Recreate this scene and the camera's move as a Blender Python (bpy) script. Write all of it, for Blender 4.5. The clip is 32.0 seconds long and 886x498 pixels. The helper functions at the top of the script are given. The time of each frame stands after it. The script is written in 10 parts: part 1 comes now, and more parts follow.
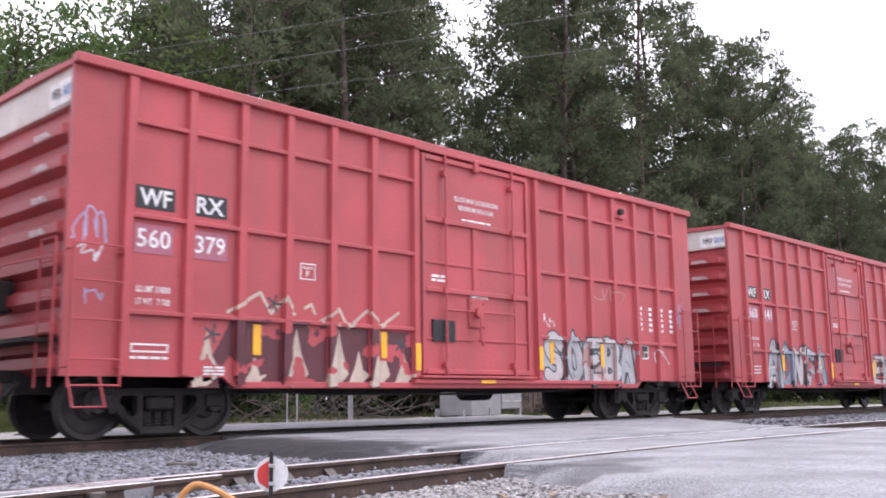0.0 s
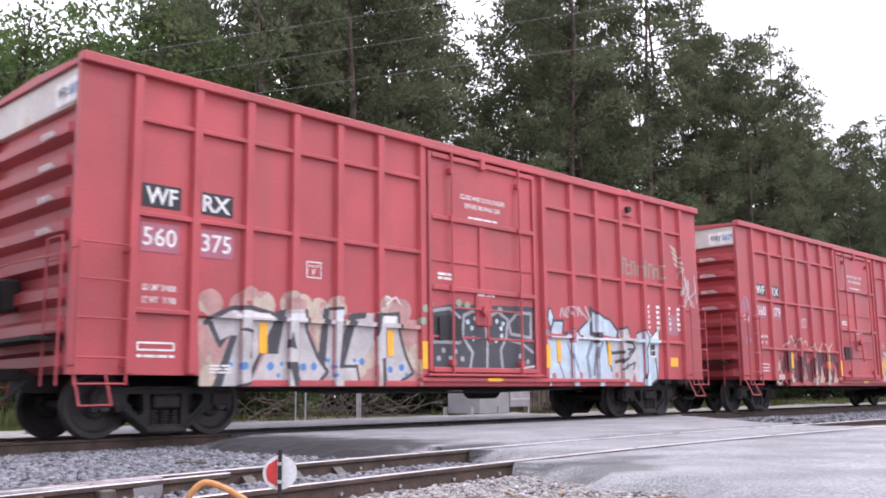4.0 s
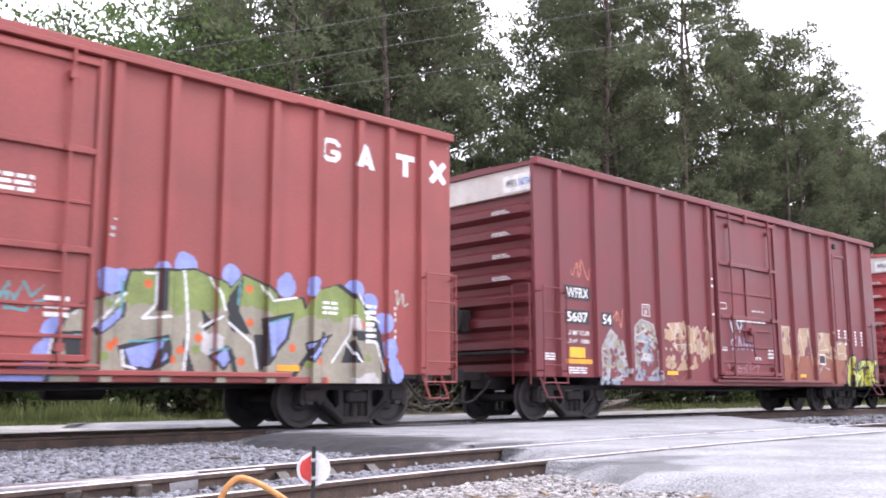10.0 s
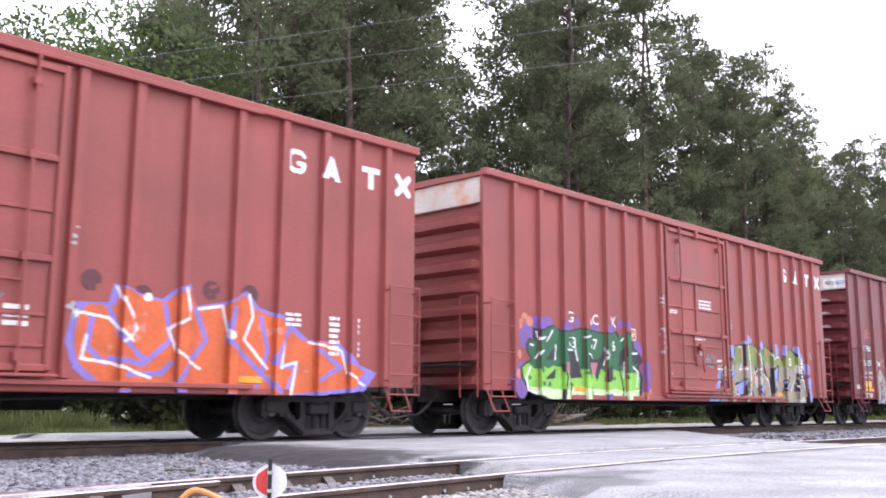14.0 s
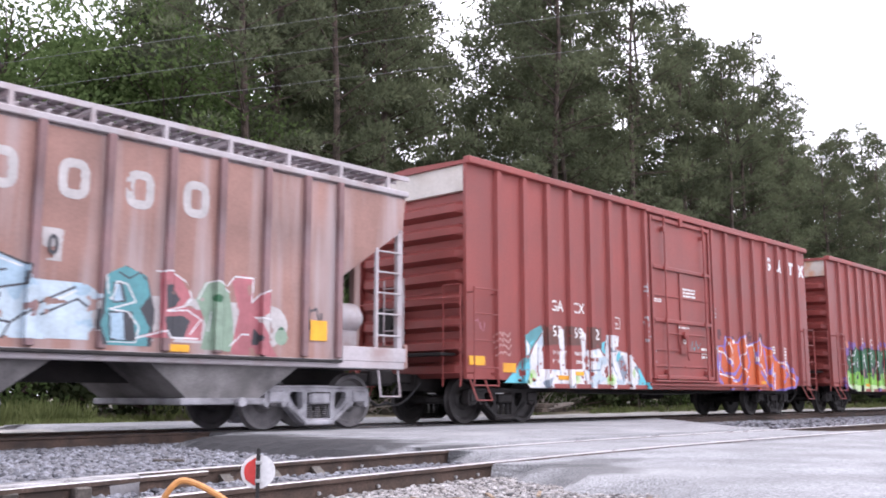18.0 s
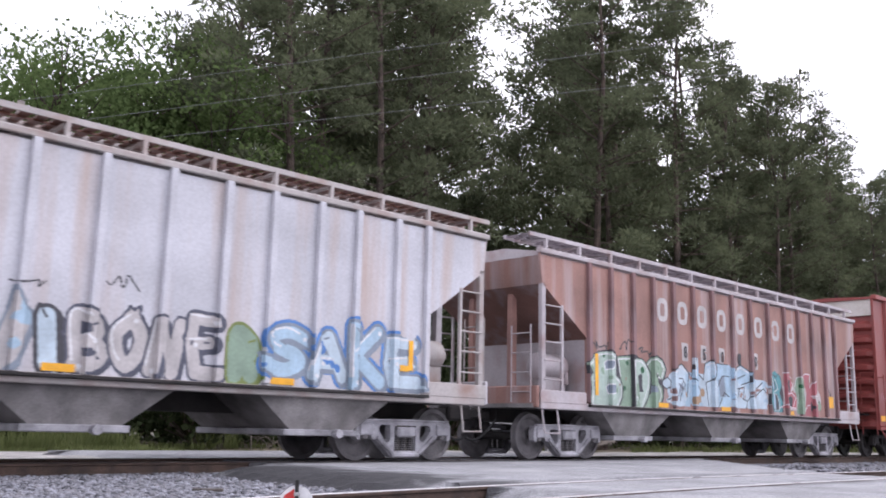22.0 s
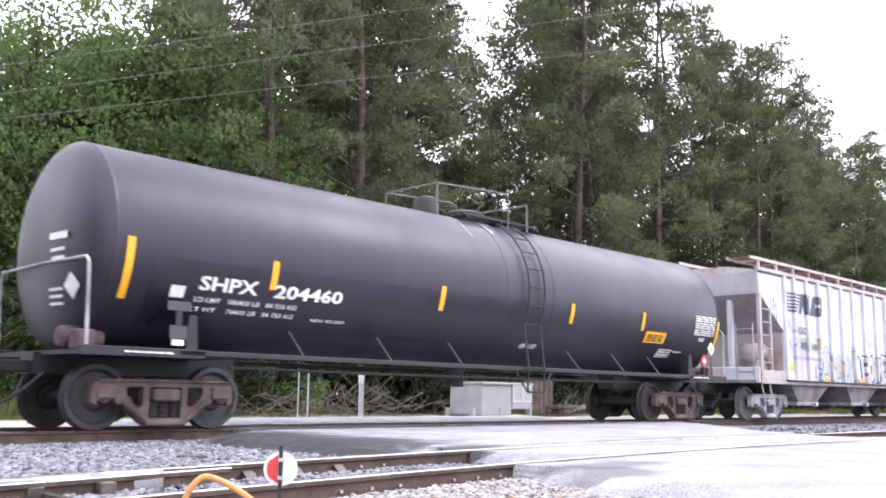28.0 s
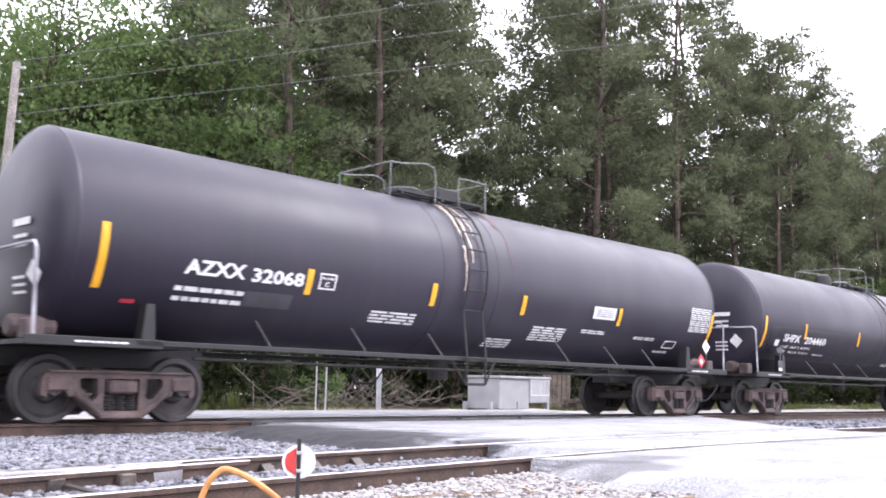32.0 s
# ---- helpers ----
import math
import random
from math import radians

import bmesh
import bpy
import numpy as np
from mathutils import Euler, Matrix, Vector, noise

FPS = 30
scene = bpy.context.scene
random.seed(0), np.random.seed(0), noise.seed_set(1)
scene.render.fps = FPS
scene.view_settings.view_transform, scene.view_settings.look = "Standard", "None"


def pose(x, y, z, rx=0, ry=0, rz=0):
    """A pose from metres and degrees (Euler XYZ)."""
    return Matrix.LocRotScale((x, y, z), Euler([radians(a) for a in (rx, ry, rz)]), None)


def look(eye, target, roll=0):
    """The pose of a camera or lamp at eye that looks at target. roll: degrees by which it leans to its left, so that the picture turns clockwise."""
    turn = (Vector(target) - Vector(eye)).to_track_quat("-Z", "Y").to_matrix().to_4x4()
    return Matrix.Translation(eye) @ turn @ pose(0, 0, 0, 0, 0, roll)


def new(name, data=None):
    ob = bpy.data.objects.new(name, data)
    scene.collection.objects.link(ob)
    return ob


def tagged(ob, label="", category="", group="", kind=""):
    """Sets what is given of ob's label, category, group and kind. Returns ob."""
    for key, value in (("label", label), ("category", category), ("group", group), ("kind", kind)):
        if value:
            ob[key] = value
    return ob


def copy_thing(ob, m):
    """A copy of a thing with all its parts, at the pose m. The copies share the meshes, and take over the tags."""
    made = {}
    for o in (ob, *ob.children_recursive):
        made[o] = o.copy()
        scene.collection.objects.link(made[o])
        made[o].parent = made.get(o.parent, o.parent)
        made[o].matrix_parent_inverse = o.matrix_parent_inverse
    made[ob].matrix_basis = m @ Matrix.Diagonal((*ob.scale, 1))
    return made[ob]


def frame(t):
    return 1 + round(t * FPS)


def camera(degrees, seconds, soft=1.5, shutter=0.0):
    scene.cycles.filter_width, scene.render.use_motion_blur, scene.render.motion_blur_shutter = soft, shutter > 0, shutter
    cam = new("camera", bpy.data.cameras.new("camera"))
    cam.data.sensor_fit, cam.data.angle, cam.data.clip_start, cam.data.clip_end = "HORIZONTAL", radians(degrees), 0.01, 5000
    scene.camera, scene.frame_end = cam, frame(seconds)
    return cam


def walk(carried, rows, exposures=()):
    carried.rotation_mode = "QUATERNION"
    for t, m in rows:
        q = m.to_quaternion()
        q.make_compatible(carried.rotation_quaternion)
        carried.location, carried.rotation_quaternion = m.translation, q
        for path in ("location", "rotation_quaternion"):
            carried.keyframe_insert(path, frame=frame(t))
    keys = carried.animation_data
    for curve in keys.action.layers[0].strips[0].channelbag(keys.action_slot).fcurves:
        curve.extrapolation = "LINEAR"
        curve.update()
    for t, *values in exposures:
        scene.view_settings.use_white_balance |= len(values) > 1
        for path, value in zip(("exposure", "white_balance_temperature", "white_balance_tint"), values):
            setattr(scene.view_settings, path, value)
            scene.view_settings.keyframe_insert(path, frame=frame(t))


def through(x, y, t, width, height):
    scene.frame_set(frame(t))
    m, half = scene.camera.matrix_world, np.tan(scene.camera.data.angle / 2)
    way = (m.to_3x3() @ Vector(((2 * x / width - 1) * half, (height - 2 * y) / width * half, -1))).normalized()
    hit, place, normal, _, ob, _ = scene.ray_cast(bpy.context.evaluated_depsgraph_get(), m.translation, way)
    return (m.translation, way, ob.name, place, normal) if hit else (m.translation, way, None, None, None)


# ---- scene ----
EXPOSURES = [(0, 0.53, 6020, 17), (3, 0.55, 6020, 17), (6, 0.65, 6020, 17), (7, 0.85, 6020, 17), (8, 0.97, 6020, 17), (9.5, 1.05, 6020, 17), (11, 0.88, 6020, 17), (12, 0.88, 6020, 17), (13, 0.95, 6020, 17), (14, 0.95, 6020, 17), (16.5, 0.85, 6020, 17), (18, 0.72, 6020, 17), (20, 0.6, 6020, 17), (21, 0.53, 6020, 17), (22, 0.35, 6020, 17), (24, 0.03, 6020, 17), (25.5, 0.13, 6020, 17), (28, 1.27, 6020, 17), (30, 1.33, 6020, 17), (31, 1.35, 6020, 17), (32, 1.34, 6020, 17)]
# The camera is held by hand in one place, 0.52 m above the rail heads.
EYE = Vector((0.0, 0.0, 0.525))
TURNS = [  # seconds, yaw, pitch, roll
    (0, -45.59, 8.94, -0.64),
    (0.5, -46.03, 9.10, -0.87),
    (1, -45.97, 8.86, -0.97),
    (1.5, -45.85, 8.65, -1.07),
    (2, -45.95, 8.52, -1.08),
    (2.5, -45.98, 8.54, -1.07),
    (3, -45.25, 8.72, -0.90),
    (3.5, -45.00, 8.87, -0.69),
    (5.5, -46.23, 8.54, -0.69),
    (6, -46.63, 8.52, -0.70),
    (6.5, -46.58, 8.47, -0.60),
    (7, -46.37, 8.72, -0.52),
    (7.5, -46.21, 9.21, -0.63),
    (8, -46.37, 9.57, -0.32),
    (8.5, -46.29, 9.55, -0.22),
    (9, -45.77, 9.38, -0.06),
    (9.5, -44.05, 9.23, 0.12),
    (10, -43.06, 8.73, -0.24),
    (10.5, -43.69, 8.09, -0.59),
    (11, -44.14, 8.15, -0.64),
    (11.5, -39.33, 8.77, -0.50),
    (12, -35.67, 9.95, -0.55),
    (12.5, -38.39, 10.82, -0.45),
    (13, -44.79, 11.16, -0.46),
    (13.5, -45.35, 10.27, 0.07),
    (14, -45.45, 9.50, 0.23),
    (14.5, -45.54, 10.13, 0.67),
    (16.5, -46.96, 9.77, 1.80),
    (17, -47.57, 9.02, 1.29),
    (17.5, -46.09, 8.79, 0.45),
    (18, -46.20, 8.87, 0.01),
    (18.5, -44.70, 8.67, 0.16),
    (19, -42.82, 8.04, 0.27),
    (19.5, -42.72, 8.74, -0.16),
    (20, -44.17, 10.01, -0.51),
    (20.5, -43.33, 10.93, -0.32),
    (21, -42.97, 11.21, 0.34),
    (21.5, -42.88, 10.96, 1.04),
    (22, -43.61, 10.88, 1.27),
    (22.5, -45.69, 10.03, 1.25),
    (23, -48.02, 8.75, 1.13),
    (23.5, -48.63, 8.42, 0.65),
    (24, -49.49, 8.51, 0.11),
    (24.5, -48.36, 8.40, 0.23),
    (25, -47.05, 8.28, 0.26),
    (25.5, -45.96, 8.70, 0.62),
    (27.5, -44.39, 7.94, 0.55),
    (28, -44.74, 8.86, 0.78),
    (28.5, -45.01, 9.16, 1.00),
    (29, -44.37, 8.40, 0.89),
    (29.5, -44.24, 7.94, 0.79),
    (30, -44.21, 7.94, 0.96),
    (30.5, -44.30, 8.13, 1.04),
    (31, -43.90, 8.44, 0.96),
    (31.5, -43.70, 8.61, 1.00),
    (32, -43.67, 8.47, 0.96),
]


def facing(yaw, pitch, roll):
    a, b = radians(yaw), radians(pitch)
    ahead = Vector((-math.sin(a) * math.cos(b), math.cos(a) * math.cos(b), math.sin(b)))
    return look(EYE, EYE + 4 * ahead, roll)


cam = camera(50.2, 32.0, soft=1.8, shutter=0.35)
walk(cam, [(t, facing(yaw, pitch, roll)) for t, yaw, pitch, roll in TURNS], EXPOSURES)

# How far the train has rolled along the track since the start.
ROLLED = list(enumerate((0, 4.59, 9.17, 13.71, 18.23, 22.73, 27.23, 31.74, 36.25, 40.75, 45.23, 49.72, 54.23, 58.75, 63.25, 67.73, 72.19, 76.63, 81.05, 85.43, 89.84, 94.28, 98.74, 103.18, 107.58, 111.97, 116.42, 120.86, 125.27, 129.68, 134.09, 138.54, 142.99)))


# ---- light: a bright overcast evening sky ----
def make_world():
    w = bpy.data.worlds.new("overcast")
    w.use_nodes = True
    nt = w.node_tree
    nt.nodes.clear()
    out = nt.nodes.new("ShaderNodeOutputWorld")
    bg = nt.nodes.new("ShaderNodeBackground")
    sky = nt.nodes.new("ShaderNodeTexSky")
    sky.sky_type = 'NISHITA'
    sky.sun_disc = False
    sky.sun_elevation = radians(42)
    sky.sun_rotation = radians(SUN_TURN)
    sky.air_density, sky.dust_density, sky.ozone_density = 1.0, 4.0, 1.0
    hsv = nt.nodes.new("ShaderNodeHueSaturation")
    hsv.inputs["Saturation"].default_value = 0.22
    mix = nt.nodes.new("ShaderNodeMixRGB")
    mix.inputs[0].default_value = 0.72
    mix.inputs[2].default_value = (12.5, 12.2, 12.6, 1)   # cloud layer
    nt.links.new(sky.outputs[0], hsv.inputs["Color"])
    nt.links.new(hsv.outputs[0], mix.inputs[1])
    nt.links.new(mix.outputs[0], bg.inputs[0])
    bg.inputs[1].default_value = 0.125
    nt.links.new(bg.outputs[0], out.inputs[0])
    scene.world = w


SUN_TURN = 60.0
make_world()
sun = new("sun", bpy.data.lights.new("sun", 'SUN'))
sun.data.energy, sun.data.angle, sun.data.color = 1.1, radians(25), (1.0, 0.96, 0.92)
sun.matrix_world = look((30, -10, 40), (5, 12, 0))


# ---- building tools ----
def part(name, bm, material, parent=None, label="", smooth=False):
    """Link a bmesh as one mesh object under a thing or a part."""
    me = bpy.data.meshes.new(name)
    bm.normal_update()
    bm.to_mesh(me)
    bm.free()
    return part_of(name, me, material, parent, label, smooth)


def part_of(name, me, material, parent=None, label="", smooth=False):
    mats = material if isinstance(material, (list, tuple)) else [material]
    if not me.materials:
        for m in mats:
            me.materials.append(m)
    if smooth:
        me.shade_smooth()
        me.set_sharp_from_angle(angle=radians(38))
    ob = new(name, me)
    if parent is not None:
        ob.parent = parent
    if label:
        ob["label"] = label
    return ob


def thing(name, m, label, category, group="", kind=""):
    e = new(name)
    e.empty_display_size = 0.2
    e.matrix_world = m
    return tagged(e, label, category, group, kind)


def box(bm, x0, x1, y0, y1, z0, z1, bevel=0.0):
    vs = [bm.verts.new((x, y, z)) for x in (x0, x1) for y in (y0, y1) for z in (z0, z1)]
    fs = [(0, 1, 3, 2), (4, 6, 7, 5), (0, 4, 5, 1), (2, 3, 7, 6), (0, 2, 6, 4), (1, 5, 7, 3)]
    faces = [bm.faces.new([vs[i] for i in f]) for f in fs]
    if bevel:
        edges = list({e for f in faces for e in f.edges})
        bmesh.ops.bevel(bm, geom=edges, offset=bevel, segments=1, affect='EDGES', profile=0.5)
    return bm


def rod(bm, p, q, r, n=8, r2=None):
    p, q = Vector(p), Vector(q)
    a = (q - p).normalized()
    u = a.orthogonal().normalized()
    v = a.cross(u)
    r2 = r if r2 is None else r2
    ring = lambda c, k: [bm.verts.new(c + k * (math.cos(2 * math.pi * i / n) * u + math.sin(2 * math.pi * i / n) * v)) for i in range(n)]
    b, t = ring(p, r), ring(q, r2)
    for i in range(n):
        bm.faces.new((b[i], b[(i + 1) % n], t[(i + 1) % n], t[i]))
    bm.faces.new(b[::-1])
    bm.faces.new(t)
    return bm


def tube(bm, pts, r, n=7):
    """A bent pipe through points."""
    pts = [Vector(p) for p in pts]
    rings, u = [], None
    for i, p in enumerate(pts):
        a = (pts[min(i + 1, len(pts) - 1)] - pts[max(i - 1, 0)]).normalized()
        u = (u - a * u.dot(a)).normalized() if u is not None and (u - a * u.dot(a)).length > 1e-4 else a.orthogonal().normalized()
        v = a.cross(u)
        rings.append([bm.verts.new(p + r * (math.cos(2 * math.pi * k / n) * u + math.sin(2 * math.pi * k / n) * v)) for k in range(n)])
    for b, t in zip(rings, rings[1:]):
        for k in range(n):
            bm.faces.new((b[k], b[(k + 1) % n], t[(k + 1) % n], t[k]))
    bm.faces.new(rings[0][::-1])
    bm.faces.new(rings[-1])
    return bm


def curve_points(pts, steps=6):
    """A smooth line through points (Catmull-Rom)."""
    pts = [Vector(p) for p in pts]
    out = []
    for i in range(len(pts) - 1):
        a, b, c, d = pts[max(i - 1, 0)], pts[i], pts[i + 1], pts[min(i + 2, len(pts) - 1)]
        for k in range(steps):
            t = k / steps
            out.append(0.5 * (2 * b + (c - a) * t + (2 * a - 5 * b + 4 * c - d) * t * t + (3 * b - a - 3 * c + d) * t ** 3))
    return out + [pts[-1]]


def lathe(bm, profile, axis='y', n=28, centre=(0, 0, 0), close=True):
    """Turn a profile of (radius, along) round an axis."""
    c = Vector(centre)
    rings = []
    for r, a in profile:
        ring = []
        for i in range(n):
            s, k = math.sin(2 * math.pi * i / n), math.cos(2 * math.pi * i / n)
            v = {'y': (r * s, a, r * k), 'x': (a, r * s, r * k), 'z': (r * k, r * s, a)}[axis]
            ring.append(bm.verts.new(c + Vector(v)))
        rings.append(ring)
    for b, t in zip(rings, rings[1:]):
        for i in range(n):
            bm.faces.new((b[i], b[(i + 1) % n], t[(i + 1) % n], t[i]))
    if close:
        bm.faces.new(rings[0][::-1])
        bm.faces.new(rings[-1])
    bmesh.ops.recalc_face_normals(bm, faces=bm.faces[:])
    return bm


def plate(bm, loops, y0, y1):
    """An upright plate from outlines in (x, z), the first the rim and the others holes, from y0 to y1."""
    edges = []
    for loop in loops:
        vs = [bm.verts.new((x, y0, z)) for x, z in loop]
        edges += [bm.edges.new((vs[i], vs[(i + 1) % len(vs)])) for i in range(len(vs))]
    made = bmesh.ops.triangle_fill(bm, use_beauty=True, use_dissolve=False, edges=edges)
    faces = [g for g in made["geom"] if isinstance(g, bmesh.types.BMFace)]
    out = bmesh.ops.extrude_face_region(bm, geom=faces)
    bmesh.ops.translate(bm, vec=(0, y1 - y0, 0), verts=[g for g in out["geom"] if isinstance(g, bmesh.types.BMVert)])
    bmesh.ops.recalc_face_normals(bm, faces=bm.faces[:])
    return bm


def prism(bm, outline, x0, x1):
    """A bar along x from an outline in (y, z)."""
    a = [bm.verts.new((x0, y, z)) for y, z in outline]
    b = [bm.verts.new((x1, y, z)) for y, z in outline]
    n = len(outline)
    for i in range(n):
        bm.faces.new((a[i], a[(i + 1) % n], b[(i + 1) % n], b[i]))
    bm.faces.new(a[::-1])
    bm.faces.new(b)
    bmesh.ops.recalc_face_normals(bm, faces=bm.faces[:])
    return bm


def soup(name, verts, faces, material, parent=None, label="", index=None):
    """A mesh from generated arrays."""
    me = bpy.data.meshes.new(name)
    me.from_pydata(verts if isinstance(verts, list) else verts.tolist(), [], faces if isinstance(faces, list) else faces.tolist())
    for m in (material if isinstance(material, (list, tuple)) else [material]):
        me.materials.append(m)
    if index is not None:
        me.polygons.foreach_set("material_index", np.asarray(index, dtype=np.int32))
    me.update()
    return part_of(name, me, material, parent, label)


# ---- materials ----
def shade(name, colour, rough=0.6, metal=0.0, var=0.12, scale=1.5, grain=0.06, bump=0.15, fine=40.0, dirt=None, dirt_amount=0.35, dirt_scale=0.8, streak=False, spec=0.5, random_tint=0.0):
    """A worn surface: broad tone changes, fine grain and relief, and dirt in patches or running down in streaks."""
    m = bpy.data.materials.new(name)
    m.use_nodes = True
    nt = m.node_tree
    N, L = nt.nodes, nt.links
    b = N["Principled BSDF"]
    tc = N.new("ShaderNodeTexCoord")
    def noise_of(s, detail=4.0, stretch=None):
        n = N.new("ShaderNodeTexNoise")
        n.inputs["Scale"].default_value, n.inputs["Detail"].default_value = s, detail
        if stretch:
            mp = N.new("ShaderNodeMapping")
            mp.inputs["Scale"].default_value = stretch
            L.new(tc.outputs["Object"], mp.inputs[0])
            L.new(mp.outputs[0], n.inputs[0])
        else:
            L.new(tc.outputs["Object"], n.inputs[0])
        return n
    def ramp(src, lo, hi):
        r = N.new("ShaderNodeMapRange")
        r.inputs[1].default_value, r.inputs[2].default_value = lo, hi
        L.new(src.outputs[0], r.inputs[0])
        return r
    def mix(a, c, f, kind='MIX'):
        x = N.new("ShaderNodeMixRGB")
        x.blend_type = kind
        for i, v in ((1, a), (2, c)):
            if isinstance(v, tuple):
                x.inputs[i].default_value = (*v, 1)
            else:
                L.new(v.outputs[0], x.inputs[i])
        if isinstance(f, float):
            x.inputs[0].default_value = f
        else:
            L.new(f.outputs[0], x.inputs[0])
        return x
    big, small = noise_of(scale), noise_of(fine, 6.0)
    dark = tuple(v * (1 - 2.2 * var) for v in colour)
    light = tuple(min(1, v * (1 + 1.6 * var)) for v in colour)
    col = mix(dark, light, ramp(big, 0.3, 0.7))
    speck = mix(tuple([1 - 4 * grain] * 3), tuple([1 + 2 * grain] * 3), ramp(small, 0.3, 0.7))
    col = mix(col, speck, 1.0, 'MULTIPLY')
    if dirt:
        d = noise_of(dirt_scale, 7.0, (3.0, 3.0, 0.22) if streak else None)
        amount = ramp(d, 0.48, 0.75)
        amount.inputs[4].default_value = dirt_amount
        col = mix(col, dirt, amount)
    if random_tint:
        oi = N.new("ShaderNodeObjectInfo")
        r = N.new("ShaderNodeMapRange")
        r.inputs[3].default_value, r.inputs[4].default_value = 1 - random_tint, 1 + random_tint
        L.new(oi.outputs["Random"], r.inputs[0])
        h = N.new("ShaderNodeHueSaturation")
        L.new(r.outputs[0], h.inputs["Value"])
        L.new(col.outputs[0], h.inputs["Color"])
        col = h
    L.new(col.outputs[0], b.inputs["Base Color"])
    rr = ramp(big, 0.25, 0.75)
    rr.inputs[3].default_value, rr.inputs[4].default_value = max(0.02, rough - 0.1), min(1, rough + 0.1)
    L.new(rr.outputs[0], b.inputs["Roughness"])
    b.inputs["Metallic"].default_value = metal
    b.inputs["Specular IOR Level"].default_value = spec
    if bump:
        bn = N.new("ShaderNodeBump")
        bn.inputs["Strength"].default_value, bn.inputs["Distance"].default_value = bump, 0.02
        L.new(small.outputs[0], bn.inputs["Height"])
        L.new(bn.outputs[0], b.inputs["Normal"])
    return m


def leafy(name, low, high, through=0.35):
    """Leaves and needles: tone by clump and by tree, with light passing through."""
    m = bpy.data.materials.new(name)
    m.use_nodes = True
    nt = m.node_tree
    N, L = nt.nodes, nt.links
    N.clear()
    out = N.new("ShaderNodeOutputMaterial")
    geo, oi, tc = N.new("ShaderNodeNewGeometry"), N.new("ShaderNodeObjectInfo"), N.new("ShaderNodeTexCoord")
    n = N.new("ShaderNodeTexNoise")
    n.inputs["Scale"].default_value, n.inputs["Detail"].default_value = 0.55, 3
    L.new(tc.outputs["Object"], n.inputs[0])
    add = N.new("ShaderNodeMath")
    add.operation = 'MULTIPLY_ADD'
    add.inputs[1].default_value = 0.25
    L.new(geo.outputs["Random Per Island"], add.inputs[0])
    L.new(n.outputs[0], add.inputs[2])
    mr = N.new("ShaderNodeMapRange")
    mr.inputs[1].default_value, mr.inputs[2].default_value = 0.35, 1.0
    L.new(add.outputs[0], mr.inputs[0])
    mx = N.new("ShaderNodeMixRGB")
    mx.inputs[1].default_value, mx.inputs[2].default_value = (*low, 1), (*high, 1)
    L.new(mr.outputs[0], mx.inputs[0])
    hs = N.new("ShaderNodeHueSaturation")
    r = N.new("ShaderNodeMapRange")
    r.inputs[3].default_value, r.inputs[4].default_value = 0.75, 1.25
    L.new(oi.outputs["Random"], r.inputs[0])
    L.new(r.outputs[0], hs.inputs["Value"])
    L.new(mx.outputs[0], hs.inputs["Color"])
    d, t, g = N.new("ShaderNodeBsdfDiffuse"), N.new("ShaderNodeBsdfTranslucent"), N.new("ShaderNodeMixShader")
    L.new(hs.outputs[0], d.inputs[0])
    L.new(hs.outputs[0], t.inputs[0])
    g.inputs[0].default_value = through
    L.new(d.outputs[0], g.inputs[1])
    L.new(t.outputs[0], g.inputs[2])
    L.new(g.outputs[0], out.inputs[0])
    return m


BALLAST = shade("ballast", (0.12, 0.117, 0.127), 0.9, var=0.3, scale=6, grain=0.12, bump=0.6, fine=55, dirt=(0.12, 0.10, 0.09), dirt_scale=0.9)
ASPHALT = shade("asphalt", (0.325, 0.325, 0.34), 0.92, var=0.14, scale=1.1, grain=0.15, bump=0.5, fine=55, dirt=(0.36, 0.355, 0.36), dirt_scale=0.35, dirt_amount=0.6)
DARK_ASPHALT = shade("asphalt_patch", (0.075, 0.075, 0.085), 0.9, var=0.2, scale=3, grain=0.15, bump=0.6, fine=70)
GRAVEL = shade("pale_gravel", (0.42, 0.40, 0.38), 0.95, var=0.18, scale=1.2, grain=0.12, bump=0.5, fine=50)
EARTH = shade("earth", (0.16, 0.13, 0.085), 0.95, var=0.3, scale=0.4, grain=0.12, bump=0.6, fine=25, dirt=(0.06, 0.09, 0.03), dirt_scale=0.25, dirt_amount=0.8)
RAIL_SIDE = shade("rusty_rail", (0.085, 0.055, 0.042), 0.8, var=0.25, scale=4, grain=0.1, bump=0.2, fine=60)
RAIL_TOP = shade("polished_rail_head", (0.55, 0.53, 0.54), 0.32, metal=1.0, var=0.08, scale=3, grain=0.03, bump=0.0)
TIE = shade("old_tie", (0.12, 0.095, 0.075), 0.95, var=0.3, scale=3, grain=0.15, bump=0.6, fine=30)
BLACK_STEEL = shade("black_steel", (0.018, 0.017, 0.018), 0.6, var=0.3, scale=3, grain=0.1, bump=0.15)
UNDER = shade("grimy_underframe", (0.028, 0.024, 0.024), 0.8, var=0.3, scale=3, grain=0.1, bump=0.3)
WHITE = shade("white_stencil", (0.78, 0.77, 0.76), 0.6, var=0.08, scale=6, grain=0.04, bump=0.0)
PLATE_BLACK = shade("black_stencil_panel", (0.02, 0.02, 0.025), 0.5, var=0.2, scale=4, bump=0.0)
YELLOW = shade("amber_reflective_tape", (0.85, 0.42, 0.02), 0.4, var=0.06, scale=5, grain=0.02, bump=0.0)


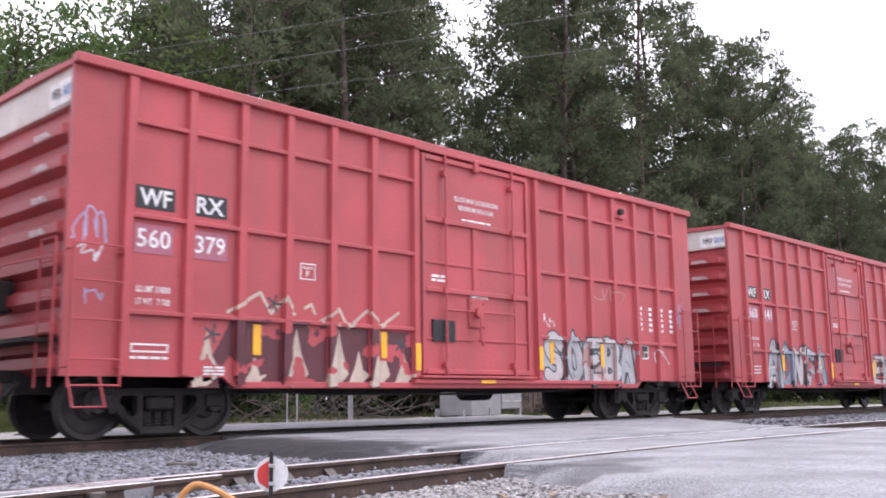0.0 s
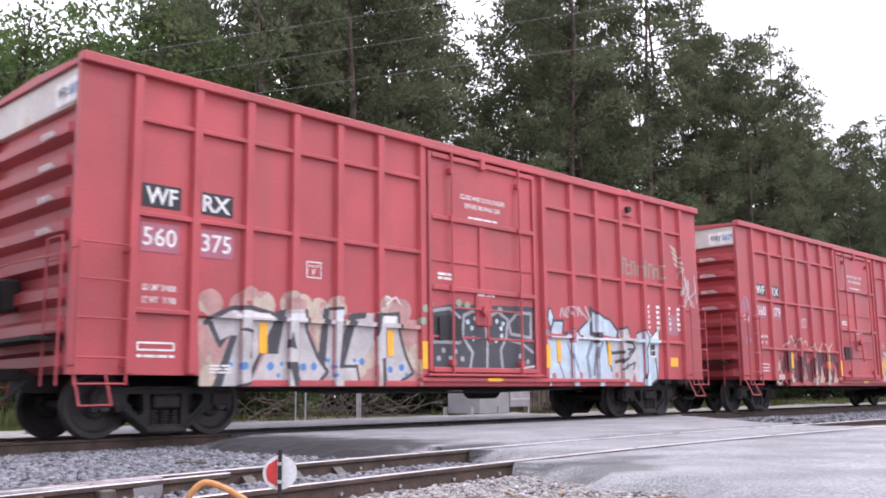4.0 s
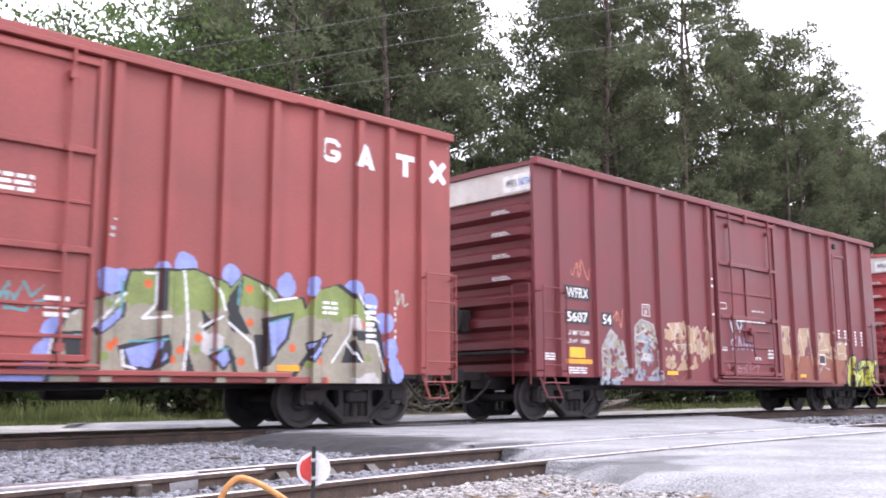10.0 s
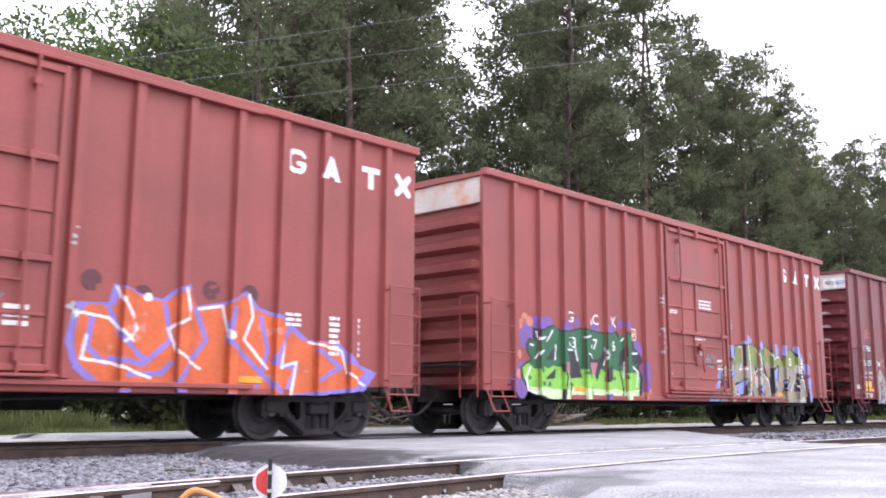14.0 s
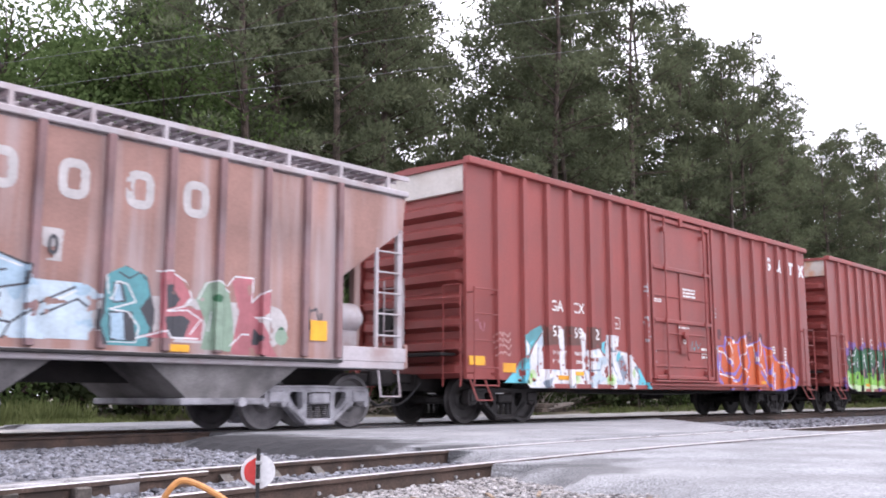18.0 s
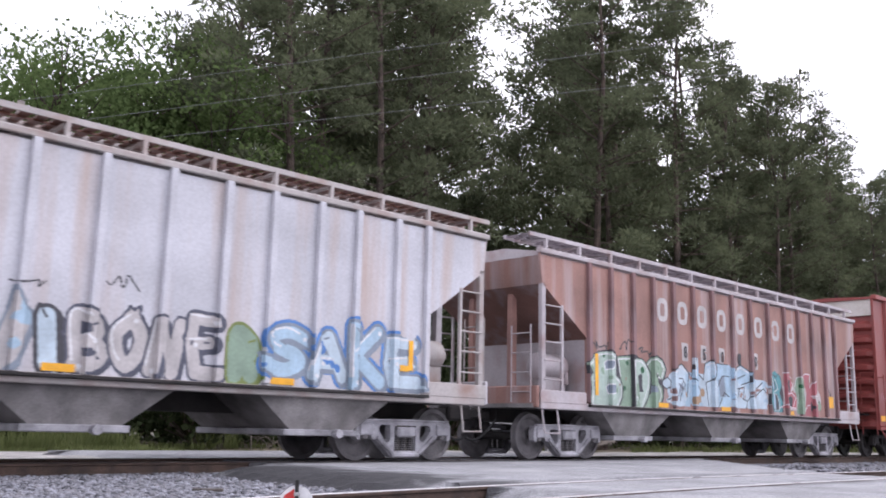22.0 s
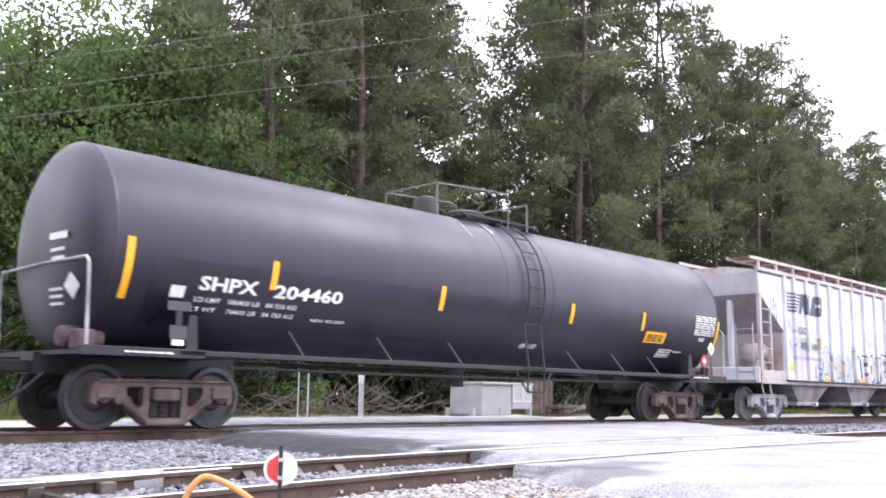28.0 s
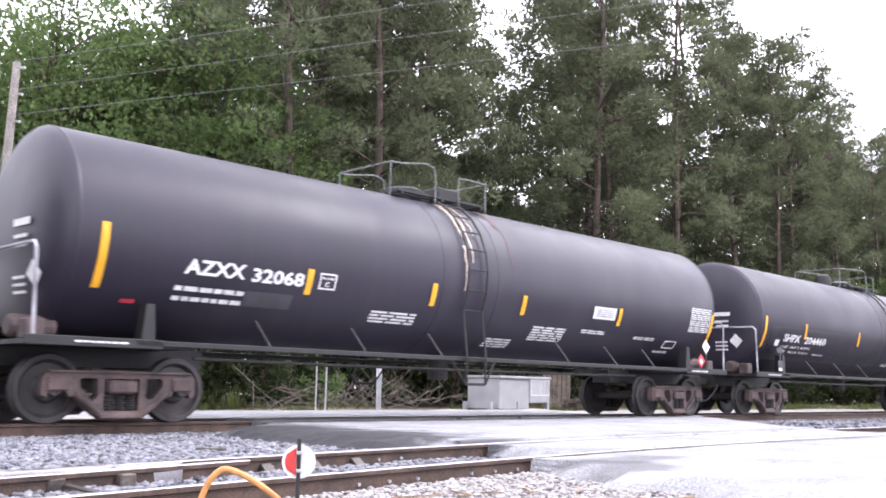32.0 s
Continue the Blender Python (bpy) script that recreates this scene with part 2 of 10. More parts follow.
def stained(m, spots, dark):
    """Dark spots with ragged soft edges, old tar stains as well as painted shade: (x, y, half length, half width,
    strength).
    """
    nt = m.node_tree
    N, L = nt.nodes, nt.links
    b = N["Principled BSDF"]
    col = b.inputs["Base Color"].links[0].from_socket
    tc, n = N.new("ShaderNodeTexCoord"), N.new("ShaderNodeTexNoise")
    n.inputs["Scale"].default_value, n.inputs["Detail"].default_value = 2.2, 8
    L.new(tc.outputs["Object"], n.inputs[0])
    for x, y, rx, ry, k in spots:
        mp, ln, ad, mr, mx = N.new("ShaderNodeMapping"), N.new("ShaderNodeVectorMath"), N.new("ShaderNodeMath"), N.new("ShaderNodeMapRange"), N.new("ShaderNodeMixRGB")
        mp.inputs["Location"].default_value = (-x / rx, -y / ry, 0)
        mp.inputs["Scale"].default_value = (1 / rx, 1 / ry, 0)
        L.new(tc.outputs["Object"], mp.inputs[0])
        ln.operation = 'LENGTH'
        L.new(mp.outputs[0], ln.inputs[0])
        ad.operation = 'MULTIPLY_ADD'
        ad.inputs[1].default_value = 1.5
        L.new(n.outputs[0], ad.inputs[0])
        L.new(ln.outputs["Value"], ad.inputs[2])
        mr.inputs[1].default_value, mr.inputs[2].default_value = 1.35, 1.95
        mr.inputs[3].default_value, mr.inputs[4].default_value = k, 0.0
        L.new(ad.outputs[0], mr.inputs[0])
        L.new(mr.outputs[0], mx.inputs[0])
        L.new(col, mx.inputs[1])
        mx.inputs[2].default_value = (*dark, 1)
        col = mx.outputs[0]
    L.new(col, b.inputs["Base Color"])
    return m


# The first two paint shade on the lip's falling side, the third in the flangeway.
stained(ASPHALT, ((7.0, 10.4, 1.4, 2.3, 0.95), (7.3, 8.7, 1.2, 1.1, 0.9), (12.5, 12.5, 8.0, 0.40, 0.8), (7.0, 4.95, 0.8, 0.30, 0.5), (6.4, 4.5, 0.5, 0.5, 0.55), (7.6, 7.2, 0.9, 0.3, 0.7), (11.0, 5.75, 5.0, 0.10, 0.45)), (0.028, 0.027, 0.03))


def stone_mix(name, colour=(0.36, 0.35, 0.37)):
    """Crushed stone, each piece of its own tone."""
    m = shade(name, colour, 0.85, var=0.2, scale=14, grain=0.06, bump=0.3, fine=70)
    nt = m.node_tree
    geo, ramp, mul = nt.nodes.new("ShaderNodeNewGeometry"), nt.nodes.new("ShaderNodeValToRGB"), nt.nodes.new("ShaderNodeMixRGB")
    for p, c in ((0.0, (0.35, 0.34, 0.36)), (0.5, (0.85, 0.85, 0.9)), (0.85, (1.15, 1.1, 1.08)), (1.0, (1.7, 1.7, 1.75))):
        e = ramp.color_ramp.elements.new(p) if p not in (0.0, 1.0) else ramp.color_ramp.elements[int(p)]
        e.color = (*c, 1)
    nt.links.new(geo.outputs["Random Per Island"], ramp.inputs[0])
    b = nt.nodes["Principled BSDF"]
    src = b.inputs["Base Color"].links[0].from_socket
    mul.blend_type, mul.inputs[0].default_value = 'MULTIPLY', 1.0
    nt.links.new(src, mul.inputs[1])
    nt.links.new(ramp.outputs[0], mul.inputs[2])
    nt.links.new(mul.outputs[0], b.inputs["Base Color"])
    return m


STONES = stone_mix("crushed_stone", (0.17, 0.172, 0.188))
PALE_STONES = stone_mix("pale_crushed_stone", (0.27, 0.255, 0.245))
NEEDLES = leafy("pine_needles", (0.078, 0.092, 0.058), (0.205, 0.228, 0.132), 0.45)
LEAVES = leafy("broad_leaves", (0.078, 0.120, 0.044), (0.235, 0.315, 0.125), 0.5)
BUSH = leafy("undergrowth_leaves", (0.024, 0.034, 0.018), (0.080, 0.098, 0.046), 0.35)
GRASS = leafy("grass_blades", (0.10, 0.125, 0.045), (0.25, 0.28, 0.12), 0.4)
TIE_CHIP = shade("wood_chip", (0.34, 0.25, 0.17), 0.9, var=0.2, scale=6, grain=0.1, bump=0.3)
BARK = shade("pine_bark", (0.10, 0.075, 0.06), 0.95, var=0.3, scale=2, grain=0.15, bump=0.8, fine=14)


# ---- ground, tracks and road ----
MAIN_Y = 13.42          # centre line of the main track beside the viewer
SLANT = 0.0141          # how far it swings away for each metre
GAUGE = 0.75            # half the distance between rail heads
SIDE_Z = -0.04          # rail heads of the side track
BED = -0.19             # top of the stone beds


def main_y(x):
    """Centre line of the main track."""
    return MAIN_Y + SLANT * x


def side_y(x):
    """Centre line of the side track: parallel to the main one past the road, swinging towards the viewer before it."""
    return 6.74 - 0.0115 * max(0.0, 13.0 - x) ** 1.9


def bumpy(x, y, a=0.02, s=0.7):
    return a * noise.noise(Vector((x * s, y * s, 3.1))) + 0.4 * a * noise.noise(Vector((x * s * 4, y * s * 4, 7.7)))


def sheet(name, xs, ys, height, material, label="", category="ground"):
    nx, ny = len(xs), len(ys)
    verts = [(float(x), float(y), float(height(x, y))) for y in ys for x in xs]
    faces = [(j * nx + i, j * nx + i + 1, (j + 1) * nx + i + 1, (j + 1) * nx + i) for j in range(ny - 1) for i in range(nx - 1)]
    ob = tagged(soup(name, verts, faces, material), label, category, "", "structure")
    ob.data.shade_smooth()
    return ob


def far_and_near(lo, a, b, hi, step):
    """Even steps between a and b and long ones out to lo and hi."""
    out = []
    k = 1.0
    while a - k > lo:
        out.append(a - k)
        k *= 2.2
    out = [lo] + out[::-1] + list(np.arange(a, b, step))
    k = 1.0
    while b + k < hi:
        out.append(b + k)
        k *= 2.2
    return out + [hi]


def land(x, y):
    """Level by the tracks, rising a little into the wood."""
    rise = 0.35 * min(1.0, max(0.0, (y - 20) / 10)) if y > 0 else 0.0
    near = 1.0 if abs(x) < 200 and abs(y) < 200 else 0.0
    return -0.30 + rise + near * bumpy(x, y, 0.07, 0.35)


sheet("ground", far_and_near(-1800, -12, 60, 2500, 1.0), far_and_near(-1800, -4, 44, 2500, 1.0), land, EARTH, "brown earth with thin grass and pine litter")

# pale gravel strip beyond the main track
sheet("gravel_strip", np.linspace(-60, 160, 221), np.linspace(15.2, 21.4, 14),
      lambda x, y: -0.13 + 0.02 * (y > 16) + bumpy(x, y, 0.05, 0.5) - (0.25 if y > 21.3 or y < 15.3 else 0) + 0.10 * math.exp(-((x - 20) / 4) ** 2 - ((y - 19) / 1.5) ** 2), GRAVEL, "pale crushed gravel lane beside the track", "gravel")

# stone beds
sheet("ballast_bed_main", np.linspace(-70, 160, 300), [10.6, 11.2, 11.8, 12.4, 13.4, 14.4, 15.2, 16.0],
      lambda x, y: BED + 0.02 - (0.16 if y < 10.7 or y > 15.9 else 0.05 if y < 11.3 else 0) + bumpy(x, y, 0.03, 1.5), BALLAST, "grey crushed stone bed of the main track", "ballast")
sheet("ballast_bed_side", np.linspace(-12, 60, 145), [1.4, 2.2, 3.0, 4.0, 5.0, 6.0, 7.0, 8.0, 9.0, 10.0, 10.9],
      lambda x, y: BED - 0.02 - (0.12 if y < 1.5 else 0) + bumpy(x, y, 0.03, 1.2), BALLAST, "grey crushed stone round the side track", "ballast")


def outline_slab(name, outline, z, thick, material, label, category="road", inset=0.55, seed=1.3):
    """A paved slab from an outline, its edge crumbling down to the stones."""
    bm = bmesh.new()
    pts = []
    n = len(outline)
    for i in range(n):
        a, b = Vector(outline[i]), Vector(outline[(i + 1) % n])
        steps = max(1, int((b - a).length / 0.12))
        for k in range(steps):
            p = a.lerp(b, k / steps)
            along_rail = abs(b.y - a.y) < 0.25 * abs(b.x - a.x)
            j = (0.05 if along_rail else 0.30) * noise.noise(Vector((p.x * 1.3, p.y * 1.3, seed))) + (0.012 if along_rail else 0.10) * noise.noise(Vector((p.x * 6, p.y * 6, seed)))
            pts.append((p.x + (0 if along_rail else j), p.y + (j if along_rail else 0), 0.03 if along_rail else inset))
    m = len(pts)
    area = sum(pts[i][0] * pts[(i + 1) % m][1] - pts[(i + 1) % m][0] * pts[i][1] for i in range(m))
    turn = 1 if area > 0 else -1
    levels = (0.0, 0.12, 0.32, 0.6, 1.0)
    rings = [[] for _ in levels]
    for i, (x, y, d) in enumerate(pts):
        t = Vector((pts[(i + 7) % m][0] - pts[i - 7][0], pts[(i + 7) % m][1] - pts[i - 7][1])).normalized()
        inward = Vector((-t.y, t.x)) * turn
        for ring, u in zip(rings, levels):
            ring.append(bm.verts.new((x + inward.x * d * u, y + inward.y * d * u, z - thick * (1 - u) ** 2.2 + (0.035 * noise.noise(Vector((x * 5, y * 5, 9 + 4 * u))) if 0 < u < 1 and d > 0.1 else 0))))
    for lo, hi in zip(rings, rings[1:]):
        for i in range(m):
            bm.faces.new((lo[i], lo[(i + 1) % m], hi[(i + 1) % m], hi[i]))
    hi = rings[-1]
    edges = [bm.edges.get((hi[i], hi[(i + 1) % m])) for i in range(m)]
    bmesh.ops.triangle_fill(bm, use_beauty=True, edges=edges)
    bmesh.ops.recalc_face_normals(bm, faces=bm.faces[:])
    ob = part(name, bm, material)
    return tagged(ob, label, category, "", "structure")


# the road over both tracks: aprons before, between and behind the rails
outline_slab("road_front", [(6.3, side_y(6.3) - GAUGE - 0.10), (10, side_y(10) - GAUGE - 0.10), (13, side_y(13) - GAUGE - 0.10), (17.3, side_y(17.3) - GAUGE - 0.10), (22, 4.7), (40, 1.8), (70, -6), (70, -40), (-2, -40), (1.5, 0.6), (3.3, 2.3), (4.5, 2.9), (5.5, 3.3), (5.75, 3.75), (5.55, 4.1), (5.95, 4.6)], SIDE_Z - 0.006, 0.16, ASPHALT, "worn pale grey asphalt road before the side track")
outline_slab("road_between_rails", [(7.0, side_y(7.0) - GAUGE + 0.11), (10, side_y(10) - GAUGE + 0.11), (13, side_y(13) - GAUGE + 0.11), (17.0, side_y(17) - GAUGE + 0.11), (16.3, side_y(16) + GAUGE - 0.05), (13, side_y(13) + GAUGE - 0.05), (10, side_y(10) + GAUGE - 0.05), (7.4, side_y(7.4) + GAUGE - 0.05)], SIDE_Z - 0.008, 0.15, ASPHALT, "worn asphalt between the rails of the side track", seed=2.2)
outline_slab("road_middle", [(7.2, side_y(7.2) + GAUGE + 0.06), (10, side_y(10) + GAUGE + 0.06), (13, side_y(13) + GAUGE + 0.06), (16.3, side_y(16) + GAUGE + 0.06), (17.6, 8.6), (19.2, 10.0), (20.8, 11.6), (21.5, main_y(21.5) - GAUGE - 0.05), (8.0, main_y(8) - GAUGE - 0.05), (6.9, 11.8), (6.6, 10.4), (6.7, 9.2), (6.9, 8.2)], -0.01, 0.18, ASPHALT, "worn pale grey asphalt between the two tracks", inset=0.8, seed=3.3)
outline_slab("road_over_main", [(8.5, main_y(8.5) - GAUGE + 0.10), (21.0, main_y(21) - GAUGE + 0.10), (20.6, main_y(20.6) + GAUGE - 0.10), (8.4, main_y(8.4) + GAUGE - 0.10)], -0.02, 0.2, DARK_ASPHALT, "dark asphalt between the rails of the main track")
outline_slab("road_back", [(8.4, main_y(8.4) + GAUGE + 0.06), (20.6, main_y(20.6) + GAUGE + 0.06), (21.0, 17.0), (20.5, 19.5), (7.6, 19.5), (8.2, 16.4)], -0.03, 0.2, ASPHALT, "worn grey asphalt behind the main track", seed=4.1)

# ---- rails ----
RAIL_SECTION = [(-0.070, -0.172), (0.070, -0.172), (0.070, -0.160), (0.012, -0.145), (0.010, -0.045), (0.034, -0.036), (0.036, -0.006), (0.028, 0.0), (-0.028, 0.0), (-0.036, -0.006), (-0.034, -0.036), (-0.010, -0.045), (-0.012, -0.145), (-0.070, -0.160)]


def rail(name, pts, label):
    """A rail along points, its head polished."""
    verts, faces, index = [], [], []
    n = len(RAIL_SECTION)
    pts = [Vector(p) for p in pts]
    for i, p in enumerate(pts):
        a = (pts[min(i + 1, len(pts) - 1)] - pts[max(i - 1, 0)]).normalized()
        side = Vector((-a.y, a.x, 0))
        for y, z in RAIL_SECTION:
            verts.append(tuple(p + side * y + Vector((0, 0, z))))
    for i in range(len(pts) - 1):
        for k in range(n):
            faces.append((i * n + k, (i + 1) * n + k, (i + 1) * n + (k + 1) % n, i * n + (k + 1) % n))
            index.append(1 if k in (6, 7, 8) else 0)
    faces += [tuple(range(n)), tuple(range((len(pts) - 1) * n, len(pts) * n))[::-1]]
    index += [0, 0]
    return tagged(soup(name, verts, faces, [RAIL_SIDE, RAIL_TOP], index=index), label, "rail", "rails", "structure")


for s in (-1, 1):
    rail("main_rail", [(x, main_y(x) + s * GAUGE, 0) for x in np.linspace(-120, 300, 43)], "rust-brown steel rail with a polished head")
    rail("side_rail", [(x, side_y(x) + s * GAUGE, SIDE_Z) for x in np.concatenate([np.arange(-9, 16, 0.5), np.arange(16, 120, 8.0)])], "rusty steel rail of the side track with a bright head")
rail("turnout_rail", [(x, side_y(x) + GAUGE - 0.16 - 0.05 * max(0, 4.2 - x), SIDE_Z - 0.01) for x in np.arange(-7, 4.6, 0.4)], "planed switch point rail lying against the running rail")


def ties(x0, x1, centre, z, step=0.53):
    me = None
    x = x0
    while x < x1:
        if me is None:
            bm = bmesh.new()
            box(bm, -0.11, 0.11, -1.28, 1.28, -0.17, 0.0, 0.012)
            me = bpy.data.meshes.new("tie")
            bm.to_mesh(me)
            bm.free()
        ob = part_of("tie", me, TIE)
        ob.location = (x, centre(x), z - 0.165 + random.uniform(-0.01, 0.008))
        ob.rotation_euler = (0, 0, random.uniform(-0.02, 0.02) + (centre(x + 0.1) - centre(x)) / 0.1)
        tagged(ob, "weathered wooden railway tie in the stones", "tie", "ties of the tracks")
        x += step


ties(-6.0, 6.3, side_y, SIDE_Z)
ties(17.8, 30, side_y, SIDE_Z)
ties(-7.0, 8.0, main_y, 0.0)
ties(19.5, 40, main_y, 0.0)

# ---- loose stones ----
def stones(name, count, inside, z, size, material, label, seed):
    rng = np.random.default_rng(seed)
    base = bmesh.new()
    bmesh.ops.create_icosphere(base, subdivisions=1, radius=1.0)
    bv = np.array([v.co[:] for v in base.verts])
    bf = np.array([[v.index for v in f.verts] for f in base.faces])
    base.free()
    verts, faces, done = [], [], 0
    while done < count:
        x, y = inside(rng)
        if x is None:
            continue
        r = size * rng.uniform(0.55, 1.3)
        v = bv * rng.uniform(0.6, 1.25, bv.shape) * r * np.array([1.15, 0.9, 0.65])
        a = rng.uniform(0, 6.28)
        c, s = math.cos(a), math.sin(a)
        v = v @ np.array([[c, s, 0], [-s, c, 0], [0, 0, 1]])
        verts.append(v + (x, y, z(x, y) + r * rng.uniform(-0.1, 0.6)))
        faces.append(bf + done * len(bv))
        done += 1
    ob = soup(name, np.concatenate(verts), np.concatenate(faces), material)
    return tagged(ob, label, "stones", "", "stuff")


def by_main(rng):
    x, y = rng.uniform(1.5, 9.2), rng.uniform(7.4, 12.6)
    edge = float(np.interp(y, (7.1, 8.2, 9.2, 10.4, 11.8, 12.7), (7.4, 7.15, 6.95, 6.85, 7.1, 8.1))) + rng.exponential(0.22)
    return (None, None) if x > edge or abs(y - side_y(x) - GAUGE) < 0.1 or y < side_y(x) + GAUGE else (x, y)


def by_main_right(rng):
    x, y = rng.uniform(16.0, 36), rng.uniform(7.7, 12.6)
    return (None, None) if x < float(np.interp(y, (7.5, 8.6, 10.0, 11.6, 12.6), (16.4, 17.6, 19.2, 20.8, 21.4))) - rng.exponential(0.3) else (x, y)


def in_side(rng):
    x, y = rng.uniform(0.5, 7.6), rng.uniform(4.0, 8.0)
    off = y - side_y(x)
    if abs(abs(off) - GAUGE) < 0.09 or abs(off) > GAUGE:
        return None, None
    return (x, y) if x < 7.1 + rng.exponential(0.15) else (None, None)


def front_edge(rng):
    x, y = rng.uniform(1.5, 7.0), rng.uniform(2.2, 5.6)
    edge = float(np.interp(y, (2.3, 2.9, 3.3, 3.75, 4.1, 4.6, 5.2), (3.3, 4.5, 5.5, 5.75, 5.55, 5.95, 6.3))) + rng.exponential(0.16)
    return (None, None) if x > edge or y > side_y(x) - GAUGE - 0.1 else (x, y)


def right_front(rng):
    x, y = rng.uniform(18.5, 36), rng.uniform(2.5, 5.8)
    return (x, y) if y > float(np.interp(x, (17.3, 22, 40), (5.9, 4.7, 1.8))) else (None, None)


flat = lambda x, y: BED + 0.01
stones("ballast_stones", 13000, by_main, flat, 0.036, STONES, "loose grey and white crushed stones beside the main track", 3)
stones("ballast_stones", 4500, by_main_right, lambda x, y: BED + 0.01 + 0.10 * math.exp(-((y - 10.2) / 1.3) ** 2 - ((x - 20.5) / 3) ** 2), 0.042, STONES, "loose grey crushed stones between the tracks past the road", 4)
stones("ballast_stones", 4500, in_side, flat, 0.030, STONES, "loose crushed stones between the side rails", 5)
stones("ballast_stones", 14000, front_edge, lambda x, y: BED + 0.02, 0.020, PALE_STONES, "fine pale crushed stone along the road's edge", 6)
stones("ballast_stones", 1500, right_front, flat, 0.04, STONES, "loose crushed stones past the road", 7)


# ---- the train ----
# Centres of the cars along the track at the start, front of the train first.
CENTRES = dict(pink_a=31.48, pink_b=13.23, pink_c=-5.04, maroon=-23.52, red_a=-41.89, red_b=-59.83,
               brown_hopper=-77.04, grey_hopper=-93.58, tank_a=-111.43, tank_b=-130.10, tank_c=-148.40)
WHEEL_R = 0.457
CARS, AXLES = [], []
WALL, POST = 1.56, 1.64          # half widths over the side sheets and over the posts
SILL, EAVE = 0.68, 4.98


def on_track(x):
    return pose(x, main_y(x), 0, 0, 0, math.degrees(math.atan(SLANT)))


def steel_paint(name, colour, **k):
    return shade(name, colour, **{**dict(rough=0.5, var=0.09, scale=0.7, grain=0.03, bump=0.06, fine=25), **k})


PINK = steel_paint("faded_red_paint", (0.44, 0.070, 0.080), dirt=(0.30, 0.075, 0.075), dirt_scale=1.1, dirt_amount=0.5, streak=True)
MAROON = steel_paint("maroon_paint", (0.164, 0.030, 0.035), dirt=(0.115, 0.023, 0.027), dirt_scale=1.0, dirt_amount=0.6, streak=True)
OXIDE = steel_paint("oxide_red_paint", (0.27, 0.058, 0.050), dirt=(0.20, 0.045, 0.042), dirt_scale=1.0, dirt_amount=0.5, streak=True)
BROWN = steel_paint("weathered_brown_paint", (0.33, 0.185, 0.155), rough=0.7, var=0.15, scale=0.9, dirt=(0.46, 0.40, 0.41), dirt_scale=0.8, dirt_amount=0.9, streak=True)
PALE = steel_paint("weathered_pale_grey_paint", (0.565, 0.565, 0.61), rough=0.65, dirt=(0.42, 0.25, 0.15), dirt_scale=0.9, dirt_amount=0.55, streak=True)
TANK_BLACK = steel_paint("satin_black_tank_paint", (0.024, 0.020, 0.034), rough=0.47, dirt=(0.036, 0.032, 0.040), dirt_scale=0.7, dirt_amount=0.5, streak=True)


def wheelset(car, x, dull):
    bm = bmesh.new()
    lathe(bm, [(0.085, -0.98), (0.085, -0.72), (0.10, -0.70), (0.10, -0.55), (0.082, -0.45), (0.082, 0.45), (0.10, 0.55), (0.10, 0.70), (0.085, 0.72), (0.085, 0.98)], n=12)
    axle = part("wheelset", bm, UNDER, car, smooth=True)
    axle.location = (x, 0, WHEEL_R)
    for s in (-1, 1):
        bm = bmesh.new()
        prof = [(0.10, 0.66), (0.10, 0.80), (0.16, 0.80), (0.20, 0.755), (0.34, 0.745), (0.385, 0.79), (0.385, 0.815), (0.452, 0.815), (WHEEL_R, 0.80), (WHEEL_R + 0.004, 0.725), (WHEEL_R + 0.026, 0.70), (WHEEL_R + 0.02, 0.685), (0.40, 0.682), (0.38, 0.70), (0.33, 0.72), (0.2, 0.73), (0.16, 0.66)]
        lathe(bm, [(r, s * a) for r, a in prof], n=36)
        part("wheel", bm, dull, axle, smooth=True)
        bm = bmesh.new()
        lathe(bm, [(0.105, s * 0.93), (0.105, s * 1.04), (0.09, s * 1.06)], n=14)
        for k in range(3):
            a = 2 * math.pi * k / 3
            rod(bm, (0.055 * math.cos(a), s * 1.05, 0.055 * math.sin(a)), (0.055 * math.cos(a), s * 1.085, 0.055 * math.sin(a)), 0.018, 6)
        part("bearing_cap", bm, dull, axle, smooth=True)
    AXLES.append(axle)
    return axle


SIDE_FRAME = {}


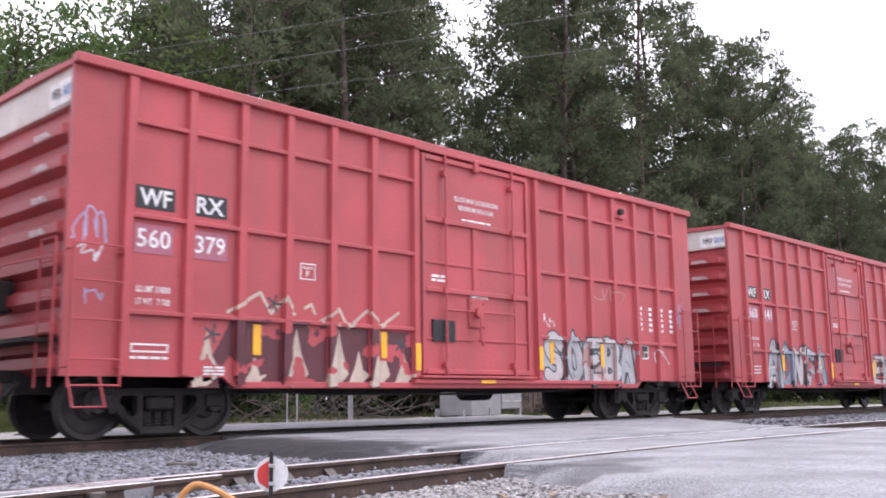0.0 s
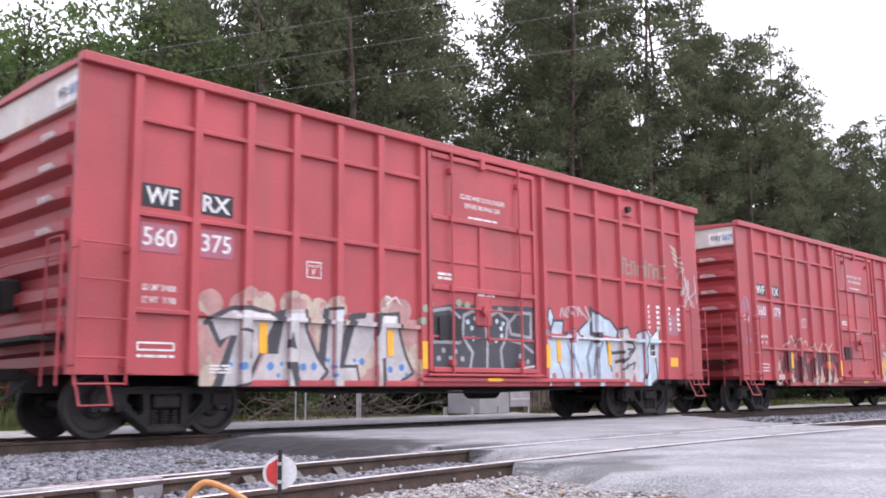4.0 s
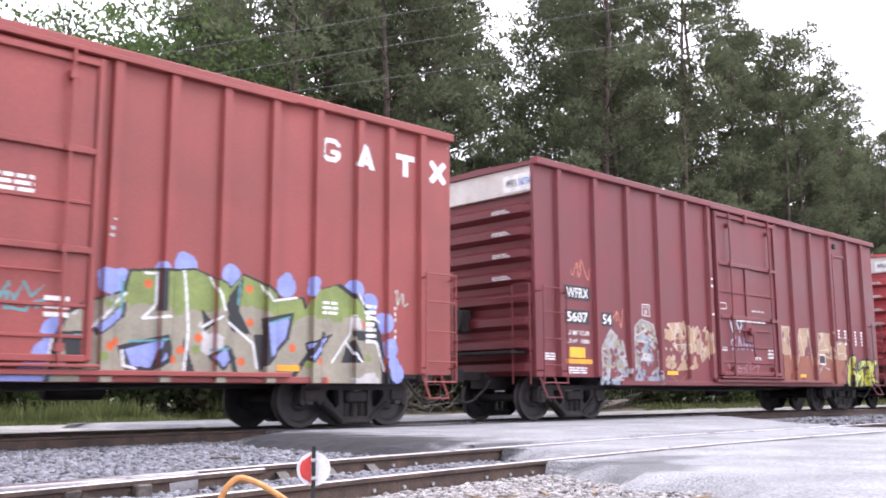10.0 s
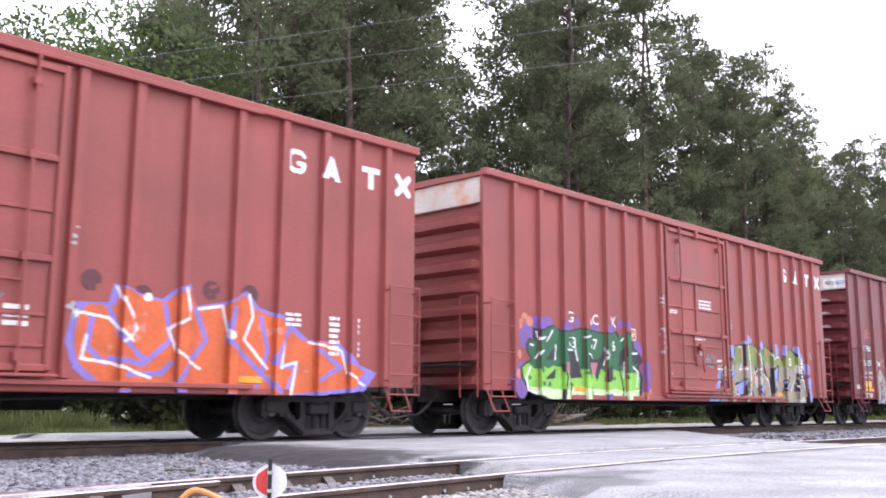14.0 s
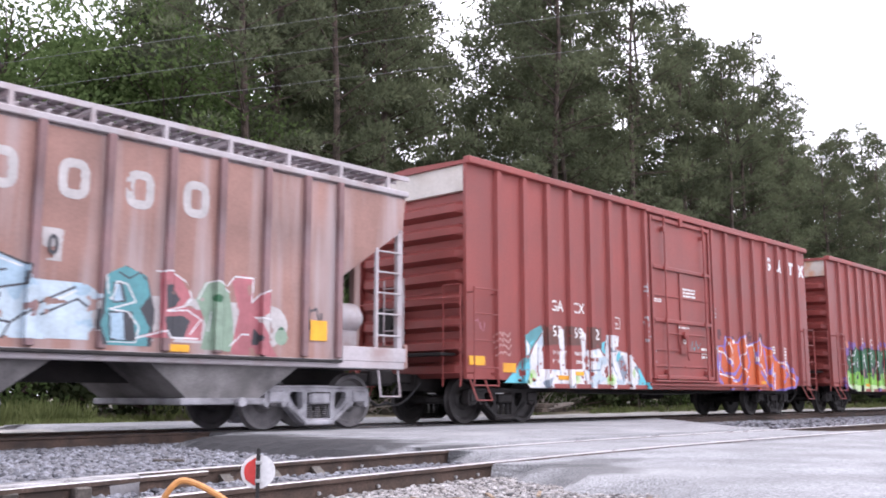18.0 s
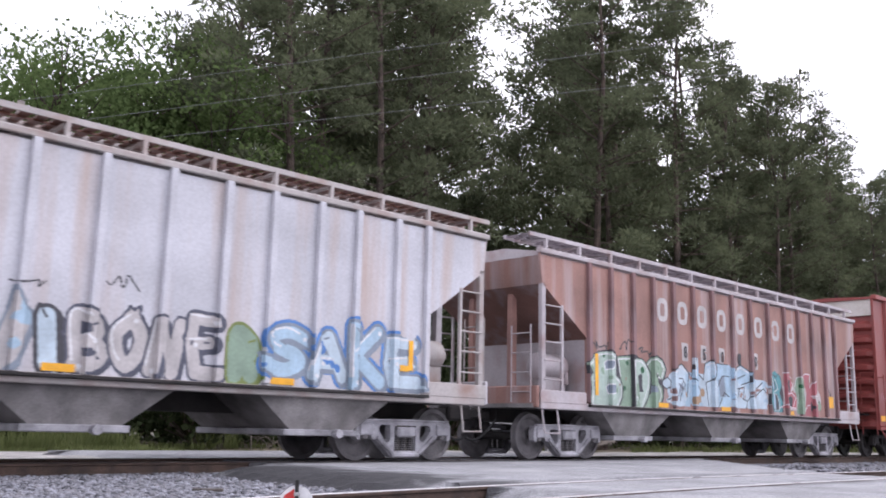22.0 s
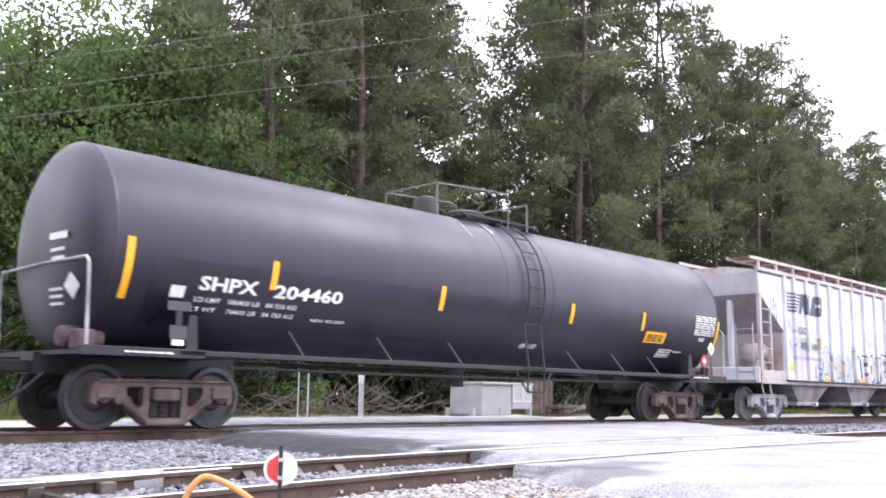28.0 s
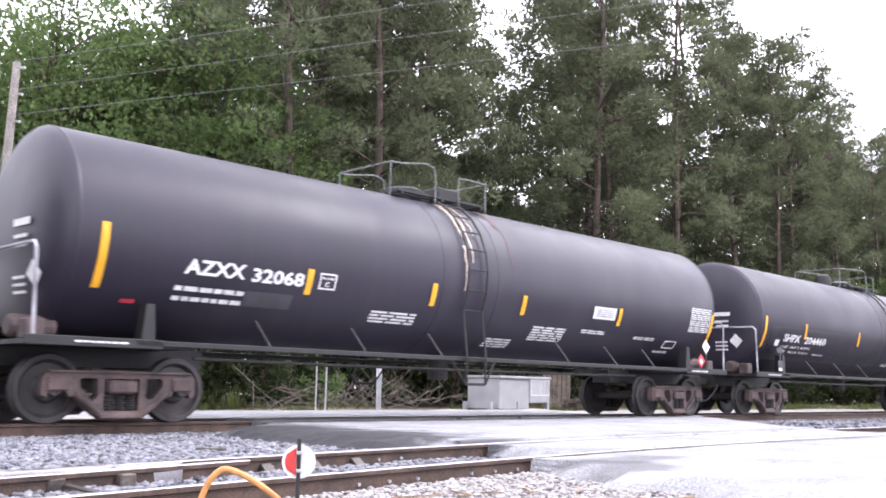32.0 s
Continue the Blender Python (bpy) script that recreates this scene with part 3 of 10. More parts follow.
def side_frame_mesh():
    if "mesh" not in SIDE_FRAME:
        bm = bmesh.new()
        rim = [(-1.10, 0.60), (-1.06, 0.66), (-0.70, 0.69), (-0.30, 0.71), (0.30, 0.71), (0.70, 0.69), (1.06, 0.66), (1.10, 0.60), (1.10, 0.38), (1.03, 0.34), (1.00, 0.44), (0.78, 0.44), (0.74, 0.36), (0.66, 0.36), (0.58, 0.28), (0.36, 0.10), (0.28, 0.07), (-0.28, 0.07), (-0.36, 0.10), (-0.58, 0.28), (-0.66, 0.36), (-0.74, 0.36), (-0.78, 0.44), (-1.00, 0.44), (-1.03, 0.34), (-1.10, 0.38)]
        mid = [(-0.25, 0.17), (0.25, 0.17), (0.25, 0.60), (-0.25, 0.60)]
        hole = [(0.35, 0.60), (0.34, 0.36), (0.40, 0.31), (0.46, 0.34), (0.60, 0.50), (0.60, 0.58), (0.55, 0.61)]
        plate(bm, [rim, mid, hole, [(-x, z) for x, z in hole[::-1]]], -1.06, -0.92)
        # flanges along the rims and the bearing pockets
        for s in (-1, 1):
            box(bm, s * 0.89 - 0.15, s * 0.89 + 0.15, -1.10, -0.93, 0.43, 0.62, 0.02)
            rod(bm, (s * 0.30, -1.085, 0.12), (s * 0.66, -1.085, 0.40), 0.035, 6)
        box(bm, -1.02, 1.02, -1.10, -1.0, 0.665, 0.70, 0.01)
        box(bm, -0.32, 0.32, -1.11, -0.90, 0.06, 0.14, 0.02)
        me = bpy.data.meshes.new("side_frame")
        bm.to_mesh(me)
        bm.free()
        SIDE_FRAME["mesh"] = me
    return SIDE_FRAME["mesh"].copy()


def truck(car, x, metal, dull, wheels=True):
    bm = bmesh.new()
    box(bm, -0.21, 0.21, -1.12, 1.12, 0.40, 0.58, 0.03)
    rod(bm, (0, 0, 0.55), (0, 0, 0.80), 0.2, 12)
    for s in (-1, 1):
        box(bm, -0.14, 0.14, s * 0.62 - 0.08, s * 0.62 + 0.08, 0.58, 0.66, 0.01)
        rod(bm, (s * 0.42, -0.8, 0.42), (s * 0.42, 0.8, 0.42), 0.045, 6)
    bolster = part("truck_bolster", bm, metal, car, "cast steel truck bolster")
    bolster.location = (x, 0, 0)
    me = side_frame_mesh()
    for s in (1, -1):
        f = part_of("side_frame", me, metal, bolster)
        f.rotation_euler = (0, 0, 0 if s == 1 else math.pi)
        for i, dx in enumerate((-0.165, 0, 0.165)):
            bm = bmesh.new()
            prof = []
            for k in range(7):
                z = 0.155 + k * 0.034
                prof += [(0.048, z), (0.074, z + 0.009), (0.074, z + 0.018), (0.048, z + 0.027)]
            lathe(bm, prof, 'z', 10)
            sp = part("coil_spring", bm, dull, bolster)
            sp.location = (dx, -s * 0.99, 0)
    if wheels:
        for dx in (-0.89, 0.89):
            wheelset(car, x + dx, dull)


def coupler(car, x, s, metal):
    bm = bmesh.new()
    box(bm, min(x, x + s * 0.75), max(x, x + s * 0.75), -0.09, 0.09, 0.78, 0.95, 0.02)
    box(bm, min(x + s * 0.62, x + s * 0.98), max(x + s * 0.62, x + s * 0.98), -0.17, 0.17, 0.72, 1.02, 0.04)
    part("coupler", bm, metal, car)
    bm = bmesh.new()
    tube(bm, curve_points([(x + s * 0.1, -0.35, 0.78), (x + s * 0.35, -0.35, 0.55), (x + s * 0.65, -0.30, 0.36), (x + s * 0.98, -0.28, 0.42)]), 0.024)
    part("air_hose", bm, BLACK_STEEL, car)


def boxcar(key, label, paint, posts, ribs=(), door=None, post_w=0.12, name="boxcar"):
    car = thing(name, on_track(CENTRES[key]), label, "freight car", "cars of the train")
    L = 7.8
    # side sheets with the drop in the sill between the trucks
    for s in (-1, 1):
        bm = bmesh.new()
        rim = [(-L, 0.84), (-5.45, 0.84), (-5.25, SILL), (5.25, SILL), (5.45, 0.84), (L, 0.84), (L, EAVE), (-L, EAVE)]
        plate(bm, [rim], s * WALL, s * (WALL - 0.08))
        part("side_wall", bm, paint, car)
        me = None
        for x in posts:
            if me is None:
                bm = bmesh.new()
                w = post_w / 2
                a = [(-w - 0.03, WALL - 0.01), (-w, POST), (w, POST), (w + 0.03, WALL - 0.01)]
                lo = [bm.verts.new((px, s * py, 0.86)) for px, py in a]
                hi = [bm.verts.new((px, s * py, EAVE - 0.05)) for px, py in a]
                for i in range(3):
                    bm.faces.new((lo[i], lo[i + 1], hi[i + 1], hi[i]))
                bm.faces.new(lo)
                bm.faces.new(hi[::-1])
                bmesh.ops.recalc_face_normals(bm, faces=bm.faces[:])
                ob = part("side_post", bm, paint, car)
                me = ob.data
            else:
                ob = part_of("side_post", me, paint, car)
            ob.location.x = x
        # cant rail and side sill
        bm = bmesh.new()
        box(bm, -L - 0.02, L + 0.02, *sorted((s * (WALL - 0.06), s * (POST + 0.03))), EAVE - 0.06, EAVE + 0.08, 0.015)
        part("cant_rail", bm, paint, car)
        bm = bmesh.new()
        box(bm, -5.2, 5.2, *sorted((s * (WALL - 0.02), s * (WALL + 0.035))), SILL + 0.005, SILL + 0.10, 0.01)
        part("side_sill", bm, paint, car)
        for x0, x1, z in ribs:
            bm = bmesh.new()
            box(bm, x0, x1, *sorted((s * (WALL - 0.01), s * (POST - 0.012))), z - 0.035, z + 0.035, 0.012)
            part("side_rib", bm, paint, car)
        boxcar_door(car, paint, s, door)
        # corner ladders
        for x0 in ((-L + 0.02, L - 0.72) if s < 0 else (-L + 0.02, L - 0.72)):
            bm = bmesh.new()
            y = s * (POST + 0.10)
            for xx in (x0, x0 + 0.68):
                rod(bm, (xx, y, 0.70), (xx, y, 2.55), 0.016, 6)
                for z in (0.95, 2.45):
                    rod(bm, (xx, y, z), (xx, s * WALL, z), 0.014, 5)
            ladder = part("ladder", bm, paint, car)
            bm = None
            for z in (0.72, 1.05, 1.55, 2.05, 2.52):
                bm = bmesh.new()
                rod(bm, (x0, y, z), (x0 + 0.68, y, z), 0.013, 6)
                part("rung", bm, paint, ladder)
            bm = bmesh.new()
            tube(bm, [(x0 + 0.08, s * (WALL - 0.02), 0.86), (x0 + 0.08, y, 0.45), (x0 + 0.5, y, 0.45), (x0 + 0.5, s * (WALL - 0.02), 0.86)], 0.018, 6)
            part("sill_step", bm, paint, car)
    # roof
    bm = bmesh.new()
    prism(bm, [(-POST, EAVE + 0.02), (0, EAVE + 0.09), (POST, EAVE + 0.02), (POST, EAVE - 0.04), (-POST, EAVE - 0.04)], -L, L)
    part("roof", bm, paint, car)
    me = None
    for i in range(13):
        if me is None:
            bm = bmesh.new()
            prism(bm, [(-POST, EAVE + 0.02), (0, EAVE + 0.09), (POST, EAVE + 0.02), (POST, EAVE + 0.06), (0, EAVE + 0.13), (-POST, EAVE + 0.06)], -0.05, 0.05)
            ob = part("roof_rib", bm, paint, car)
            me = ob.data
        else:
            ob = part_of("roof_rib", me, paint, car)
        ob.location.x = -7.2 + i * 1.2
    # ends
    for s in (-1, 1):
        bm = bmesh.new()
        box(bm, *sorted((s * (L - 0.16), s * (L - 0.24))), -WALL + 0.08, WALL - 0.08, 0.86, EAVE - 0.02)
        part("end_wall", bm, paint, car)
        me = None
        for i in range(8):
            z = 1.02 + i * 0.44
            if me is None:
                bm = bmesh.new()
                ys = [-WALL + 0.04, -WALL + 0.3, WALL - 0.3, WALL - 0.04]
                secs = []
                for y, k in zip(ys, (0.25, 1, 1, 0.25)):
                    xo = s * (L - 0.16 + 0.155 * k)
                    secs.append([bm.verts.new(v) for v in ((s * (L - 0.17), y, -0.16), (xo, y, -0.07 * k), (xo, y, 0.07 * k), (s * (L - 0.17), y, 0.16))])
                for a, b in zip(secs, secs[1:]):
                    for k in range(3):
                        bm.faces.new((a[k], a[k + 1], b[k + 1], b[k]))
                bm.faces.new(secs[0])
                bm.faces.new(secs[-1])
                bmesh.ops.recalc_face_normals(bm, faces=bm.faces[:])
                ob = part("end_corrugation", bm, paint, car)
                me = ob.data
            else:
                ob = part_of("end_corrugation", me, paint, car)
            ob.location.z = z
        bm = bmesh.new()
        box(bm, *sorted((s * (L - 0.17), s * (L - 0.06))), -WALL + 0.06, WALL - 0.06, 4.42, EAVE - 0.04, 0.01)
        part("end_top_panel", bm, END_WHITE, car, "dirty white panel across the top of the end")
        # brake platform, brake box and end ladder
        bm = bmesh.new()
        box(bm, *sorted((s * (L - 0.1), s * (L + 0.32))), -1.2, 1.2, 1.28, 1.33)
        part("end_platform", bm, UNDER, car)
        bm = bmesh.new()
        box(bm, *sorted((s * (L - 0.1), s * (L + 0.16))), 0.25, 0.75, 1.75, 2.2, 0.03)
        lathe(bm, [(0.27, s * (L + 0.17)), (0.28, s * (L + 0.20)), (0.27, s * (L + 0.22))], 'x', 16, (0, 0.5, 2.0))
        part("hand_brake", bm, UNDER, car)
        bm = bmesh.new()
        for yy in (-1.5, -1.05):
            rod(bm, (s * (L + 0.10), yy, 0.7), (s * (L + 0.10), yy, 2.6), 0.016, 6)
        lad = part("end_ladder", bm, paint, car)
        for z in (0.95, 1.4, 1.85, 2.3, 2.6):
            bm = bmesh.new()
            rod(bm, (s * (L + 0.10), -1.5, z), (s * (L + 0.10), -1.05, z), 0.013, 6)
            part("rung", bm, paint, lad)
        bm = bmesh.new()
        tube(bm, [(s * (L + 0.12), -1.5, 2.35), (s * (L + 0.14), 0, 2.38), (s * (L + 0.12), 1.5, 2.35)], 0.014, 6)
        part("grab_iron", bm, paint, car)
        coupler(car, s * (L - 0.1), s, UNDER)
    underframe(car, L, 0.74)
    for s in (-1, 1):
        truck(car, s * 6.15, UNDER, WHEEL_DARK)
    CARS.append((car, key))
    return car


def underframe(car, L, z):
    bm = bmesh.new()
    box(bm, -L, L, -0.2, 0.2, z - 0.12, z + 0.2)
    part("centre_sill", bm, UNDER, car)
    for x in (-3.6, -1.2, 1.2, 3.6):
        bm = bmesh.new()
        box(bm, x - 0.06, x + 0.06, -1.45, 1.45, z + 0.02, z + 0.2)
        part("cross_bearer", bm, UNDER, car)
    bm = bmesh.new()
    box(bm, -L + 0.1, L - 0.1, -WALL + 0.05, WALL - 0.05, z + 0.16, z + 0.22)
    part("floor", bm, UNDER, car)
    bm = bmesh.new()
    lathe(bm, [(0.14, -0.45), (0.17, -0.4), (0.17, 0.4), (0.14, 0.45)], 'x', 14, (2.3, 0.7, z - 0.12))
    part("air_reservoir", bm, UNDER, car, smooth=True)
    bm = bmesh.new()
    tube(bm, [(-5.0, -0.9, z), (-3.5, -1.0, z - 0.14), (0.5, -1.05, z - 0.16), (3.0, -1.0, z - 0.1), (5.0, -0.9, z)], 0.02, 6)
    part("brake_pipe", bm, UNDER, car)


def boxcar_door(car, paint, s, form):
    """A plug door: its edges, heavy and thin ribs, centre stile and locking rods."""
    x0, x1, heavy, thin, stile, rods, gear_z = form
    xm = stile[0]
    y0, y1 = s * (WALL - 0.01), s * (WALL + 0.055)
    bm = bmesh.new()
    box(bm, x0, x1, *sorted((y0, y1)), 0.92, 4.88, 0.02)
    door = part("door", bm, paint, car, "closed plug door with locking rods")
    for x in (x0 + 0.04, x1 - 0.04):
        bm = bmesh.new()
        box(bm, x - 0.04, x + 0.04, *sorted((y1, s * (WALL + 0.10))), 0.94, 4.86, 0.01)
        part("door_stile", bm, paint, door)
    bm = bmesh.new()
    box(bm, xm - 0.075, xm + 0.075, *sorted((y1, s * (WALL + 0.09))), stile[1], stile[2], 0.012)
    part("door_stile", bm, paint, door)
    for z in heavy:
        bm = bmesh.new()
        box(bm, x0 + 0.08, x1 - 0.08, *sorted((y1, s * (WALL + 0.115))), z - 0.045, z + 0.045, 0.012)
        part("door_rib", bm, paint, door)
    for z in thin:
        for a, b in ((x0 + 0.1, xm - 0.08), (xm + 0.08, x1 - 0.1)):
            bm = bmesh.new()
            box(bm, a, b, *sorted((y1, s * (WALL + 0.08))), z - 0.022, z + 0.022, 0.006)
            part("door_rib", bm, paint, door)
    # gear case of the locking rods, its shaft and handle
    bm = bmesh.new()
    box(bm, xm - 0.2, xm + 0.24, *sorted((y1, s * (WALL + 0.095))), gear_z - 0.28, gear_z + 0.28, 0.02)
    plate_ = part("gear_plate", bm, paint, door)
    me = None
    for dx, dz in ((-0.15, -0.22), (0.19, -0.22), (-0.15, 0.22), (0.19, 0.22)):
        if me is None:
            bm = bmesh.new()
            rod(bm, (0, s * (WALL + 0.09), 0), (0, s * (WALL + 0.112), 0), 0.022, 6)
            ob = part("bolt", bm, paint, plate_)
            me = ob.data
        else:
            ob = part_of("bolt", me, paint, plate_)
        ob.location = (xm + dx, 0, gear_z + dz)
    bm = bmesh.new()
    rod(bm, (rods[0], s * (WALL + 0.13), gear_z + 0.02), (rods[1], s * (WALL + 0.13), gear_z + 0.02), 0.018, 6)
    part("gear_shaft", bm, paint, door)
    bm = bmesh.new()
    box(bm, xm - 0.06, xm + 0.06, *sorted((y1, s * (WALL + 0.16))), 4.70, 4.93, 0.015)
    part("door_hanger", bm, paint, door)
    bm = bmesh.new()
    box(bm, x0 - 0.08, x1 + 0.08, *sorted((y1, s * (WALL + 0.17))), 0.86, 0.90, 0.008)
    part("door_sill_ledge", bm, paint, door)
    for x in rods:
        bm = bmesh.new()
        rod(bm, (x, s * (WALL + 0.14), 0.86), (x, s * (WALL + 0.14), 4.9), 0.022, 8)
        for z in (1.1, *heavy[1:3], 4.55):
            box(bm, x - 0.05, x + 0.05, *sorted((y1, s * (WALL + 0.16))), z - 0.05, z + 0.05)
        part("lock_rod", bm, paint, door)
    bm = bmesh.new()
    rod(bm, (xm, s * (WALL + 0.12), gear_z), (xm, s * (WALL + 0.20), gear_z), 0.10, 12)
    tube(bm, [(xm, s * (WALL + 0.19), gear_z), (xm, s * (WALL + 0.2), gear_z - 0.5), (xm + 0.06, s * (WALL + 0.2), gear_z - 0.6)], 0.025, 6)
    part("door_handle", bm, paint, door)
    for z in (0.80, 4.93):
        bm = bmesh.new()
        box(bm, x0 - 0.2, 4.5, *sorted((s * (WALL - 0.01), s * (WALL + 0.12))), z - 0.035, z + 0.035, 0.01)
        part("door_track", bm, paint, car)


OXIDE_DOOR = (-1.37, 1.55, (4.78, 3.60, 2.32, 0.97), (2.93, 1.62, 1.24), (0.02, 2.2, 3.58), (-0.80, 1.13), 2.0)
PINK_DOOR = (-1.55, 1.41, (4.80, 3.67, 2.41, 0.97), (2.90, 1.55), (-0.16, 2.40, 3.66), (-1.0, 0.87), 2.05)
END_WHITE = steel_paint("dirty_white_paint", (0.62, 0.58, 0.54), dirt=(0.4, 0.33, 0.26), dirt_scale=2.0, dirt_amount=0.6)
WHEEL_DARK = shade("wheel_steel", (0.05, 0.045, 0.045), 0.6, metal=0.3, var=0.2, scale=4, grain=0.05, bump=0.1)
WHEEL_GREY = shade("dusty_wheel", (0.16, 0.15, 0.155), 0.7, var=0.2, scale=4, grain=0.05, bump=0.1)
TRUCK_GREY = shade("dusty_silver_truck", (0.40, 0.39, 0.42), 0.7, var=0.2, scale=3, grain=0.06, bump=0.2)
TRUCK_BROWN = shade("rusty_brown_truck", (0.105, 0.075, 0.07), 0.75, var=0.25, scale=3, grain=0.08, bump=0.2)

PINK_POSTS = [-7.00, -6.08, -5.21, -4.37, -3.50, -2.63, -1.66, 1.72, 2.65, 3.54, 4.44, 5.32, 6.19, 7.00]
PINK_RIBS = [(-6.97, -1.70, z) for z in (4.31, 3.0, 1.69)] + [(1.76, 6.97, z) for z in (4.31, 3.0, 1.69)]
MAROON_POSTS = [-7.1, -5.95, -4.82, -3.7, -2.58, -1.61, 1.62, 2.5, 3.65, 4.82, 5.97, 7.0]
RED_POSTS = [-6.91, -6.10, -5.32, -4.56, -3.79, -3.03, -2.28, -1.52, 1.75, 2.55, 3.37, 4.18, 4.98, 5.78, 6.42, 7.12]
pink_a = boxcar("pink_a", "faded red ribbed freight boxcar with painted graffiti along its base", PINK, PINK_POSTS, PINK_RIBS, PINK_DOOR)
pink_b = boxcar("pink_b", "faded red ribbed freight boxcar with brown and cream graffiti", PINK, PINK_POSTS, PINK_RIBS, PINK_DOOR)
pink_c = boxcar("pink_c", "faded red ribbed freight boxcar with pale blue and black graffiti", PINK, PINK_POSTS, PINK_RIBS, PINK_DOOR)
maroon = boxcar("maroon", "maroon freight boxcar with upright posts and faded graffiti", MAROON, MAROON_POSTS, (), OXIDE_DOOR)
red_a = boxcar("red_a", "oxide red freight boxcar with bright green graffiti", OXIDE, RED_POSTS, (), OXIDE_DOOR)
RUSTY_WHITE = steel_paint("rust_stained_white_paint", (0.60, 0.55, 0.50), dirt=(0.55, 0.20, 0.05), dirt_scale=2.6, dirt_amount=0.9)
for ob in red_a.children:
    if ob.name.startswith("end_top_panel"):
        ob.data.materials[0] = RUSTY_WHITE
red_b = boxcar("red_b", "oxide red freight boxcar with white and orange graffiti", OXIDE, RED_POSTS, (), OXIDE_DOOR)


# covered hoppers
BROWN_HOP_POSTS = [-5.80, -5.05, -4.25, -3.48, -2.66, -1.82, -0.96, -0.03, 0.89, 1.82, 2.74, 3.56, 4.36, 5.12, 5.80]
GREY_HOP_POSTS = [-5.80, -5.18, -4.36, -3.54, -2.72, -1.85, -0.96, -0.05, 0.92, 1.81, 2.61, 3.48, 4.24, 5.1, 5.8]


def hopper(key, label, paint, trim, walk_steel, posts, post_paint):
    car = thing("covered_hopper", on_track(CENTRES[key]), label, "freight car", "cars of the train")
    W0 = 1.55
    rim = [(-5.85, 1.10), (5.85, 1.10), (5.85, 2.45), (7.25, 3.42), (7.32, 4.06), (-7.32, 4.06), (-7.25, 3.42), (-5.85, 2.45)]
    for s in (-1, 1):
        bm = bmesh.new()
        plate(bm, [rim], s * W0, s * (W0 - 0.06))
        part("side_sheet", bm, paint, car)
        me = None
        for x in posts:
            if me is None:
                bm = bmesh.new()
                box(bm, -0.055, 0.055, *sorted((s * (W0 - 0.01), s * (W0 + 0.085))), 1.14, 4.03, 0.012)
                ob = part("side_post", bm, post_paint, car)
                me = ob.data
            else:
                ob = part_of("side_post", me, post_paint, car)
            ob.location.x = x
        bm = bmesh.new()
        box(bm, -7.36, 7.36, *sorted((s * (W0 - 0.08), s * (W0 + 0.05))), 4.03, 4.13, 0.015)
        part("roof_edge", bm, trim, car)
        bm = bmesh.new()
        box(bm, -7.3, 7.3, *sorted((s * (W0 - 0.10), s * (W0 + 0.02))), 0.98, 1.12, 0.015)
        part("side_sill", bm, trim, car)
        bm = bmesh.new()
        box(bm, -5.85, 5.85, *sorted((s * (W0 - 0.1), s * (W0 + 0.10))), 1.06, 1.11, 0.01)
        part("sill_lip", bm, UNDER, car)
        for e in (-1, 1):
            # white end sill, corner post and ladder
            bm = bmesh.new()
            box(bm, *sorted((e * 5.9, e * 7.32)), *sorted((s * (W0 + 0.005), s * (W0 + 0.03))), 1.10, 1.34, 0.01)
            part("end_sill_plate", bm, trim, car)
            bm = bmesh.new()
            box(bm, *sorted((e * 7.14, e * 7.26)), *sorted((s * (W0 - 0.1), s * W0)), 1.1, 3.44, 0.01)
            part("corner_post", bm, trim, car)
            bm = bmesh.new()
            box(bm, *sorted((e * 6.62, e * 6.68)), *sorted((s * (W0 - 0.04), s * (W0 + 0.02))), 1.3, 3.05, 0.005)
            lad = part("ladder", bm, trim, car)
            for z in (1.55, 1.92, 2.28, 2.64, 3.0):
                bm = bmesh.new()
                rod(bm, (e * 6.65, s * (W0 + 0.01), z), (e * 7.2, s * (W0 + 0.01), z), 0.016, 6)
                part("rung", bm, trim, lad)
            bm = bmesh.new()
            tube(bm, [(e * 6.75, s * (W0 - 0.05), 1.0), (e * 6.75, s * (W0 + 0.02), 0.52), (e * 7.2, s * (W0 + 0.02), 0.52), (e * 7.2, s * (W0 - 0.05), 1.0)], 0.02, 6)
            part("sill_step", bm, trim, car)
    for e in (-1, 1):
        bm = bmesh.new()
        # slope sheet and upright end sheet
        a = [bm.verts.new(v) for v in ((e * 5.84, -W0 + 0.02, 2.43), (e * 5.84, W0 - 0.02, 2.43), (e * 7.26, W0 - 0.02, 3.42), (e * 7.26, -W0 + 0.02, 3.42), (e * 7.30, W0 - 0.02, 4.06), (e * 7.30, -W0 + 0.02, 4.06), (e * 4.6, -W0 + 0.3, 1.05), (e * 4.6, W0 - 0.3, 1.05))]
        for f in ((0, 1, 2, 3), (3, 2, 4, 5), (0, 6, 7, 1)):
            bm.faces.new([a[i] for i in f])
        bmesh.ops.solidify(bm, geom=bm.faces[:], thickness=0.03)
        part("slope_sheet", bm, paint, car)
        bm = bmesh.new()
        box(bm, *sorted((e * 5.78, e * 5.84)), -W0 + 0.06, W0 - 0.06, 1.08, 2.44)
        part("bin_end_wall", bm, trim, car)
        bm = bmesh.new()
        box(bm, *sorted((e * 5.4, e * 7.42)), -W0 + 0.1, W0 - 0.1, 1.0, 1.08)
        part("end_platform", bm, BIN_GREY, car)
        for y in (-0.55, 0.55):
            bm = bmesh.new()
            box(bm, *sorted((e * 6.95, e * 7.1)), y - 0.07, y + 0.07, 1.08, 3.3, 0.01)
            part("end_post", bm, paint, car)
        bm = bmesh.new()
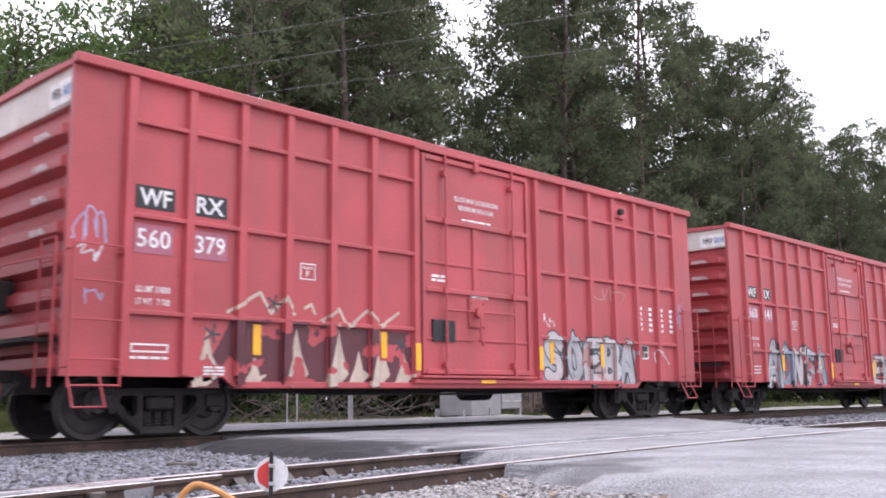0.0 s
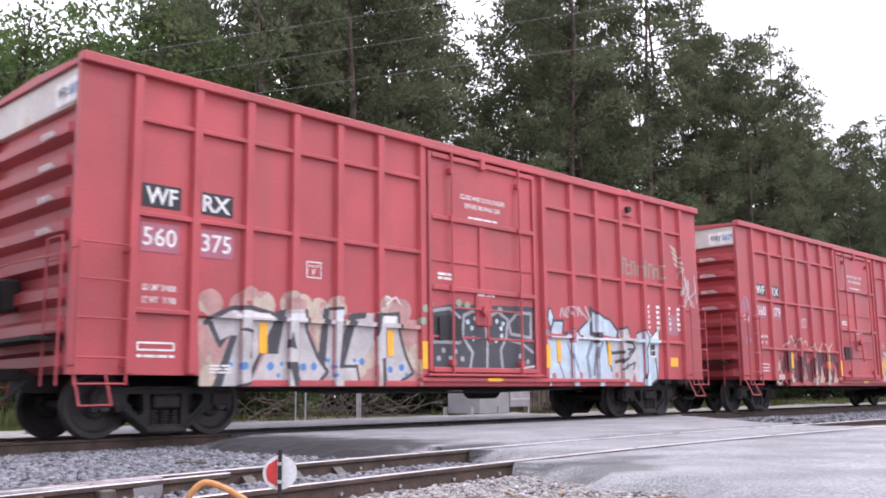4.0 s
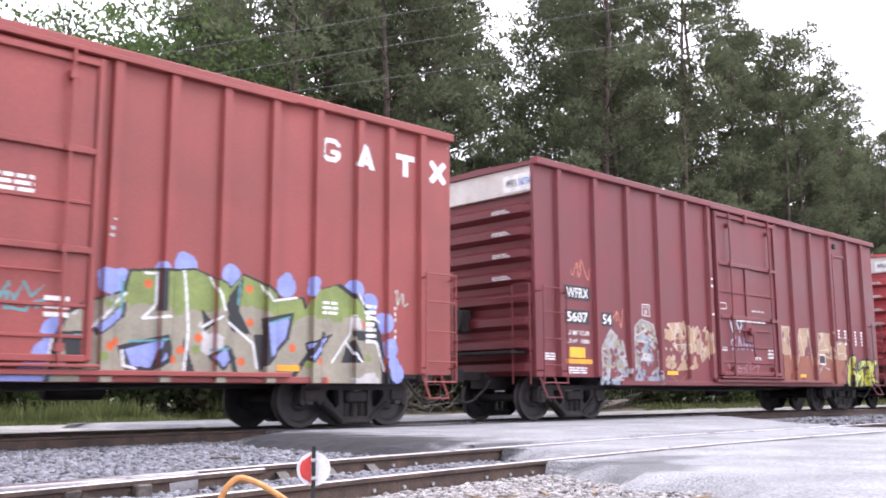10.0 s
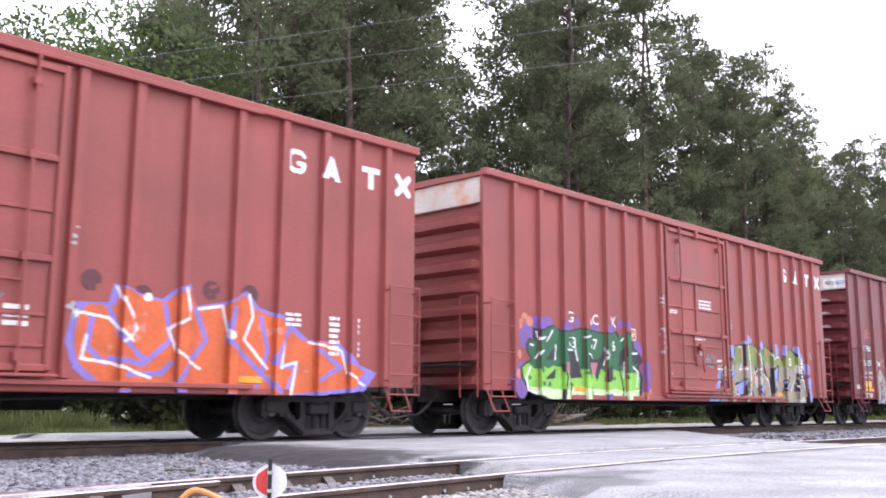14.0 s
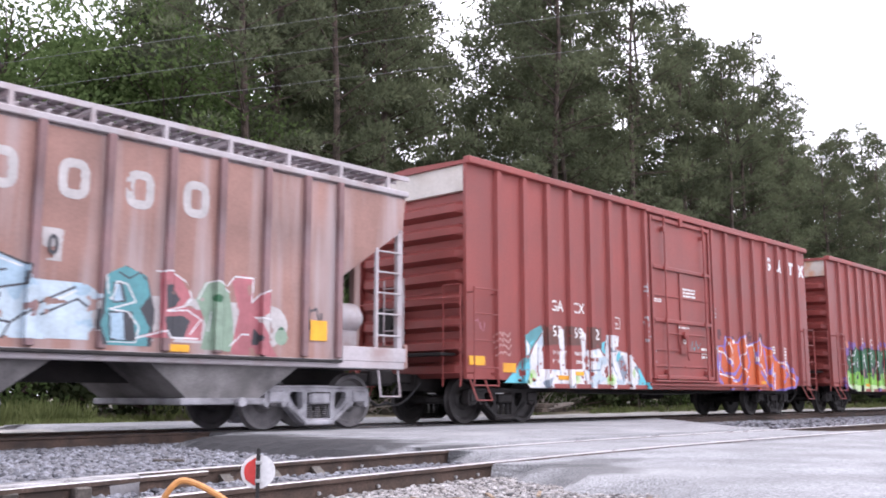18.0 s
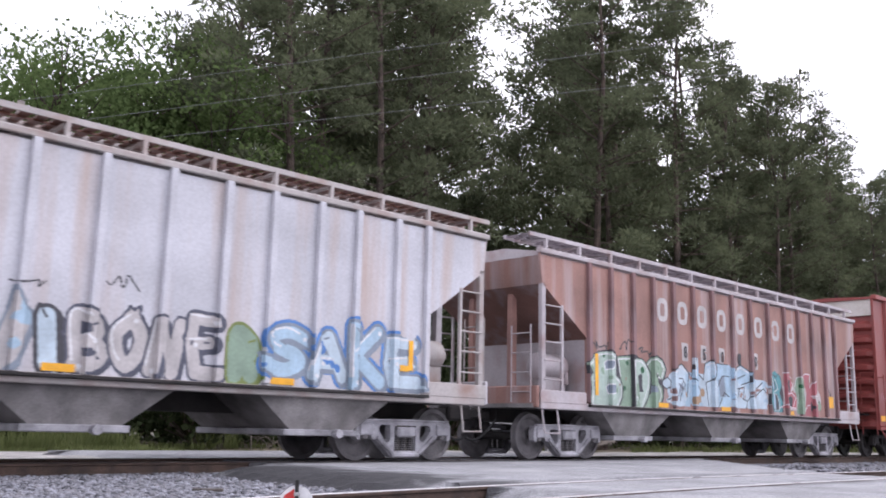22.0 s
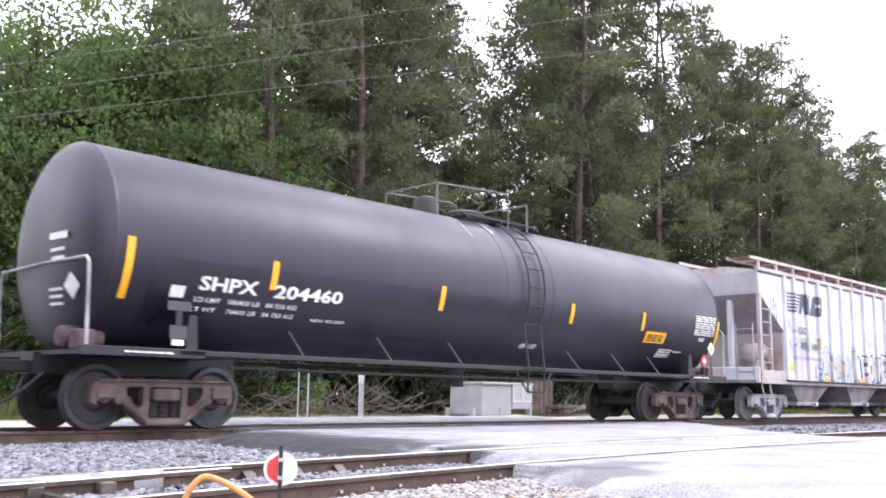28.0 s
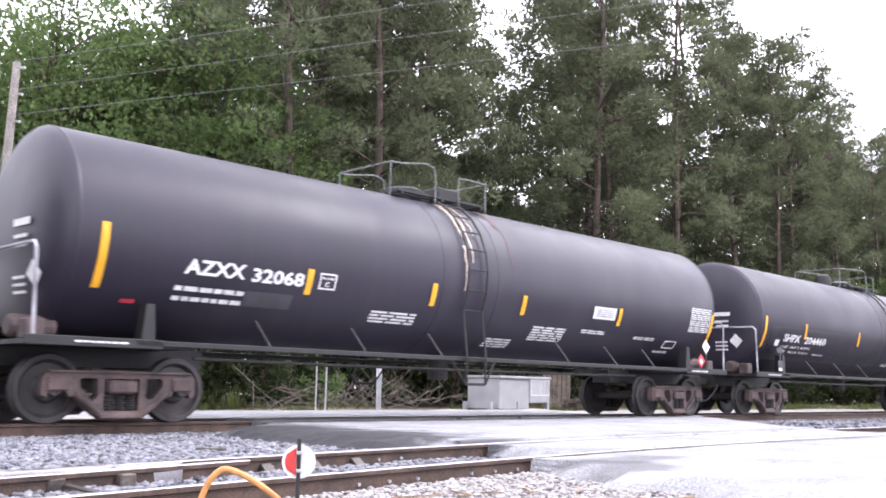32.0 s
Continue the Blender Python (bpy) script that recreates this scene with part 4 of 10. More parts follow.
        lathe(bm, [(0.10, -0.50), (0.26, -0.42), (0.26, 0.3), (0.12, 0.46)], 'x', 14, (e * 6.32, -0.95, 1.86))
        box(bm, e * 6.3 - 0.32, e * 6.3 + 0.32, -1.1, -0.8, 1.08, 1.65, 0.02)
        box(bm, e * 6.05 - 0.05, e * 6.05 + 0.05, -1.2, -0.7, 1.5, 1.75, 0.02)
        part("brake_cylinder", bm, trim, car, smooth=True)
        bm = bmesh.new()
        box(bm, *sorted((e * 7.32, e * 7.40)), -W0, W0, 1.0, 1.42, 0.02)
        part("end_beam", bm, paint, car)
        bm = bmesh.new()
        for y in (-1.4, -0.9):
            rod(bm, (e * 7.42, y, 1.1), (e * 7.42, y, 2.6), 0.018, 6)
        lad = part("end_ladder", bm, trim, car)
        for k in range(4):
            bm = bmesh.new()
            rod(bm, (e * 7.42, -1.4, 1.3 + 0.38 * k), (e * 7.42, -0.9, 1.3 + 0.38 * k), 0.014, 6)
            part("rung", bm, trim, lad)
        coupler(car, e * 7.15, e, UNDER)
    # roof, hatches and walkway
    bm = bmesh.new()
    prism(bm, [(-W0, 4.06), (-0.6, 4.22), (0.6, 4.22), (W0, 4.06), (W0, 3.99), (-W0, 3.99)], -7.3, 7.3)
    part("roof", bm, trim, car)
    for s in (-1, 1):
        y0, y1 = sorted((s * 0.75, s * 1.42))
        bm = bmesh.new()
        box(bm, -7.5, 7.5, (y0 + y1) / 2 - 0.02, (y0 + y1) / 2 + 0.02, 4.38, 4.41)
        walkway = part("roof_walkway", bm, walk_steel, car, "open steel grating walkway on the roof")
        slat = None
        for k in range(68):
            if slat is None:
                bm = bmesh.new()
                box(bm, 0, 0.15, y0, y1, 4.412, 4.428)
                ob = part("slat", bm, walk_steel, walkway)
                slat = ob.data
            else:
                ob = part_of("slat", slat, walk_steel, walkway)
            ob.location.x = -7.47 + k * 0.22
        for y in (y0, y1):
            bm = bmesh.new()
            box(bm, -7.5, 7.5, y - 0.02, y + 0.02, 4.37, 4.45)
            part("walkway_edge", bm, trim, walkway)
        for k in range(14):
            x = -7.0 + k * 14.0 / 13
            bm = bmesh.new()
            box(bm, x - 0.03, x + 0.03, s * 1.42 - 0.035, s * 1.42 + 0.035, 4.1, 4.40)
            box(bm, x - 0.03, x + 0.03, *sorted((s * 0.75, s * 1.42)), 4.34, 4.38)
            part("walkway_bracket", bm, trim, walkway)
    for k in range(5):
        bm = bmesh.new()
        box(bm, -5.8 + k * 2.5, -4.3 + k * 2.5, -0.45, 0.45, 4.2, 4.34, 0.03)
        part("hatch_cover", bm, trim, car)
    # discharge bins
    for x in (-3.9, 0.0, 3.9):
        bm = bmesh.new()
        top = [bm.verts.new((x + dx, y, 1.08)) for dx, y in ((-1.40, -1.42), (1.40, -1.42), (1.40, 1.42), (-1.40, 1.42))]
        bot = [bm.verts.new((x + dx, y, 0.50)) for dx, y in ((-0.62, -1.28), (0.62, -1.28), (0.62, 1.28), (-0.62, 1.28))]
        for i in range(4):
            bm.faces.new((top[i], top[(i + 1) % 4], bot[(i + 1) % 4], bot[i]))
        bm.faces.new(bot[::-1])
        bmesh.ops.recalc_face_normals(bm, faces=bm.faces[:])
        bin_ = part("discharge_bin", bm, BIN_GREY, car)
        bm = bmesh.new()
        box(bm, x - 0.72, x + 0.72, -1.3, 1.3, 0.40, 0.50, 0.015)
        rod(bm, (x + 0.2, -1.4, 0.44), (x + 0.2, 1.4, 0.44), 0.03, 8)
        rod(bm, (x + 0.2, -1.48, 0.44), (x + 0.2, -1.36, 0.44), 0.07, 8)
        part("outlet_gate", bm, TRUCK_GREY, bin_)
    bm = bmesh.new()
    box(bm, -7.1, 7.1, -0.2, 0.2, 0.72, 1.05)
    part("centre_sill", bm, UNDER, car)
    for s in (-1, 1):
        truck(car, s * 5.85, TRUCK_GREY, WHEEL_GREY)
    CARS.append((car, key))
    return car


BIN_GREY = shade("dusty_bin_steel", (0.25, 0.235, 0.235), 0.8, var=0.25, scale=2, grain=0.06, bump=0.15, dirt=(0.3, 0.28, 0.27), dirt_scale=1.5)
BROWN_TRIM = steel_paint("pale_dusty_trim", (0.46, 0.42, 0.44), dirt=(0.28, 0.16, 0.13), dirt_scale=2, dirt_amount=0.6)
PALE_TRIM = steel_paint("rust_stained_pale_trim", (0.42, 0.385, 0.375), dirt=(0.25, 0.13, 0.09), dirt_scale=2, dirt_amount=0.7)
WALK_GREY = steel_paint("grey_walkway_steel", (0.24, 0.21, 0.23), dirt=(0.14, 0.11, 0.11), dirt_scale=2, dirt_amount=0.6)
WALK_RUST = steel_paint("rusty_walkway_steel", (0.16, 0.075, 0.055), dirt=(0.10, 0.05, 0.04), dirt_scale=2, dirt_amount=0.6)
LILAC_POST = steel_paint("chalky_mauve_post_paint", (0.23, 0.135, 0.135), rough=0.7, var=0.2, scale=0.8, dirt=(0.26, 0.21, 0.23), dirt_scale=0.7, dirt_amount=0.7)
brown_hopper = hopper("brown_hopper", "weathered brown covered hopper car with pastel graffiti", BROWN, BROWN_TRIM, WALK_GREY, BROWN_HOP_POSTS, LILAC_POST)
grey_hopper = hopper("grey_hopper", "pale grey rust-stained covered hopper car with blue graffiti", PALE, PALE_TRIM, WALK_RUST, GREY_HOP_POSTS, PALE)


# tank cars
TANK_R, TANK_Z, HEAD = 1.52, 2.63, 0.34


RAIL_GREY = shade("grey_hand_rail", (0.17, 0.175, 0.17), 0.6, metal=0.2, var=0.15, scale=5, grain=0.05, bump=0.05)


def tank_car(key, label, ladder_x, shell_x, rail_from=-2.8, boxy=False):
    car = thing("tank_car", on_track(CENTRES[key]), label, "freight car", "cars of the train")
    bm = bmesh.new()
    prof = []
    for k in range(9):
        a = math.pi / 2 * k / 8
        prof.append((TANK_R * math.sin(a) ** 0.75 + 0.001, -shell_x - HEAD * math.cos(a)))
    prof += [(TANK_R, -0.02), (TANK_R, 0.02)]
    prof += [(r, -x) for r, x in prof[8::-1]]
    lathe(bm, prof, 'x', 72, (0, 0, TANK_Z))
    part("tank_shell", bm, TANK_BLACK, car, "satin black cylindrical tank shell", smooth=True)
    for x in (-shell_x, shell_x, ladder_x - 0.75, ladder_x + 0.65):
        bm = bmesh.new()
        lathe(bm, [(TANK_R - 0.01, x - 0.03), (TANK_R + 0.006, x - 0.02), (TANK_R + 0.006, x + 0.02), (TANK_R - 0.01, x + 0.03)], 'x', 72, (0, 0, TANK_Z), close=False)
        part("weld_seam", bm, TANK_BLACK, car, smooth=True)
    for s in (-1, 1):
        bm = bmesh.new()
        box(bm, -6.9, 6.9, *sorted((s * 1.46, s * 1.52)), 1.04, 1.12, 0.01)
        part("side_rail", bm, BLACK_STEEL, car)
        me = None
        for x in (-4.8, -3.0, -1.3, 2.2, 3.8, 5.2):
            bm = bmesh.new()
            tube(bm, [(x - 0.10, s * 1.22, 1.50), (x, s * 1.50, 1.1)], 0.022, 6)
            part("rail_bracket", bm, BLACK_STEEL, car)
        # side ladder with its foot step
        bm = bmesh.new()
        outline = []
        for k in range(9):
            a = radians(-38 + k * 13.5)
            outline.append((s * (TANK_R + 0.09) * math.cos(a), TANK_Z + (TANK_R + 0.09) * math.sin(a)))
        outline = [(s * 1.56, 0.62), (s * 1.58, 1.1)] + outline[1:]
        for x in (ladder_x - 0.24, ladder_x + 0.24):
            tube(bm, [(x, y, z) for y, z in outline], 0.022, 6)
        lad = part("side_ladder", bm, BLACK_STEEL, car)
        pts = curve_points([(ladder_x, y, z) for y, z in outline], 4)
        for k in range(0, len(pts), 4):
            bm = bmesh.new()
            rod(bm, pts[k] - Vector((0.24, 0, 0)), pts[k] + Vector((0.24, 0, 0)), 0.015, 6)
            part("rung", bm, BLACK_STEEL, lad)
        bm = bmesh.new()
        tube(bm, [(ladder_x - 0.55, s * 1.5, 1.06), (ladder_x - 0.26, s * 1.56, 0.64), (ladder_x + 0.26, s * 1.56, 0.64), (ladder_x + 0.55, s * 1.5, 1.06)], 0.02, 6)
        part("ladder_foot", bm, BLACK_STEEL, car)
    # top platform, railing, dome and valves
    bm = bmesh.new()
    box(bm, ladder_x - 1.2, ladder_x + 1.05, -0.03, 0.03, TANK_Z + TANK_R - 0.01, TANK_Z + TANK_R + 0.02)
    plat = part("top_platform", bm, BLACK_STEEL, car)
    for x in (ladder_x - 1.1, ladder_x - 0.1, ladder_x + 0.95):
        bm = bmesh.new()
        box(bm, x - 0.03, x + 0.03, -0.74, 0.74, TANK_Z + TANK_R - 0.07, TANK_Z + TANK_R - 0.022)
        part("cross_beam", bm, BLACK_STEEL, plat)
    for k in range(8):
        bm = bmesh.new()
        box(bm, ladder_x - 1.2, ladder_x + 1.05, -0.72 + k * 0.18, -0.62 + k * 0.18, TANK_Z + TANK_R - 0.02, TANK_Z + TANK_R + 0.03)
        part("slat", bm, BLACK_STEEL, plat)
    zt = TANK_Z + TANK_R
    xa, xb = ladder_x + rail_from, ladder_x + 1.05
    xm = ladder_x - 0.3 if boxy else ladder_x + 0.1
    for y in (-0.74, 0.74):
        bm = bmesh.new()
        tube(bm, curve_points([(xm, y, zt - 0.15), (xm, y, zt + 0.46), (xm - 0.12, y, zt + 0.56), (xm - 0.3, y, zt + 0.58), (xa + 0.3, y, zt + 0.50), (xa, y, zt + 0.48)], 3), 0.016, 6)
        part("railing", bm, RAIL_GREY, plat)
        bm = bmesh.new()
        rod(bm, (xa, y, zt + 0.48), (xa, y, zt - 0.15), 0.016, 6)
        part("rail_post", bm, RAIL_GREY, plat)
        bm = bmesh.new()
        if boxy:
            tube(bm, curve_points([(ladder_x + 0.32, y, zt - 0.15), (ladder_x + 0.32, y, zt + 0.40), (ladder_x + 0.42, y, zt + 0.46), (xb - 0.05, y, zt + 0.46), (xb, y, zt + 0.42), (xb, y, zt - 0.15)], 3), 0.016, 6)
        else:
            rod(bm, (xb - 0.35, y, zt + 0.45), (xb - 0.35, y, zt - 0.15), 0.02, 6)
        part("rail_post", bm, RAIL_GREY, plat)
    if not boxy:
        xb -= 0.35
    for x, z in ((xa, zt + 0.48), (xb, zt + 0.45)):
        bm = bmesh.new()
        rod(bm, (x, -0.74, z), (x, 0.74, z), 0.016, 6)
        part("cross_rail", bm, RAIL_GREY, plat)
    bm = bmesh.new()
    if boxy:
        box(bm, ladder_x + 0.2, ladder_x + 0.75, -0.3, 0.3, zt - 0.05, zt + 0.34, 0.03)
    else:
        lathe(bm, [(0.26, zt - 0.1), (0.26, zt + 0.20), (0.22, zt + 0.32), (0.12, zt + 0.37), (0.02, zt + 0.385)], 'z', 18, (ladder_x - 1.54, 0, 0))
    part("dome", bm, BLACK_STEEL, car, smooth=True)
    bm = bmesh.new()
    lathe(bm, [(0.42, zt - 0.05), (0.42, zt + 0.16), (0.3, zt + 0.22)], 'z', 20, (ladder_x - 0.45, 0, 0))
    part("manway", bm, BLACK_STEEL, car, smooth=True)
    # saddles, stub sills and end platforms
    for e in (-1, 1):
        for s in (-1, 1):
            bm = bmesh.new()
            plate(bm, [[(e * 6.78, 1.08), (e * 6.58, 1.08), (e * 6.62, 1.62), (e * 6.74, 1.62)][:: e]], s * 1.22, s * 1.44)
            part("saddle_gusset", bm, BLACK_STEEL, car)
            bm = bmesh.new()
            box(bm, *sorted((e * 6.5, e * 8.3)), *sorted((s * 1.44, s * 1.52)), 1.0, 1.13, 0.01)
            part("end_side_sill", bm, BLACK_STEEL, car)
            bm = bmesh.new()
            tube(bm, [(e * 8.2, s * 1.48, 1.0), (e * 8.24, s * 1.48, 2.22), (e * 8.24, s * 1.40, 2.30), (e * 8.24, 0, 2.32)], 0.022, 6)
            part("hand_rail", bm, TRUCK_GREY, car)
        bm = bmesh.new()
        box(bm, *sorted((e * 6.0, e * 8.25)), -1.44, 1.44, 1.02, 1.08)
        part("end_platform", bm, BLACK_STEEL, car)
        bm = bmesh.new()
        box(bm, *sorted((e * 5.2, e * 8.35)), -0.22, 0.22, 0.76, 1.06)
        part("stub_sill", bm, BLACK_STEEL, car)
        bm = bmesh.new()
        lathe(bm, [(0.12, -0.3), (0.16, -0.26), (0.16, 0.26), (0.12, 0.3)], 'x', 12, (e * 7.95, -0.7, 1.26))
        box(bm, *sorted((e * 7.95, e * 8.2)), -1.2, -0.95, 1.08, 1.35, 0.02)
        part("brake_gear", bm, TRUCK_BROWN, car)
        coupler(car, e * 8.15, e, UNDER)
        truck(car, e * 6.82, TRUCK_BROWN, WHEEL_DARK)
    bm = bmesh.new()
    lathe(bm, [(0.2, 0.72), (0.2, 1.2)], 'z', 14, (0, 0, 0))
    tube(bm, [(-5.6, -0.7, 0.92), (-3, -0.8, 0.9), (3, -0.8, 0.9), (5.6, -0.7, 0.92)], 0.025, 6)
    part("bottom_outlet", bm, UNDER, car)
    CARS.append((car, key))
    return car


tank_a = tank_car("tank_a", "black tank car with white lettering and amber strips", 0.70, 7.9, -1.95)
tank_b = tank_car("tank_b", "black tank car with chalky streaks beside its ladder", -0.54, 7.74, -1.4, True)
tank_c = tank_car("tank_c", "black tank car at the end of the train", 0.0, 7.6)


# ---- the wood behind the track ----
def blades(rng, centres, dirs, count, length, width, spread):
    """Small leaf or needle faces round points: vertices and faces."""
    n = len(centres)
    c = np.repeat(centres, count, 0)
    d = np.repeat(dirs, count, 0) + rng.normal(0, spread, (n * count, 3))
    d /= np.linalg.norm(d, axis=1, keepdims=True) + 1e-9
    side = np.cross(d, rng.normal(0, 1, d.shape))
    side /= np.linalg.norm(side, axis=1, keepdims=True) + 1e-9
    ln = length * rng.uniform(0.6, 1.25, (n * count, 1))
    tip = c + d * ln
    mid = c + d * ln * 0.5
    w = width * rng.uniform(0.7, 1.3, (n * count, 1))
    return c, mid + side * w, tip, mid - side * w


def pine_arrays(seed, height, bare, wide, branches, clumps, tufts):
    """Needles and limbs of one pine: rising limbs whose outer halves carry rounded clumps of needles."""
    rng = np.random.default_rng(seed)
    pts, dirs, limbs = [], [], []
    for k in range(branches):
        u = (k + rng.uniform(0, 1)) / branches
        z = height * (bare + (0.95 - bare) * u)
        reach = wide * (0.24 + 0.76 * (1 - u ** 3.0)) * (0.72 + 0.28 * min(1, u * 4)) * rng.uniform(0.42, 1.12)
        a = rng.uniform(0, 2 * math.pi)
        out = np.array([math.cos(a), math.sin(a), 0])
        cross = np.array([-out[1], out[0], 0])
        root = np.array([0, 0, z - 0.10 * reach])
        end = np.array([0, 0, z]) + out * reach + np.array([0, 0, reach * (rng.uniform(0.0, 0.32) + 0.45 * u * u)])
        limbs.append((root, end))
        for _ in range(max(2, int(clumps * (0.25 + 0.85 * reach / wide) * rng.uniform(0.75, 1.25)))):
            f = rng.uniform(0.28, 1.0) ** 0.65
            c = root + (end - root) * f + cross * rng.normal(0, 0.20 * reach) * f + np.array([0, 0, rng.normal(0.15, 0.22)])
            r = rng.uniform(0.48, 0.92)
            d = rng.normal(0, 1, (tufts, 3)) + np.array([0, 0, 0.35])
            d /= np.linalg.norm(d, axis=1, keepdims=True)
            pts.append(c + d * np.array([1.0, 1.0, 0.62]) * r * rng.uniform(0.15, 0.85, (tufts, 1)) ** 0.6)
            dirs.append(d + np.array([0, 0, 0.15]))
    return rng, np.concatenate(pts), np.concatenate(dirs), limbs


def needle_faces(rng, c, d, length, width):
    """One long thin triangle for each spray of needles."""
    d = d + rng.normal(0, 0.15, d.shape)
    side = np.cross(d, rng.normal(0, 1, d.shape))
    side /= np.linalg.norm(side, axis=1, keepdims=True) + 1e-9
    w = width * rng.uniform(0.6, 1.3, (len(c), 1))
    tip = c + d * length * rng.uniform(0.6, 1.2, (len(c), 1))
    low = c + d * length * 0.35
    v = np.stack([low + side * w, low - side * w, tip], 1).reshape(-1, 3)
    return v, np.arange(len(v)).reshape(-1, 3)


def faces_of(parts_):
    a, b, c, d = parts_
    v = np.stack([a, b, c, d], 1).reshape(-1, 3)
    f = np.arange(len(v)).reshape(-1, 4)
    return v, f


def trunk_bm(height, r, limbs, seed, lean=0.4):
    rng = random.Random(seed)
    bm = bmesh.new()
    pts = [(lean * rng.uniform(-1, 1) * (k / 6) ** 1.5, lean * rng.uniform(-1, 1) * (k / 6) ** 1.5, -0.4 + (height + 0.4) * k / 6) for k in range(7)]
    rings = []
    for k, p in enumerate(pts):
        rr = r * (1 - 0.88 * k / 6) * (1.25 if k == 0 else 1)
        rings.append([bm.verts.new((p[0] + rr * math.cos(a), p[1] + rr * math.sin(a), p[2])) for a in [2 * math.pi * i / 8 for i in range(8)]])
    for b, t in zip(rings, rings[1:]):
        for i in range(8):
            bm.faces.new((b[i], b[(i + 1) % 8], t[(i + 1) % 8], t[i]))
    for p, q in limbs:
        rod(bm, p, q, 0.05, 4, 0.012)
    return bm


def pine(seed, height=28, bare=0.30, wide=4.9, branches=48, clumps=4.2, tufts=150, length=0.31, width=0.057):
    rng, c, d, limbs = pine_arrays(seed, height, bare, wide, branches, clumps, tufts)
    v, f = needle_faces(rng, c, d, length, width)
    tree = thing("pine_tree", pose(0, 0, 0), "tall pine tree with dark needle clumps on a brown trunk", "tree", "trees of the wood")
    part("trunk", trunk_bm(height, 0.24, limbs, seed), BARK, tree)
    soup("crown", v, f, NEEDLES, tree)
    return tree


def broadleaf(seed, height=14, bare=0.2, wide=4.2, clumps=150, material=None, size=0.16, name="broadleaf_tree", label="light green leafy tree at the edge of the wood", per=30):
    rng = np.random.default_rng(seed)
    mid = height * (bare + 1) / 2
    pts, limbs = [], []
    for k in range(clumps):
        dvec = rng.normal(0, 1, 3)
        dvec /= np.linalg.norm(dvec)
        rr = rng.uniform(0.15, 1.0) ** 0.5
        lump = 1 + 0.20 * math.sin(3 * math.atan2(dvec[1], dvec[0]) + seed) + 0.12 * rng.uniform(-1, 1)
        p = np.array([dvec[0] * wide * rr * lump, dvec[1] * wide * rr * lump, mid + dvec[2] * height * (1 - bare) / 2 * rr])
        if k % 3 == 0:
            limbs.append((np.array([0, 0, max(0.3, p[2] - 0.45 * np.hypot(p[0], p[1]) - 0.8)]), p))
        r = rng.uniform(0.28, 0.52) * min(1.0, 0.35 + height / 16)
        pts.append(p + rng.normal(0, 1, (per, 3)) * np.array([r, r, 0.6 * r]))
    c = np.concatenate(pts)
    d = rng.normal(0, 0.6, c.shape) + np.array([0, 0, 0.25])
    v, f = faces_of(blades(rng, c, d, 2, size * 1.5, size * 0.5, 0.6))
    tree = thing(name, pose(0, 0, 0), label, "tree" if "tree" in name else "bush", "trees of the wood" if "tree" in name else "bushes of the wood")
    part("trunk" if "tree" in name else "stem", trunk_bm(height * 0.85, 0.17 * min(1, height / 8), limbs, seed), BARK, tree)
    soup("crown", v, f, material or LEAVES, tree)
    return tree


PINES = [pine(11, 28, 0.24), pine(12, 26, 0.20, 4.7), pine(13, 29, 0.34, 5.3, 44), pine(14, 25, 0.16, 4.5, 50), pine(15, 27, 0.28, 4.8), pine(16, 28, 0.38, 5.2, 42)]
FAR_PINES = [pine(51, 27, 0.28, 5.4, 48, 5, 60, 0.55, 0.085), pine(52, 26, 0.18, 5.0, 50, 5, 60, 0.55, 0.085), pine(53, 28, 0.32, 5.6, 46, 5, 60, 0.55, 0.085)]
LEAFY = [broadleaf(21, 14, 0.10, 4.4, 330, None, 0.118, per=34), broadleaf(22, 11, 0.06, 3.8, 280, None, 0.118, per=34), broadleaf(23, 16, 0.10, 5.0, 380, None, 0.123, per=34)]
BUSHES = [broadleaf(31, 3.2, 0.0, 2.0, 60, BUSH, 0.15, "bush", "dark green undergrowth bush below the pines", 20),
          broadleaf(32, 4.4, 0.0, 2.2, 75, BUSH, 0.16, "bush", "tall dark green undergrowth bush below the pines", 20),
          broadleaf(33, 2.2, 0.0, 1.7, 45, LEAVES, 0.12, "bush", "light green bush at the edge of the wood", 20)]


def plant(kinds, spots, taken):
    rng = random.Random(5 + len(spots))
    for i, (x, y, k, s) in enumerate(spots):
        src = kinds[k % len(kinds)]
        m = pose(x, y, land(x, y) - 0.05, rng.uniform(-2, 2), rng.uniform(-2, 2), rng.uniform(0, 360))
        if src in taken:
            ob = copy_thing(src, m)
        else:
            ob = src
            ob.matrix_basis = m
            taken.add(src)
        ob.scale = (s, s, s * rng.uniform(0.94, 1.06))


def top_of_wood(u):
    """Height over distance of the tree tops along the wood."""
    return float(np.interp(u, (0.47, 0.53, 0.60, 1.70, 1.84, 1.95, 2.10, 2.20, 2.32, 2.40, 2.52, 2.68, 2.90, 3.3, 4.0), (0.42, 0.56, 0.95, 0.98, 0.88, 0.84, 0.88, 0.78, 0.79, 0.66, 0.74, 0.80, 0.80, 0.70, 0.64)))


